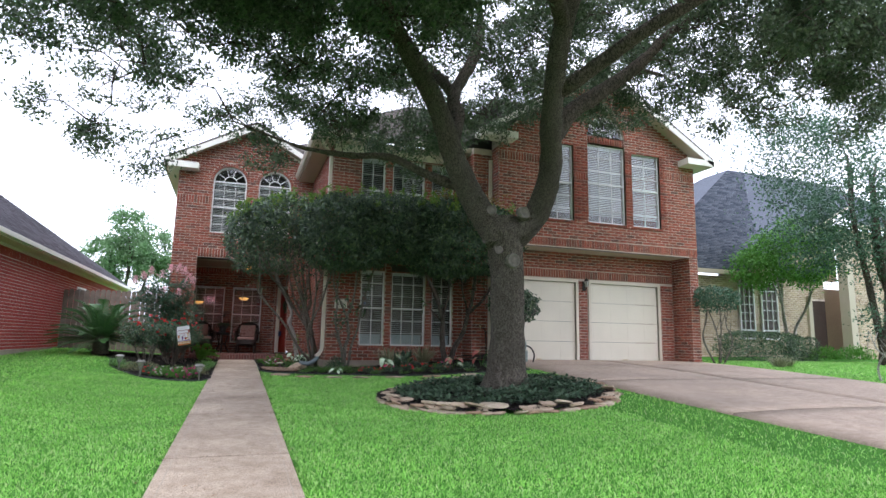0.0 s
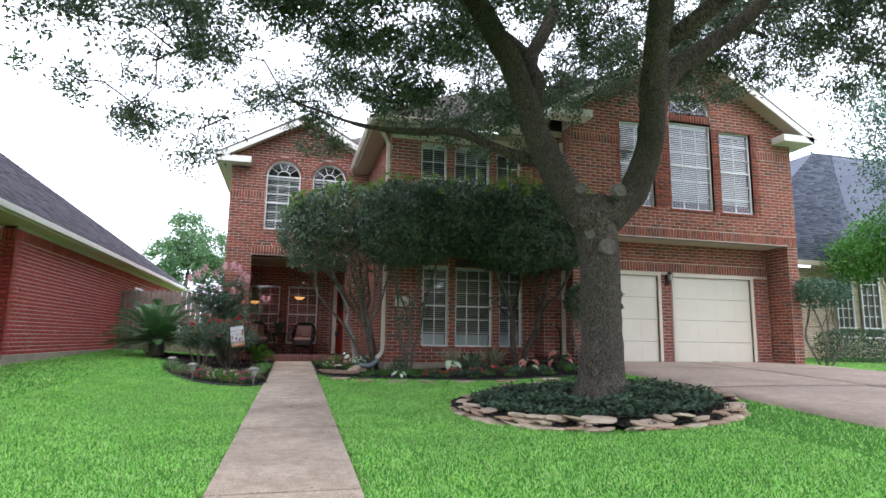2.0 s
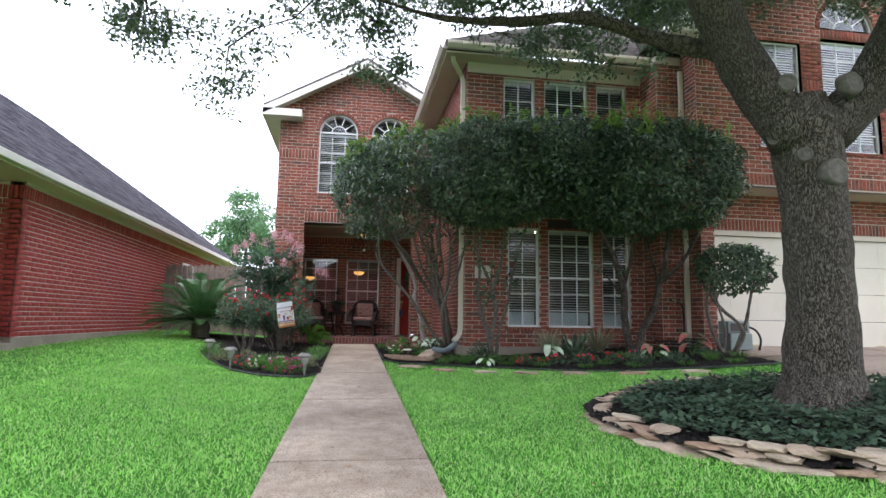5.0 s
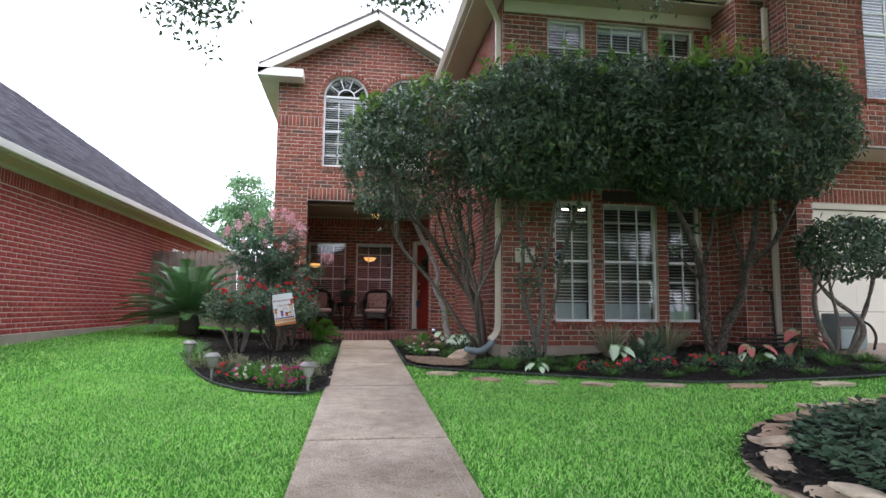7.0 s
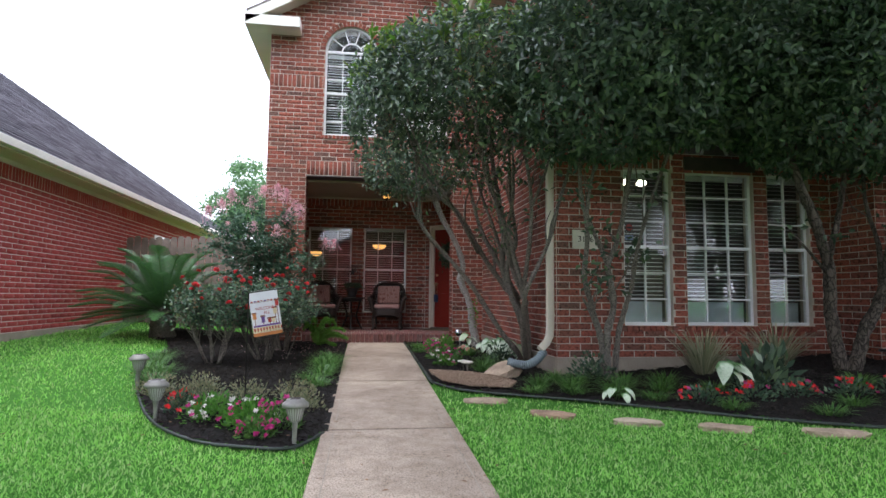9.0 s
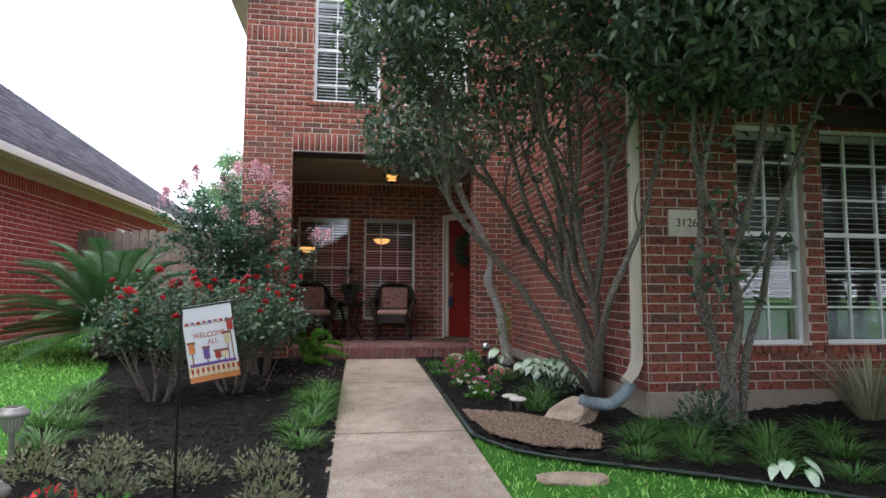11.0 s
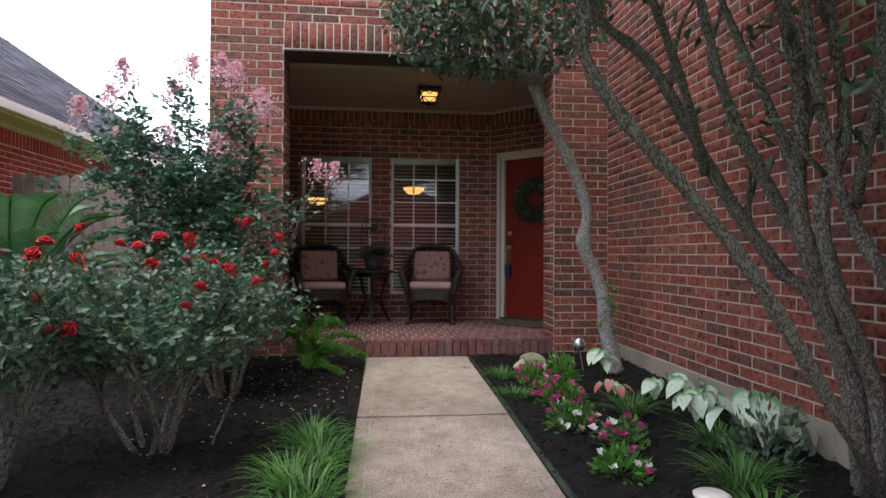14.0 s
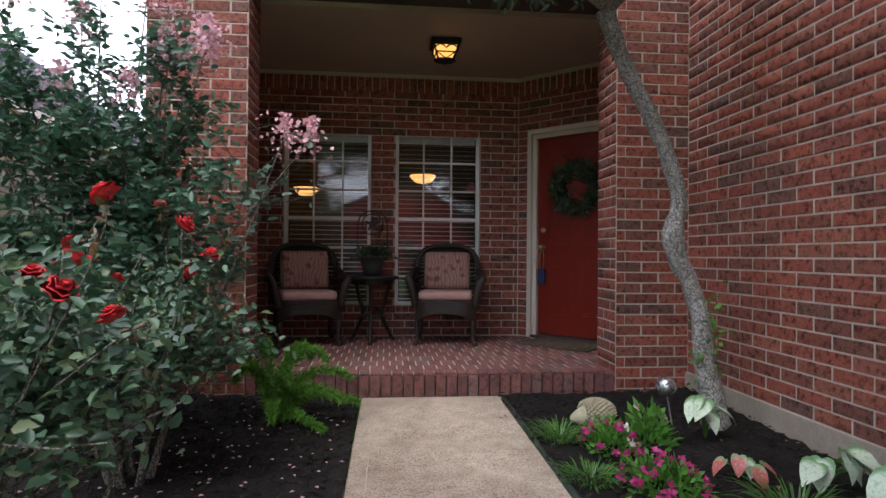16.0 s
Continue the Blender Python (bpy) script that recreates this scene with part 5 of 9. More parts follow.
clear = lambda p: ~((p[:, 0] > 1.82) & (p[:, 1] > -4.02)) & ~((p[:, 0] > 5.15) & (p[:, 1] > -4.65)) & ~((p[:, 0] > 5.55) & (p[:, 1] > -5.1)) & (p[:, 1] < -0.25)
tall = shrub_tree("clipped_shrub", "tall clipped evergreen shrub on many bare stems", (1.74, -3.15, 0.0), [(1.42, -3.75, 3.08, 1.55, 1.15, 0.88), (0.5, -3.6, 2.9, 0.95, 1.0, 0.72)], 19000, 21, [], 0.024, clear, shoots=110, bare=0.1, shell=0.95, skirt=-0.3)
TALL_STEMS = [
    ([(1.74, -3.2, -0.1), (1.6, -3.4, 0.15), (1.35, -3.52, 0.43), (0.95, -3.54, 1.02), (0.42, -3.54, 1.62), (0.36, -3.54, 1.95), (0.3, -3.5, 2.7)], 0.036),
    ([(1.82, -3.15, -0.1), (1.78, -3.1, 0.4), (1.68, -3.0, 0.8), (1.56, -2.9, 0.96), (1.27, -2.9, 1.35), (0.93, -2.9, 1.91), (0.62, -2.9, 2.18), (0.3, -3.0, 2.8)], 0.045),
    ([(1.68, -3.15, 0.8), (1.44, -3.1, 1.23), (1.19, -3.1, 1.68), (1.03, -3.1, 2.25), (0.82, -3.1, 2.9)], 0.034),
    ([(1.78, -3.2, -0.1), (1.7, -3.2, 0.5), (1.55, -3.2, 0.9), (1.45, -3.2, 1.22), (1.46, -3.2, 1.72), (1.38, -3.2, 2.12), (1.25, -3.2, 3.0)], 0.055),
    ([(1.46, -3.2, 1.3), (1.36, -3.15, 1.65), (1.2, -3.05, 2.15), (1.05, -2.9, 2.8)], 0.026),
    ([(1.74, -3.3, -0.1), (1.72, -3.32, 0.4), (1.55, -3.3, 0.86), (1.48, -3.3, 1.22), (1.59, -3.3, 1.53), (1.52, -3.3, 2.1), (1.5, -3.3, 3.0)], 0.04),
    ([(1.66, -3.55, 0.75), (1.5, -3.4, 1.22), (1.38, -3.4, 1.7), (1.2, -3.5, 2.3), (1.0, -3.6, 2.9)], 0.03),
    ([(1.72, -3.38, -0.1), (1.7, -3.45, 0.4), (1.58, -3.65, 0.9), (1.42, -3.7, 1.45), (1.4, -3.7, 1.7), (1.45, -3.7, 2.1), (1.43, -3.7, 2.9)], 0.036),
    ([(1.58, -3.65, 0.88), (1.62, -3.8, 1.5), (1.64, -3.8, 1.91), (1.59, -3.8, 2.34), (1.48, -3.8, 2.9)], 0.03),
    ([(1.64, -3.8, 1.88), (1.72, -3.95, 2.15), (1.8, -4.15, 2.6), (1.8, -4.2, 3.0)], 0.02),
    ([(1.66, -3.5, 0.1), (1.5, -3.95, 0.55), (1.44, -4.25, 0.88), (1.57, -4.25, 1.16), (1.71, -4.25, 1.47), (1.81, -4.25, 1.85), (1.96, -4.25, 2.35), (2.0, -4.3, 2.9)], 0.03),
    ([(1.2, -2.9, 1.4), (0.9, -3.2, 1.8), (0.5, -3.5, 2.3), (0.2, -3.6, 2.9)], 0.024),
    ([(1.5, -3.45, 1.2), (1.3, -3.8, 1.7), (1.05, -4.0, 2.2), (0.9, -4.1, 2.9)], 0.024),
]
rng = np.random.default_rng(24)
sprig = []
for pts, r in TALL_STEMS:
    bm = rugged_tube(pts, list(np.linspace(r, r * 0.45, len(pts))), 12, r * 0.22, 10.0, 8)
    path3 = np.array([tuple(p) for p in curve_points(pts, 8)])
    for k in rng.integers(len(path3) // 2, len(path3) - 2, 4):
        q = path3[k]
        e = q + (rng.normal(0, 0.18), rng.normal(0, 0.18) - 0.05, rng.uniform(0.25, 0.55))
        if e[0] > 1.8:
            e[0] = 1.75
        tube(bm, curve_points([q, (q + e) / 2 + rng.normal(0, 0.03, 3), e], 3), [r * 0.4, r * 0.3, r * 0.28, r * 0.25, r * 0.2, r * 0.16, r * 0.12][:len(curve_points([q, (q + e) / 2, e], 3))], 6)
        sprig.append(e + rng.normal(0, 0.09, (9, 3)))
    part("stem", under(tall, bm), brown_bark_m, tall, "", True)
at = np.concatenate(sprig + [path3[rng.integers(4, 12, 40)] + rng.normal(0, 0.06, (40, 3))])
at = at[at[:, 0] < 1.8]
v, f = oval_leaves(at, unit(rng, len(at)) + (0, 0, -0.1), unit(rng, len(at)) + (0, -0.2, 0.7), 0.075, 0.032, rng)
tagged(fast("sprig_leaves", v - np.array((1.74, -3.15, 0.0)), f, hedge_leaf_m, tall), kind="stuff")
wide = shrub_tree("clipped_shrub", "wide clipped evergreen shrub before the living room windows", (2.28, -4.42, 0.05), [(2.1, -5.05, 3.03, 0.95, 1.0, 0.78), (3.25, -5.05, 3.2, 1.2, 1.0, 0.7)], 27000, 22, [], 0.034, clear, shoots=70, bare=0.8)
corner = shrub_tree("clipped_shrub", "clipped evergreen shrub with dark trunks beside the garage pier", (4.56, -4.93, 0.1), [(4.75, -5.2, 3.06, 1.35, 1.1, 0.84)], 27000, 23, [], 0.055, clear, shoots=50, bare=0.8)
WIDE_STEMS = [
    ([(2.26, -4.4, -0.05), (2.22, -4.4, 0.35), (2.15, -4.4, 0.62), (2.1, -4.4, 0.8), (2.05, -4.4, 0.96), (2.03, -4.42, 1.15), (2.05, -4.45, 1.42), (2.02, -4.5, 1.65), (1.92, -4.6, 2.0), (1.85, -4.8, 2.8)], 0.036),
    ([(2.28, -4.4, -0.05), (2.28, -4.4, 0.45), (2.35, -4.4, 0.72), (2.33, -4.4, 0.98), (2.29, -4.42, 1.18), (2.38, -4.44, 1.42), (2.43, -4.5, 1.72), (2.45, -4.6, 2.1), (2.5, -4.8, 2.9)], 0.042),
    ([(2.29, -4.42, 1.18), (2.19, -4.45, 1.38), (2.08, -4.5, 1.58), (2.02, -4.55, 1.8), (2.1, -4.8, 2.7)], 0.028),
    ([(2.18, -4.4, 0.5), (2.09, -4.42, 0.7), (2.0, -4.44, 0.83)], 0.03),
    ([(2.36, -4.38, -0.05), (2.42, -4.36, 0.44), (2.5, -4.36, 0.72), (2.57, -4.38, 0.95), (2.62, -4.45, 1.4), (2.75, -4.6, 2.0), (3.0, -4.85, 2.9)], 0.032),
]
CORNER_STEMS = [
    ([(4.6, -4.92, -0.05), (4.5, -4.9, 0.42), (4.47, -4.9, 0.74), (4.47, -4.9, 1.13), (4.39, -4.9, 1.47), (4.24, -4.92, 1.82), (4.02, -5.0, 2.2), (3.8, -5.1, 2.9)], 0.072),
    ([(4.58, -4.98, -0.05), (4.74, -5.0, 0.5), (4.94, -5.0, 0.83), (5.06, -5.0, 1.26), (5.18, -5.0, 1.66), (5.22, -5.05, 2.1), (5.3, -5.2, 2.9)], 0.068),
    ([(5.05, -5.02, 1.3), (5.22, -5.1, 1.47), (5.46, -5.12, 1.72), (5.7, -5.3, 2.3), (5.75, -5.4, 2.8)], 0.04),
    ([(4.96, -5.0, 0.9), (5.1, -4.86, 1.4), (4.98, -4.84, 1.94), (4.9, -4.95, 2.8)], 0.03),
    ([(4.45, -4.9, 1.2), (4.6, -4.9, 1.7), (4.62, -5.0, 2.2), (4.6, -5.1, 2.9)], 0.035),
]
rng = np.random.default_rng(25)
for shrub, group_of_stems, bark in ((wide, WIDE_STEMS, brown_bark_m), (corner, CORNER_STEMS, limb_bark_m)):
    leaves = []
    for pts, r in group_of_stems:
        bm = rugged_tube(pts, list(np.linspace(r, r * 0.5, len(pts))), 12, r * 0.25, 10.0, 8)
        path3 = np.array([tuple(p) for p in curve_points(pts, 8)])
        for k in rng.integers(len(path3) // 3, len(path3) - 2, 4):
            q = path3[k]
            e = q + (rng.normal(0, 0.16), -abs(rng.normal(0, 0.12)), rng.uniform(0.15, 0.5))
            tube(bm, [q, (q + e) / 2 + rng.normal(0, 0.03, 3), e], [r * 0.3, r * 0.22, r * 0.1], 6)
            leaves.append(e + rng.normal(0, 0.07, (9, 3)))
        part("stem", under(shrub, bm), bark, shrub, "", True)
    at = np.concatenate(leaves)
    v, f = oval_leaves(at, unit(rng, len(at)), unit(rng, len(at)) + (0, -0.2, 0.7), 0.09, 0.04, rng)
    tagged(fast("sprig_leaves", v - np.array(shrub.matrix_basis.translation), f, hedge_leaf_m, shrub), kind="stuff")
# coppery tips on the last one
rng = np.random.default_rng(3)
at = np.stack([rng.uniform(4.0, 5.8, 700), rng.uniform(-6.0, -5.0, 700), rng.uniform(3.8, 4.12, 700)], 1)
cop = empty("copper_shoots", (4.9, -5.5, 3.85), "coppery new shoots standing above the clipped shrub", "shrub")
tagged(fast("shoot_leaves", leaf_quads(at, unit(rng, 700) + (0, 0, 0.6), 0.08, 0.03, rng)[0] - np.array((4.9, -5.5, 3.85)), np.arange(2800).reshape(700, 4), copper_m, cop), kind="stuff")

# the single curved trunk by the porch
ct = empty("crooked_shrub", (1.63, -0.8, 0.0), "small crooked grey-barked tree leaning over the bed by the porch", "tree")
pts = [(1.63, -0.8, -0.1), (1.58, -0.8, 0.15), (1.53, -0.8, 0.42), (1.5, -0.8, 0.66), (1.43, -0.8, 0.86), (1.335, -0.8, 1.1), (1.37, -0.8, 1.34), (1.31, -0.8, 1.57), (1.19, -0.82, 1.82), (1.03, -0.85, 2.08), (0.88, -0.88, 2.4)]
part("trunk", under(ct, rugged_tube(pts, [0.1, 0.072, 0.058, 0.052, 0.05, 0.06, 0.046, 0.045, 0.044, 0.044, 0.052], 14, 0.012, 9.0)), pale_bark_m, ct, "crooked pale trunk", True)
rng = np.random.default_rng(8)
for p, q, r in (((0.9, -0.9, 2.4), (0.45, -1.0, 2.85), 0.035), ((0.9, -0.9, 2.4), (1.0, -0.8, 3.0), 0.035), ((0.9, -0.9, 2.4), (0.6, -1.4, 2.75), 0.03), ((0.9, -0.9, 2.4), (1.35, -1.0, 2.95), 0.028), ((0.6, -0.98, 2.6), (0.1, -1.0, 2.6), 0.02)):
    p, q = np.array(p), np.array(q)
    part("limb", under(ct, rugged_tube([p, (p + q) / 2 + rng.normal(0, 0.05, 3), q, q + (q - p) * 0.5], [r, r * 0.8, r * 0.5, 0.006], 8, 0.004, 12)), pale_bark_m, ct, "", True)
at, d = crown_points([(0.55, -1.05, 2.95, 0.85, 0.6, 0.5), (0.15, -1.1, 2.8, 0.5, 0.4, 0.35)], 3000, rng, 0.6, 2.2)
ok = at[:, 1] < -0.15
v, f = oval_leaves(at[ok], d[ok] * 0.4 + unit(rng, int(ok.sum())) + (0, 0, -0.2), d[ok] * 0.6 + unit(rng, int(ok.sum())) * 0.6 + (0, 0, 0.5), 0.075, 0.035, rng)
tagged(fast("crown", v - np.array((1.63, -0.8, 0.0)), f, hedge_leaf_m, ct, "dark glossy leaves"), kind="stuff")
at = np.array([1.55, -0.8, 0.5]) + rng.normal(0, 1, (90, 3)) * (0.05, 0.05, 0.14)
v, f = leaf_quads(at, unit(rng, 90), 0.05, 0.03, rng)
tagged(fast("sprout_leaves", v - np.array((1.63, -0.8, 0.0)), f, lime_leaf_m, ct, "green sprouts low on the trunk"), kind="stuff")

# small round bush by the garage, and the thin one beyond the garage
shrub_tree("topiary_bush", "small rounded bush on twisting brown stems", (5.72, -5.75, 0.12), [(5.85, -5.85, 1.5, 0.5, 0.45, 0.36)], 3000, 31,
           [(5.6, -5.9, 1.5), (5.9, -5.7, 1.6), (6.2, -5.95, 1.5), (5.5, -5.7, 1.4)], 0.035, None, (0.075, 0.035))
shrub_tree("garage_bush", "thin bare-stemmed bush with grey-green top", (12.35, -5.25, 0.18), [(12.35, -5.2, 1.95, 0.6, 0.5, 0.32)], 2600, 32,
           [(12.0, -5.2, 1.9), (12.35, -5.3, 2.0), (12.7, -5.2, 1.8), (12.3, -5.0, 2.0)], 0.03, None, (0.07, 0.035), crepe_leaf_m)


# ---- trees further off ----
def broad_tree(name, label, base, trunk_r, ellipsoids, n, seed, leaf, mat, tops, bark=None):
    rng = np.random.default_rng(seed)
    t = empty(name, base, label, "tree")
    # leaves gather in many clumps so that the outline stays uneven
    centres, d = crown_points(ellipsoids, max(20, n // 120), rng, 0.7, 2.0)
    k = rng.integers(0, len(centres), n)
    size = min(e[3] for e in ellipsoids) * 0.2
    at = centres[k] + rng.normal(0, 1, (n, 3)) * size * (1, 1, 0.7)
    v, f = leaf_quads(at, unit(rng, n) + (0, 0, -0.2), leaf, leaf * 0.5, rng)
    tagged(fast("crown", v - np.array(base), f, mat, t, "loose uneven crown"), kind="stuff")
    stems(t, base, tops, trunk_r, bark or limb_bark_m, rng, 0.25, 9, "trunk")
    return t


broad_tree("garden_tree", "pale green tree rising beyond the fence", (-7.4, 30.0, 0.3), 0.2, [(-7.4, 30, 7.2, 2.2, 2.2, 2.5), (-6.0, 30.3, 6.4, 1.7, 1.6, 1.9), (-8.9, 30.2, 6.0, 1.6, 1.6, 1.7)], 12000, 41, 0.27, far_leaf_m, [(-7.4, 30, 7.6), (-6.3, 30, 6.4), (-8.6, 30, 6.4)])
broad_tree("street_tree", "tall loose-crowned tree over the neighbouring drive", (18.4, -5.6, 0.2), 0.13, [(17.2, -5.2, 5.6, 2.4, 2.0, 2.4), (18.6, -5.6, 4.4, 1.9, 1.8, 1.9), (16.2, -5.0, 7.2, 1.8, 1.8, 1.3)], 26000, 42, 0.11, crepe_leaf_m, [(18.6, -5.6, 5.2), (18.9, -5.3, 6.4), (18.0, -5.3, 6.8)])
broad_tree("feathery_tree", "feathery bright green small tree before the tan house", (18.4, -2.6, 0.25), 0.06, [(18.0, -2.6, 3.5, 1.5, 1.2, 0.9), (18.5, -2.7, 4.5, 1.1, 1.0, 0.8)], 10000, 43, 0.13, lime_leaf_m, [(17.5, -2.6, 3.4), (18.4, -2.5, 3.8), (19.0, -2.8, 3.4)], pale_bark_m)
broad_tree("young_tree", "slim young tree in the neighbouring lawn", (11.95, -9.9, 0.04), 0.03, [(12.1, -9.9, 1.2, 0.5, 0.5, 0.5)], 700, 44, 0.07, crepe_leaf_m, [(11.8, -9.9, 1.0), (12.2, -9.9, 1.1)], pale_bark_m)

# ---- lawn blades ----
def lawn_blades(name, n, region, length, width, seed, label):
    rng = np.random.default_rng(seed)
    x = rng.uniform(region[0], region[1], n)
    y = rng.uniform(region[2], region[3], n)
    bad = inside(BED_R)(x, y) | inside(BED_L)(x, y) | inside(RING)(x, y)
    c = -0.011 * np.abs(y)
    wob = 0.03 * np.sin(y * 7) * np.sin(y * 2.3)
    bad |= (np.abs(x - c) < 0.475 + wob) & (y < 0.05)
    bad |= (x > left(y) - 0.02 + 0.03 * np.sin(y * 5)) & (x < right(y) + 0.02)
    bad |= (y > -3.9) & (x > 1.8) | (y > -0.1) & (x > -3.9) | (x < -5.0) | (y > 2.2)
    x, y = x[~bad], y[~bad]
    m = len(x)
    at = np.stack([x, y, ground_z(x, y) - 0.005], 1)
    aim = np.stack([rng.normal(0, 0.55, m), rng.normal(0, 0.55, m), np.ones(m)], 1)
    aim /= np.linalg.norm(aim, axis=1, keepdims=True)
    turn = rng.uniform(0, 2 * math.pi, m)
    side = np.stack([np.cos(turn), np.sin(turn), np.zeros(m)], 1)
    L = (length * rng.uniform(0.5, 1.25, m))[:, None]
    W = (width * rng.uniform(0.7, 1.2, m))[:, None] / 2
    bend = np.stack([rng.normal(0, 0.3, m), rng.normal(0, 0.3, m), -np.ones(m) * 0.15], 1)
    v = np.stack([at - side * W, at + side * W, at + aim * L * 0.6 + side * W, at + aim * L + bend * L * 0.6, at + aim * L * 0.6 - side * W], 1).reshape(-1, 3)
    f = np.arange(m * 5).reshape(m, 5)
    ob = fast(name, v, f, grass_m)
    return tagged(ob, label, "grass", kind="stuff")


lawn_blades("lawn_grass", 230000, (-3.2, 4.2, -16.5, -5.5), 0.04, 0.0058, 51, "bright green mown lawn grass beside the walk")
lawn_blades("lawn_grass", 130000, (-6.0, 6.0, -17.5, 0.5), 0.045, 0.0075, 52, "bright green mown lawn grass up to the beds")
lawn_blades("lawn_grass", 40000, (10.5, 20.0, -14.0, -2.0), 0.06, 0.013, 53, "green lawn grass beyond the drive")
lawn_blades("lawn_grass", 40000, (-14.0, -3.0, -17.5, 2.0), 0.06, 0.012, 54, "green lawn grass towards the neighbouring house")

# ---- materials of the things ----
wicker_m = plain("dark_wicker", (0.03, 0.02, 0.016), 0.55, vary=0.5, scale=60, relief=1.0, fine=140)
iron_m = plain("black_iron", (0.02, 0.018, 0.016), 0.5, 0.3, vary=0.4)
pewter_m = plain("grey_plastic_pewter", (0.26, 0.25, 0.235), 0.45, 0.2, vary=0.25, scale=12)
frost_m = plain("ribbed_clear_plastic", (0.5, 0.5, 0.47), 0.25, vary=0.1)
stone_m = plain("tan_flagstone", (0.43, 0.33, 0.24), 0.9, vary=0.4, scale=7, relief=0.9)
stone_b_m = plain("rust_flagstone", (0.36, 0.24, 0.165), 0.9, vary=0.4, scale=7, relief=0.9)
stone_c_m = plain("pale_flagstone", (0.48, 0.39, 0.29), 0.9, vary=0.3, scale=9, relief=0.9)
plaque_m = plain("pale_cast_stone", (0.6, 0.57, 0.48), 0.8, vary=0.15, scale=8, relief=0.4)
letter_m = plain("dark_engraving", (0.07, 0.06, 0.05), 0.8)
fence_m = plain("weathered_fence_wood", (0.21, 0.17, 0.145), 0.9, vary=0.4, scale=5, relief=0.7)
drain_m = plain("grey_corrugated_plastic", (0.19, 0.24, 0.26), 0.5, vary=0.2)
edging_m = plain("dark_green_edging", (0.03, 0.045, 0.035), 0.5, vary=0.3)
navy_m = plain("navy_plastic", (0.03, 0.05, 0.12), 0.4)
silver_m = plain("crackled_silver_glass", (0.6, 0.62, 0.66), 0.18, 0.85, vary=0.5, scale=70, relief=0.6)
white_m = plain("white_glazed_ceramic", (0.72, 0.68, 0.6), 0.35, vary=0.2, scale=40)
shell_m = plain("aged_cream_resin", (0.42, 0.38, 0.26), 0.7, vary=0.3, scale=25, relief=0.4)
mat_m = plain("brown_coir", (0.09, 0.065, 0.04), 0.95, vary=0.5, scale=25, relief=1.0)
cloth_m = plain("white_flag_cloth", (0.74, 0.74, 0.8), 0.8, vary=0.06, scale=10)
pebble_m = shingle_mat("pea_gravel", (0.17, 0.11, 0.075), (0.46, 0.34, 0.25))
chip_m = shingle_mat("mulch_chip", (0.01, 0.009, 0.008), (0.05, 0.042, 0.036))
pot_m = plain("dark_grey_pot", (0.05, 0.05, 0.05), 0.6)
teal_m = plain("teal_hose", (0.03, 0.3, 0.3), 0.4)
beige_m = plain("beige_plastic", (0.42, 0.4, 0.34), 0.5)
util_m = plain("grey_green_plastic", (0.22, 0.27, 0.25), 0.5, vary=0.15)


def floral():
    m, t, b = nodes("rose_floral_cloth", 0.85, 0, 0.2)
    p = place(t)
    v = add(t, "ShaderNodeTexVoronoi", Scale=13.0)
    v.feature = "SMOOTH_F1"
    w = add(t, "ShaderNodeTexWave", Scale=9.0, Distortion=9.0, Detail=2.0)
    t.links.new(p, v.inputs["Vector"])
    t.links.new(p, w.inputs["Vector"])
    c = ramp(t, v.outputs["Distance"], (0.0, (0.16, 0.06, 0.05)), (0.22, (0.3, 0.13, 0.1)), (0.34, (0.42, 0.24, 0.2)), (0.6, (0.4, 0.22, 0.18)))
    c = mixed(t, ramp(t, w.outputs["Fac"], (0.86, (0, 0, 0)), (0.93, (0.6, 0.6, 0.6))), c, (0.13, 0.06, 0.05))
    t.links.new(c, b.inputs["Base Color"])
    bump(t, b, noise_tex(t, p, 250, 2), 0.3, 0.002)
    return m


floral_m = floral()
seat_cloth_m = plain("faded_rose_cloth", (0.46, 0.27, 0.24), 0.85, vary=0.12, scale=20)


def glow(name, colour, strength):
    m, t, b = nodes(name, 0.4)
    b.inputs["Base Color"].default_value = (*colour, 1)
    b.inputs["Emission Color"].default_value = (*colour, 1)
    b.inputs["Emission Strength"].default_value = strength
    return m


amber_m = glow("lit_amber_glass", (1.0, 0.5, 0.13), 0.55)
pendant_m = glow("lit_alabaster_bowl", (1.0, 0.5, 0.16), 0.55)
bulb_m = glow("lit_ceiling_bulb", (1.0, 0.93, 0.75), 4.0)


def thing(name, at, label, category, turn=0, group=""):
    return empty(name, at, label, category, group, "", turn)


# ---- front door ----
fr = bmesh.new()
for a, b, c, d in ((DU0, DU0 + 0.045, DZ0, DZ1), (DU1 - 0.045, DU1, DZ0, DZ1), (DU0 + 0.045, DU1 - 0.045, DZ1 - 0.045, DZ1)):
    box(fr, a, b, -0.02, 0.12, c, d)
for a, b, c, d in ((DU0 + 0.045, DU0 + 0.09, DZ0, DZ1 - 0.045), (DU1 - 0.09, DU1 - 0.045, DZ0, DZ1 - 0.045), (DU0 + 0.09, DU1 - 0.09, DZ1 - 0.09, DZ1 - 0.045)):
    box(fr, a, b, 0.02, 0.12, c, d)
fr.transform(M_DOOR)
front_door = tagged(part("door_3", fr, trim_m), "closed red panelled front door in a cream frame", "door", kind="structure")
leaf = boxed(DU0 + 0.09, DU1 - 0.09, 0.06, 0.1, DZ0 + 0.03, DZ1 - 0.09)
w0, w1 = DU0 + 0.09, DU1 - 0.09
mid = (w0 + w1) / 2
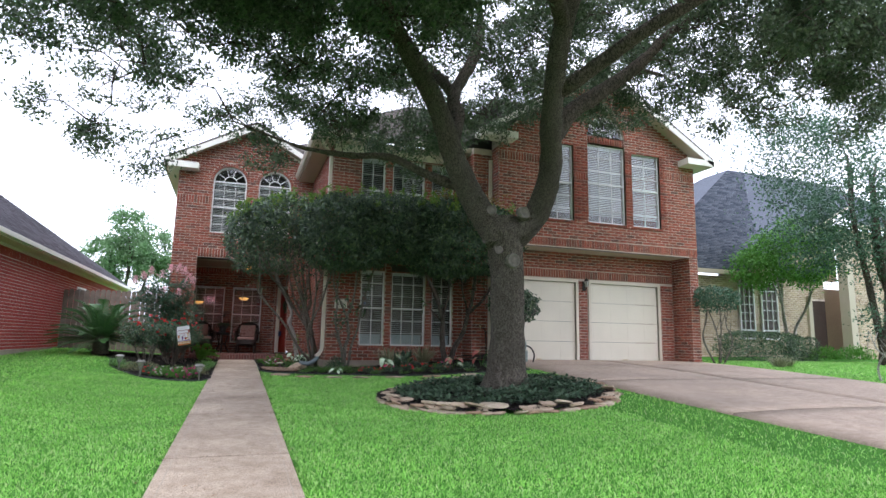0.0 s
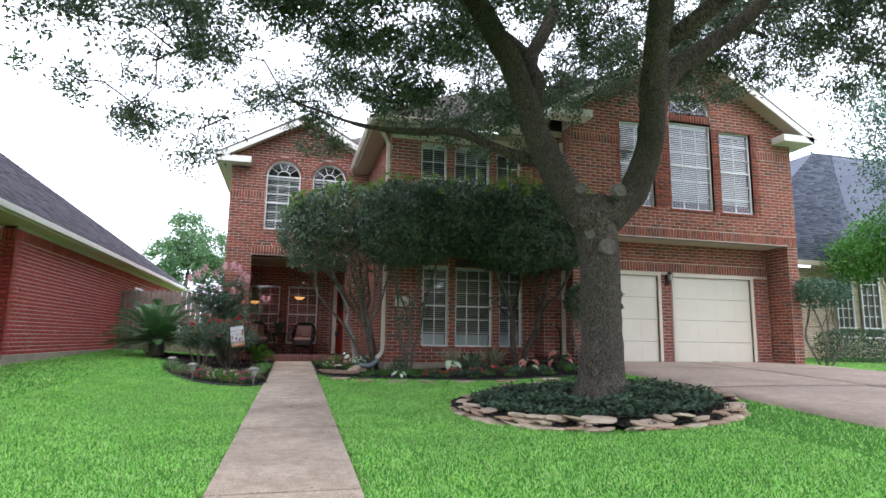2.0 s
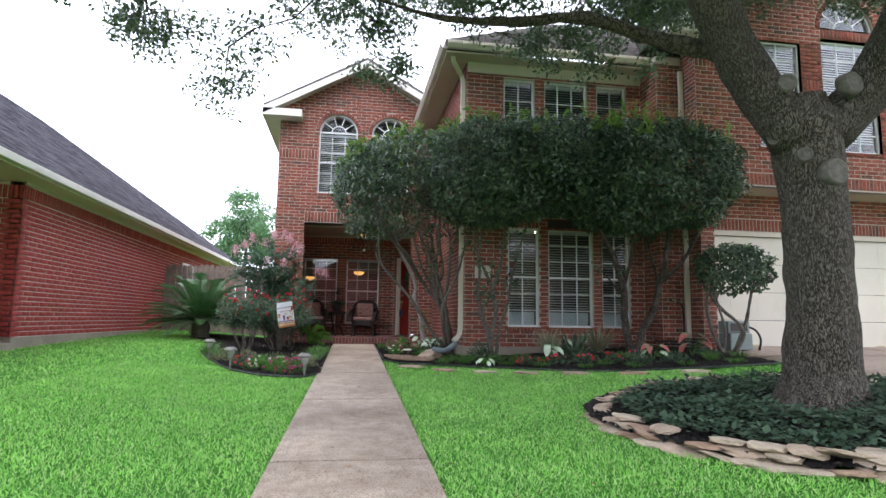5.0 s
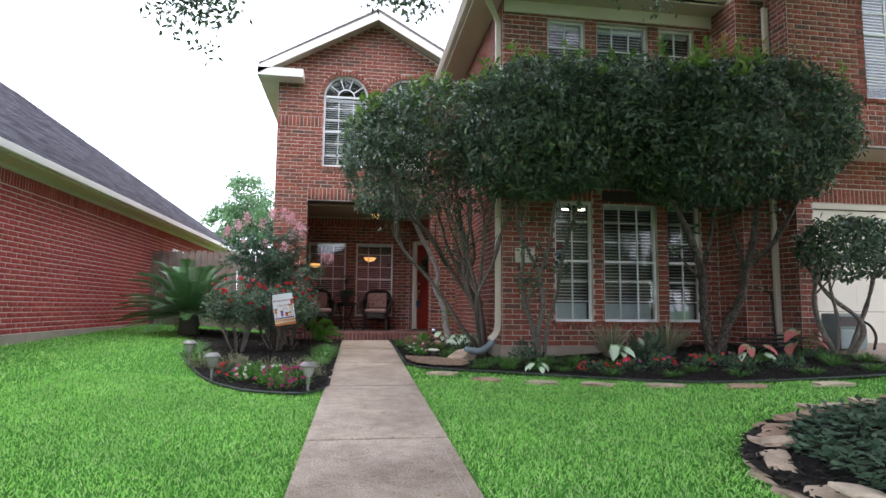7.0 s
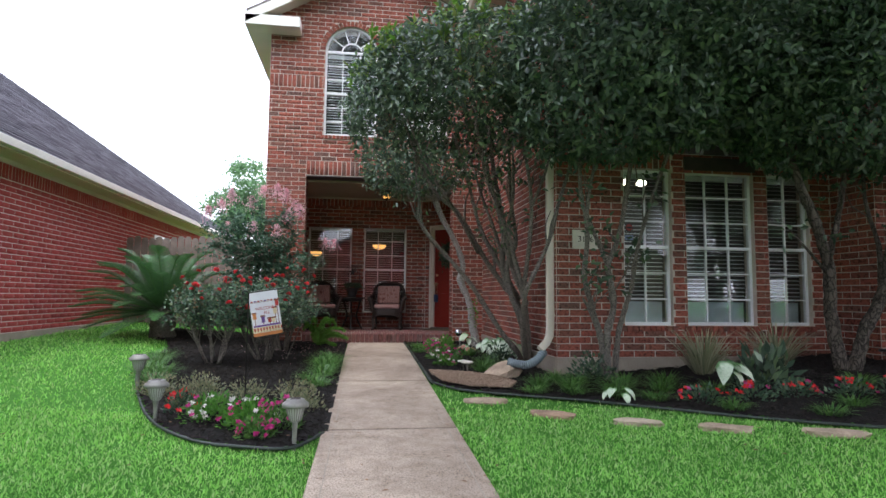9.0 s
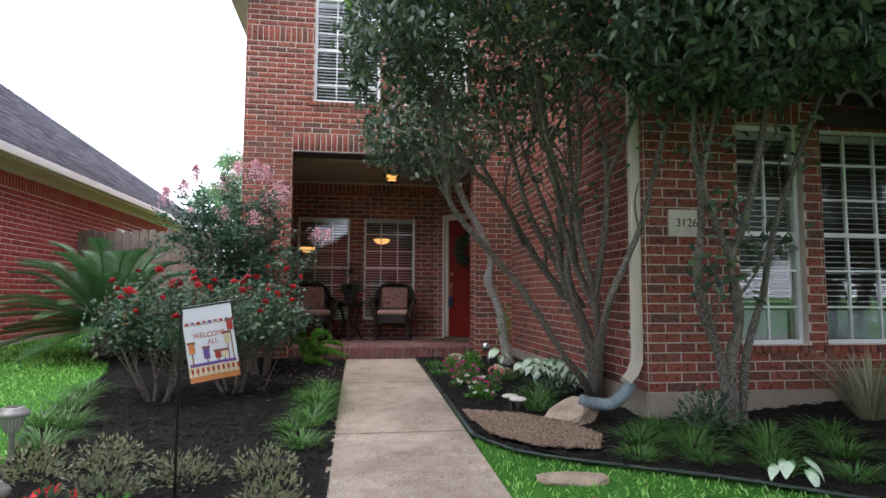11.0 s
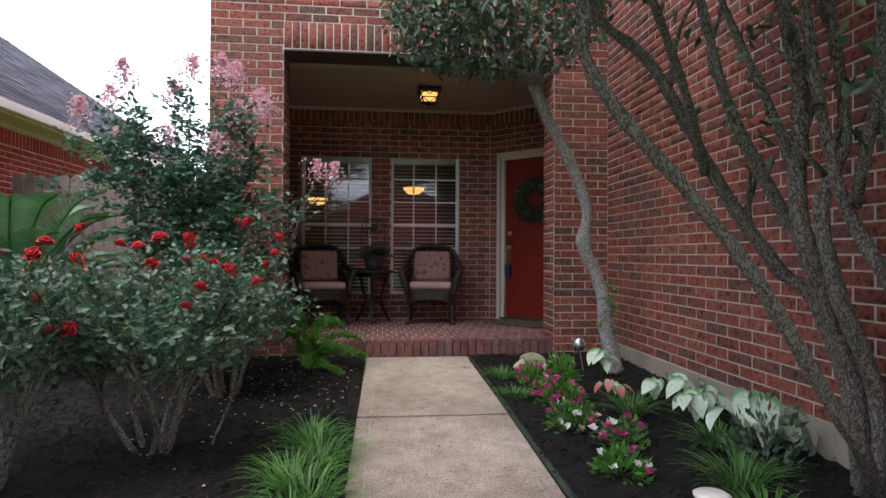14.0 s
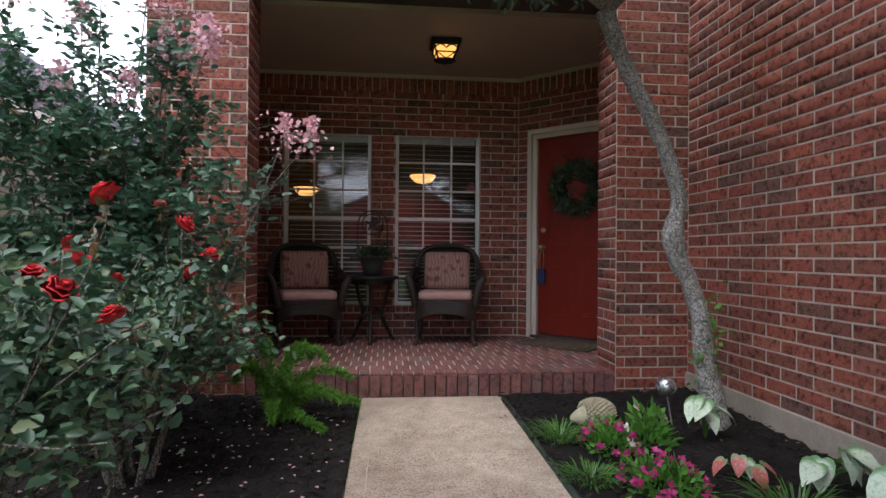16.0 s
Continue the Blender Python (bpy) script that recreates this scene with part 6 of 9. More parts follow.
for a, b in ((w0 + 0.12, mid - 0.05), (mid + 0.05, w1 - 0.12)):
    for c, d in ((0.4, 0.95), (1.08, 1.7), (1.82, 2.08)):
        for q in ((a, b, c, c + 0.02), (a, b, d - 0.02, d), (a, a + 0.02, c + 0.02, d - 0.02), (b - 0.02, b, c + 0.02, d - 0.02)):
            box(leaf, q[0], q[1], 0.052, 0.06, q[2], q[3])
        box(leaf, a + 0.05, b - 0.05, 0.054, 0.06, c + 0.05, d - 0.05, bevel=0.004)
leaf.transform(M_DOOR)
part("door_leaf", leaf, door_m, front_door, "red painted door leaf")
bm = lathe(bmesh.new(), [(0.03, 0), (0.03, 0.008), (0.012, 0.012), (0.012, 0.04), (0.028, 0.05), (0.028, 0.07), (0.01, 0.078)], seg=14)
bm.transform(M_DOOR @ pose(w0 + 0.06, 0.06, 1.1, 90))
part("door_knob", bm, chrome_m, front_door, "brass door knob", True)
bm = lathe(bmesh.new(), [(0.03, 0), (0.03, 0.01), (0.02, 0.02)], seg=14)
bm.transform(M_DOOR @ pose(w0 + 0.06, 0.06, 1.28, 90))
part("deadbolt", bm, chrome_m, front_door, "brass deadbolt", True)
bm = boxed(DU0 + 0.045, DU1 - 0.045, -0.03, 0.13, 0.172, 0.2, bevel=0.005)
bm.transform(M_DOOR)
part("threshold", bm, steel_m, front_door)
lock = thing("lockbox", tuple(M_DOOR @ Vector((w0 + 0.06, 0.03, 0.82))), "navy key lockbox hanging from the door knob", "lockbox", -45)
part("body", boxed(-0.04, 0.04, -0.025, 0.02, -0.1, 0.06, bevel=0.008), navy_m, lock)
part("shackle", tube(bmesh.new(), curve_points([(-0.022, 0, 0.055), (-0.022, 0, 0.2), (0, 0, 0.26), (0.022, 0, 0.2), (0.022, 0, 0.055)], 5), 0.005, 8), chrome_m, lock, "", True)
# wreath
rng = np.random.default_rng(61)
wr = thing("wreath", tuple(M_DOOR @ Vector((mid + 0.02, 0.03, 1.68))), "dark leafy wreath hung on the red door", "wreath", -45)
part("ring", tube(bmesh.new(), [(0.2 * math.cos(a), 0, 0.2 * math.sin(a)) for a in np.linspace(0, 2 * math.pi, 33)], 0.02, 8), brown_bark_m, wr, "", True)
a = rng.uniform(0, 2 * math.pi, 900)
rr = 0.2 + rng.normal(0, 0.045, 900)
at = np.stack([rr * np.cos(a), rng.normal(-0.02, 0.025, 900), rr * np.sin(a)], 1)
v, f = leaf_quads(at, unit(rng, 900) + np.stack([np.cos(a + 1.2), np.full(900, -0.3), np.sin(a + 1.2)], 1), 0.07, 0.03, rng)
tagged(fast("leaves", v, f, ivy_m, wr), kind="stuff")
at = np.stack([rr[:60] * np.cos(a[:60]), np.full(60, -0.06), rr[:60] * np.sin(a[:60])], 1)
v, f = leaf_quads(at, unit(rng, 60), 0.04, 0.03, rng)
tagged(fast("dried_bloom_mass", v, f, flax_m, wr), kind="stuff")
# door mat
dm = thing("door_mat", (1.32, 1.35, 0.175), "brown patterned coir door mat before the door", "mat", -45)
part("mat_base", boxed(-0.38, 0.38, -0.23, 0.23, 0, 0.008, bevel=0.003), mat_m, dm)
for i in range(7):
    part("ridge", tube(bmesh.new(), curve_points([(-0.33, -0.18 + 0.06 * i, 0.01), (-0.1, -0.2 + 0.06 * i + 0.03 * (i % 2), 0.012), (0.12, -0.16 + 0.06 * i - 0.03 * (i % 2), 0.012), (0.33, -0.18 + 0.06 * i, 0.01)], 5), 0.008, 6), mat_m, dm, "", True)


# ---- porch furniture ----
def wicker_chair(at, turn, label):
    c = thing("wicker_chair", at, label, "chair", turn, "porch chairs")
    # seat apron, woven as stacked strands
    ap = bmesh.new()
    for i in range(9):
        z = 0.24 + i * 0.02
        dip = 0.05 * (1 - i / 9)
        tube(ap, [(-0.27, -0.26, z - 0.0), (-0.14, -0.275, z + dip), (0, -0.28, z + dip * 1.3), (0.14, -0.275, z + dip), (0.27, -0.26, z), (0.28, 0.0, z), (0.25, 0.25, z), (0, 0.27, z), (-0.25, 0.25, z), (-0.28, 0.0, z), (-0.27, -0.26, z)], 0.012, 5)
    tagged(part("apron", ap, wicker_m, c, "woven apron", True), kind="stuff")
    part("seat", boxed(-0.265, 0.265, -0.26, 0.25, 0.385, 0.415, bevel=0.01), wicker_m, c)
    # rounded back of upright and cross strands
    bk = bmesh.new()
    rim = [(-0.31, 0.12, 0.42), (-0.31, 0.2, 0.62), (-0.3, 0.27, 0.8), (-0.2, 0.31, 0.91), (0, 0.325, 0.94), (0.2, 0.31, 0.91), (0.3, 0.27, 0.8), (0.31, 0.2, 0.62), (0.31, 0.12, 0.42)]
    rp = curve_points(rim, 5)
    n = len(rp)
    for i in range(n // 2):
        a, b = rp[i], rp[n - 1 - i]
        bow = 0.03 * (1 - i / (n / 2))
        tube(bk, [a, (a + b) / 2 + Vector((0, 0.05 + bow, 0)), b], 0.011, 5)
    part("backrest", bk, wicker_m, c, "woven rounded backrest", True)
    part("back_rim", tube(bmesh.new(), rp, 0.026, 8), wicker_m, c, "", True)
    for s in (-1, 1):
        arm = curve_points([(s * 0.31, 0.2, 0.7), (s * 0.35, 0.05, 0.64), (s * 0.36, -0.15, 0.62), (s * 0.34, -0.27, 0.6), (s * 0.3, -0.28, 0.5), (s * 0.28, -0.26, 0.36)], 5)
        part("armrest", tube(bmesh.new(), arm, 0.033, 8), wicker_m, c, "rolled wicker arm", True)
        sd = bmesh.new()
        for i in range(8):
            z = 0.4 + i * 0.028
            tube(sd, [(s * 0.29, 0.2, z), (s * 0.33, 0.0, z), (s * 0.3, -0.26, z - 0.01)], 0.013, 5)
        tagged(part("side_panel", sd, wicker_m, c, "", True), kind="stuff")
    for sx, sy in ((-1, -1), (1, -1), (-1, 1), (1, 1)):
        leg = curve_points([(sx * 0.25, sy * 0.23, 0.3), (sx * 0.265, sy * 0.245, 0.18), (sx * 0.255, sy * 0.24, 0.07), (sx * 0.285, sy * 0.265, 0.0)], 4)
        part("leg", tube(bmesh.new(), leg, [0.03, 0.028, 0.026, 0.024, 0.023, 0.022, 0.021, 0.02, 0.02, 0.02, 0.02, 0.022, 0.024], 8), wicker_m, c, "", True)
    seat = boxed(-0.25, 0.25, -0.27, 0.2, 0.415, 0.5, bevel=0.035)
    part("seat_cushion", seat, seat_cloth_m, c, "faded rose seat cushion", True)
    back = boxed(-0.23, 0.23, -0.055, 0.05, 0.0, 0.38, bevel=0.045)
    for vtx in back.verts:
        if abs(vtx.co.y) > 0.03:
            vtx.co.y *= 1 + 0.4 * math.cos(vtx.co.x * 6) * math.cos((vtx.co.z - 0.19) * 7)
    back.transform(pose(0, 0.16, 0.5, -14))
    part("back_cushion", back, floral_m, c, "rose floral back cushion", True)
    return c


wicker_chair((-1.07, 1.58, 0.172), 14, "dark wicker armchair with floral cushions on the porch, turned inwards")
wicker_chair((0.26, 1.62, 0.172), -8, "dark wicker armchair with floral cushions beside the door")
tb = thing("side_table", (-0.46, 1.68, 0.172), "small dark round iron table between the chairs", "table")
part("tabletop", lathe(bmesh.new(), [(0.24, 0.6), (0.26, 0.605), (0.265, 0.62), (0.255, 0.632), (0.1, 0.634)], seg=28), iron_m, tb, "", True)
part("apron_ring", lathe(bmesh.new(), [(0.2, 0.55), (0.205, 0.55), (0.205, 0.6), (0.2, 0.6)], seg=24), iron_m, tb)
for k in range(3):
    a = 2 * math.pi * k / 3 + math.pi / 2 + 1.0
    pts = curve_points([(0.2 * math.cos(a), 0.2 * math.sin(a), 0.59), (0.15 * math.cos(a), 0.15 * math.sin(a), 0.42), (0.11 * math.cos(a), 0.11 * math.sin(a), 0.25), (0.2 * math.cos(a), 0.2 * math.sin(a), 0.06), (0.24 * math.cos(a), 0.24 * math.sin(a), 0.0)], 5)
    part("leg", tube(bmesh.new(), pts, 0.018, 8), iron_m, tb, "", True)
part("low_shelf", lathe(bmesh.new(), [(0.12, 0.24), (0.125, 0.245), (0.12, 0.26)], seg=20), iron_m, tb)
pot = thing("potted_plant", (-0.46, 1.66, 0.806), "trailing green plant in a dark pot on the table", "plant")
part("pot", lathe(bmesh.new(), [(0.08, 0), (0.1, 0.08), (0.125, 0.17), (0.135, 0.17), (0.135, 0.19), (0.12, 0.19), (0.115, 0.17), (0.02, 0.165)], seg=22), pot_m, pot, "", True)
a = rng.uniform(0, 2 * math.pi, 420)
r = np.abs(rng.normal(0.09, 0.06, 420))
at = np.stack([r * np.cos(a), r * np.sin(a), 0.2 + 0.07 * rng.uniform(0, 1, 420) - np.maximum(0, r - 0.13) * 0.6], 1)
v, f = leaf_quads(at, np.stack([np.cos(a), np.sin(a), rng.normal(0.2, 0.5, 420)], 1), 0.05, 0.028, rng)
tagged(fast("foliage", v, f, ivy_m, pot), kind="stuff")
tr = bmesh.new()
tube(tr, curve_points([(-0.14, 0, 0.15), (-0.14, 0, 0.5), (-0.09, 0, 0.6), (0, 0, 0.63), (0.09, 0, 0.6), (0.14, 0, 0.5), (0.14, 0, 0.15)], 5), 0.006, 6)
part("trellis", tr, iron_m, pot, "arched iron plant trellis", True)
star = bmesh.new()
prism(star, [((0.085 if k % 2 == 0 else 0.034) * math.sin(math.pi * k / 5), 0.5 + (0.085 if k % 2 == 0 else 0.034) * math.cos(math.pi * k / 5)) for k in range(10)], -0.008, 0.008)
part("star", star, iron_m, pot, "rusty metal star")
part("star_ring", tube(bmesh.new(), [(0.1 * math.cos(a), 0, 0.5 + 0.1 * math.sin(a)) for a in np.linspace(0, 2 * math.pi, 25)], 0.005, 6), iron_m, pot, "", True)


# ---- lamps ----
pl = thing("porch_lantern", (0.17, 1.02, 2.88), "square bronze flush lantern with lit amber glass", "lamp")
part("ceiling_plate", boxed(-0.13, 0.13, -0.13, 0.13, -0.045, -0.002, bevel=0.01), iron_m, pl)
bm = lathe(bmesh.new(), [(0.13, -0.05), (0.13, -0.08), (0.085, -0.16), (0.02, -0.165)], seg=4)
bm.transform(Matrix.Rotation(math.pi / 4, 4, "Z"))
part("glass_shade", bm, amber_m, pl, "lit amber glass")
for k in range(4):
    a = math.pi / 2 * k + math.pi / 4
    part("cage_bar", tube(bmesh.new(), [(0.138 * math.cos(a) * 1.0, 0.138 * math.sin(a), -0.045), (0.138 * math.cos(a), 0.138 * math.sin(a), -0.08), (0.09 * math.cos(a), 0.09 * math.sin(a), -0.168)], 0.008, 6), iron_m, pl)
for k in range(4):
    a = math.pi / 2 * k
    rail, vee, crest = bmesh.new(), bmesh.new(), bmesh.new()
    tube(rail, [(-0.083, -0.084, -0.112), (0.083, -0.084, -0.112)], 0.006, 6)
    tube(vee, [(-0.078, -0.082, -0.114), (0, -0.067, -0.164), (0.078, -0.082, -0.114)], 0.005, 6)
    tube(crest, [(-0.098, -0.102, -0.085)] + [(0.098 * (u - 1), -0.102, -0.085 + 0.03 * abs(math.sin(math.pi * u))) for u in np.linspace(0, 2, 13)] + [(0.098, -0.102, -0.05), (-0.098, -0.102, -0.05)], 0.007, 6)
    for nm, bm in (("rail", rail), ("vee_bar", vee), ("scalloped_crest", crest)):
        bm.transform(Matrix.Rotation(a, 4, "Z"))
        part(nm, bm, iron_m, pl, "", True)
part("finial", lathe(bmesh.new(), [(0.01, -0.2), (0.018, -0.19), (0.03, -0.168), (0.1, -0.166)], seg=12), iron_m, pl, "", True)
for x, y, z, r in ((0.12, 3.2, 1.98, 0.16), (-1.3, 3.2, 1.8, 0.15)):
    p = thing("pendant_lamp", (x, y, z), "lit alabaster bowl pendant seen through the window", "lamp")
    part("bowl", lathe(bmesh.new(), [(0.02, -0.08), (r * 0.6, -0.065), (r * 0.95, -0.01), (r, 0.02), (r * 0.9, 0.02), (r * 0.3, -0.03)], seg=20), pendant_m, p, "", True)
    part("rod", tube(bmesh.new(), [(0, 0, -0.03), (0, 0, 2.962 - z)], 0.008, 6), iron_m, p)
for x, y in ((3.59, -2.0), (3.9, -2.0)):
    p = thing("ceiling_spot", (x, y, 2.6), "lit round ceiling lamp in the living room", "lamp")
    part("globe", lathe(bmesh.new(), [(0.02, -0.06), (0.06, -0.05), (0.08, -0.01), (0.07, 0.02), (0.02, 0.03)], seg=16), bulb_m, p, "", True)
    part("stem", tube(bmesh.new(), [(0, 0, 0.02), (0, 0, 0.36)], 0.01, 6), iron_m, p)
gl = thing("wall_lantern", (8.74, -4.31, 2.24), "black coach lantern on the brick between the garage doors", "lamp")
part("back_plate", boxed(-0.05, 0.05, -0.02, 0.0, -0.16, 0.1, bevel=0.006), iron_m, gl)
part("arm", tube(bmesh.new(), curve_points([(0, -0.01, -0.05), (0, -0.07, -0.13), (0, -0.13, -0.1), (0, -0.13, -0.06)], 4), 0.01, 6), iron_m, gl, "", True)
part("glass", lathe(bmesh.new(), [(0.045, -0.05), (0.075, 0.09), (0.07, 0.09)], (0, -0.13, 0), 6), frost_m, gl, "clear glass sides")
part("bulb", lathe(bmesh.new(), [(0.01, -0.03), (0.022, 0.0), (0.02, 0.04), (0.006, 0.06)], (0, -0.13, 0), 10), bulb_m, gl, "lit bulb", True)
part("roof", lathe(bmesh.new(), [(0.09, 0.09), (0.06, 0.12), (0.03, 0.16), (0.012, 0.17), (0.015, 0.19), (0.005, 0.2)], (0, -0.13, 0), 6), iron_m, gl)
for k in range(6):
    a = 2 * math.pi * k / 6
    part("cage_bar", tube(bmesh.new(), [(0.047 * math.cos(a), -0.13 + 0.047 * math.sin(a), -0.05), (0.078 * math.cos(a), -0.13 + 0.078 * math.sin(a), 0.09)], 0.005, 5), iron_m, gl)


def path_light(x, y):
    p = thing("path_light", (x, y, float(ground_z(x, y))), "pewter grey solar path light standing in the bed edge", "garden light", 0, "solar path lights")
    part("stake", lathe(bmesh.new(), [(0.012, -0.05), (0.014, 0.1), (0.018, 0.17), (0.024, 0.18)], seg=12), pewter_m, p, "", True)
    part("lens", lathe(bmesh.new(), [(0.028, 0.175), (0.04, 0.2), (0.058, 0.265), (0.06, 0.27), (0.02, 0.272)], seg=20), frost_m, p, "ribbed clear lens", True)
    ribs = bmesh.new()
    for k in range(20):
        a = 2 * math.pi * k / 20
        tube(ribs, [(0.029 * math.cos(a), 0.029 * math.sin(a), 0.178), (0.041 * math.cos(a), 0.041 * math.sin(a), 0.2), (0.059 * math.cos(a), 0.059 * math.sin(a), 0.265)], 0.003, 4)
    part("ribs", ribs, pewter_m, p)
    part("cap", lathe(bmesh.new(), [(0.06, 0.265), (0.082, 0.268), (0.085, 0.285), (0.078, 0.295), (0.06, 0.305), (0.058, 0.315), (0.045, 0.318), (0.01, 0.319)], seg=24), pewter_m, p, "domed grey cap", True)
    part("solar_cell", boxed(-0.03, 0.03, -0.03, 0.03, 0.318, 0.322), steel_m, p, "dark solar cell")


for x, y in ((-0.69, -6.45), (-1.72, -5.83), (-2.27, -4.6)):
    path_light(x, y)

# ---- stickers on the panes ----
sticker_red_m = plain("faded_red_sticker", (0.3, 0.05, 0.05), 0.6)
sticker_dark_m = plain("dark_sticker", (0.03, 0.03, 0.035), 0.6)
sticker_blue_m = plain("faded_blue_sticker", (0.2, 0.26, 0.4), 0.6)
for x, y, z in ((0.56, 2.098, 1.72), (2.79, -3.882, 1.66)):
    st = thing("window_sticker", (x, y, z), "small red and black octagonal alarm sticker on the pane", "sticker")
    for nm, r, d, mat_ in (("backing", 0.05, 0.002, sticker_dark_m), ("shield", 0.042, 0.0035, sticker_red_m)):
        part(nm, prism(bmesh.new(), [(r * math.cos(math.pi / 8 + math.pi * k / 4), r * math.sin(math.pi / 8 + math.pi * k / 4)) for k in range(8)], -d, 0), mat_, st)
    part("word_bar", boxed(-0.032, 0.032, -0.005, -0.0036, -0.012, 0.008), sticker_dark_m, st)
st = thing("window_sticker", (2.79, -3.882, 1.54), "small pale blue round-cornered sticker on the pane", "sticker")
part("backing", boxed(-0.05, 0.05, -0.002, 0, -0.028, 0.028), sticker_blue_m, st)
part("word_bar", boxed(-0.035, 0.035, -0.0035, -0.0021, -0.008, 0.01), sticker_dark_m, st)

# ---- house number, downspout, drain ----
pq = thing("house_number_plaque", (2.215, -3.97, 1.495), "pale cast stone plaque with the house number", "sign")
part("slab", boxed(-0.15, 0.15, -0.025, 0.0, -0.108, 0.108, bevel=0.006), plaque_m, pq)


def lettering(parent, text, size, m, material, name="lettering", depth=0.002):
    cu = bpy.data.curves.new(name, "FONT")
    cu.body, cu.size, cu.align_x, cu.align_y, cu.extrude = text, size, "CENTER", "CENTER", depth
    tmp = new(name + "_draft", cu)
    me = bpy.data.meshes.new_from_object(tmp.evaluated_get(bpy.context.evaluated_depsgraph_get()))
    bpy.data.objects.remove(tmp)
    bpy.data.curves.remove(cu)
    me.transform(m)
    me.materials.clear()
    me.materials.append(material)
    ob = new(name, me)
    ob.parent = parent
    return ob


lettering(pq, "3126", 0.095, pose(0, -0.027, 0.0, 90), letter_m)


def downspout(name, pts, label, w=0.085, d=0.06):
    ob = thing(name, pts[-1], label, "downspout")
    bm = bmesh.new()
    P = [Vector(p) for p in pts]
    rings = []
    for i, p in enumerate(P):
        dd = (P[min(i + 1, len(P) - 1)] - P[max(i - 1, 0)]).normalized()
        s = Vector((1, 0, 0))
        s = (s - dd * s.dot(dd))
        s.normalize()
        u = dd.cross(s)
        ring = []
        for k, (a, b) in enumerate(((-1, -0.8), (-0.8, -1), (0.8, -1), (1, -0.8), (1, 0.8), (0.8, 1), (-0.8, 1), (-1, 0.8))):
            ring.append(bm.verts.new(p + s * a * w / 2 + u * b * d / 2))
        rings.append(ring)
    for a, b in zip(rings, rings[1:]):
        for k in range(8):
            bm.faces.new((a[k], a[(k + 1) % 8], b[(k + 1) % 8], b[k]))
    bm.faces.new(rings[0][::-1])
    bm.faces.new(rings[-1])
    bmesh.ops.recalc_face_normals(bm, faces=bm.faces)
    part("pipe", under(ob, bm), trim_m, ob)
    return ob


dsp = downspout("downspout", [(1.56, -4.2, 5.5), (1.6, -4.12, 5.36), (1.78, -3.92, 5.2), (1.832, -3.88, 5.1), (1.832, -3.88, 0.5), (1.82, -3.89, 0.4), (1.77, -3.92, 0.32), (1.69, -3.96, 0.26)], "cream metal downspout at the house corner, dented elbow at its foot")
for z in (4.6, 2.9, 0.62):
    part("strap", under(dsp, boxed(1.785, 1.879, -3.916, -3.844, z, z + 0.03)), trim_m, dsp)
downspout("downspout", [(5.8, -4.64, 5.3), (5.8, -4.64, 0.3), (5.78, -4.7, 0.2)], "cream downspout in the corner beside the garage")
dp = thing("drain_pipe", (1.5, -4.08, 0.1), "grey corrugated drain pipe lying in the mulch", "pipe")
pts = curve_points([(1.74, -3.95, 0.24), (1.64, -3.99, 0.15), (1.54, -4.0, 0.1), (1.44, -3.96, 0.1), (1.34, -3.9, 0.12)], 10)
rad = [0.045 + (0.005 if i % 2 else -0.003) for i in range(len(pts))]
part("hose", under(dp, tube(bmesh.new(), pts, rad, 14)), drain_m, dp)

# ---- garden ornaments ----
def rock(name, at, size, turn, material, label, category="rock", seed=0, tilt=(0, 0), group=""):
    ob = new(name)
    bm = bmesh.new()
    bmesh.ops.create_icosphere(bm, subdivisions=2, radius=1)
    for v in bm.verts:
        n = v.co.normalized()
        k = max(abs(n.x), abs(n.y), abs(n.z))
        v.co = n * (0.8 / k * 0.8 + 0.25) * (1 + 0.2 * noise.noise(n * 1.7 + Vector((seed, 0, 0))) + 0.16 * noise.noise(n * 4 + Vector((0, seed, 0))))
        v.co = Vector((v.co.x * size[0] / 2, v.co.y * size[1] / 2, v.co.z * size[2] / 2))
    bpy.data.objects.remove(ob)
    ob = part(name, bm, material, None, "", False)
    ob.matrix_basis = pose(*at, tilt[0], tilt[1], turn)
    return tagged(ob, label, category, group)


rock("bed_rock", (1.3, -3.85, 0.0), (0.46, 0.34, 0.2), 35, stone_m, "tan splash rock under the drain pipe", seed=3, tilt=(0, -18))


def mushroom(x, y, h):
    m = thing("mushroom_ornament", (x, y, float(ground_z(x, y)) + 0.03), "white glazed ceramic mushroom on a brown stem", "garden ornament", 0, "mushroom ornaments")
    part("stem", lathe(bmesh.new(), [(0.012, -0.04), (0.012, h * 0.55), (0.024, h * 0.62), (0.016, h * 0.72), (0.026, h * 0.82)], seg=14), brown_bark_m, m, "", True)
    part("cap", lathe(bmesh.new(), [(0.02, h * 0.8), (0.068, h * 0.86), (0.07, h * 0.92), (0.055, h * 0.99), (0.02, h * 1.03), (0.004, h * 1.035)], seg=22), white_m, m, "white speckled cap", True)


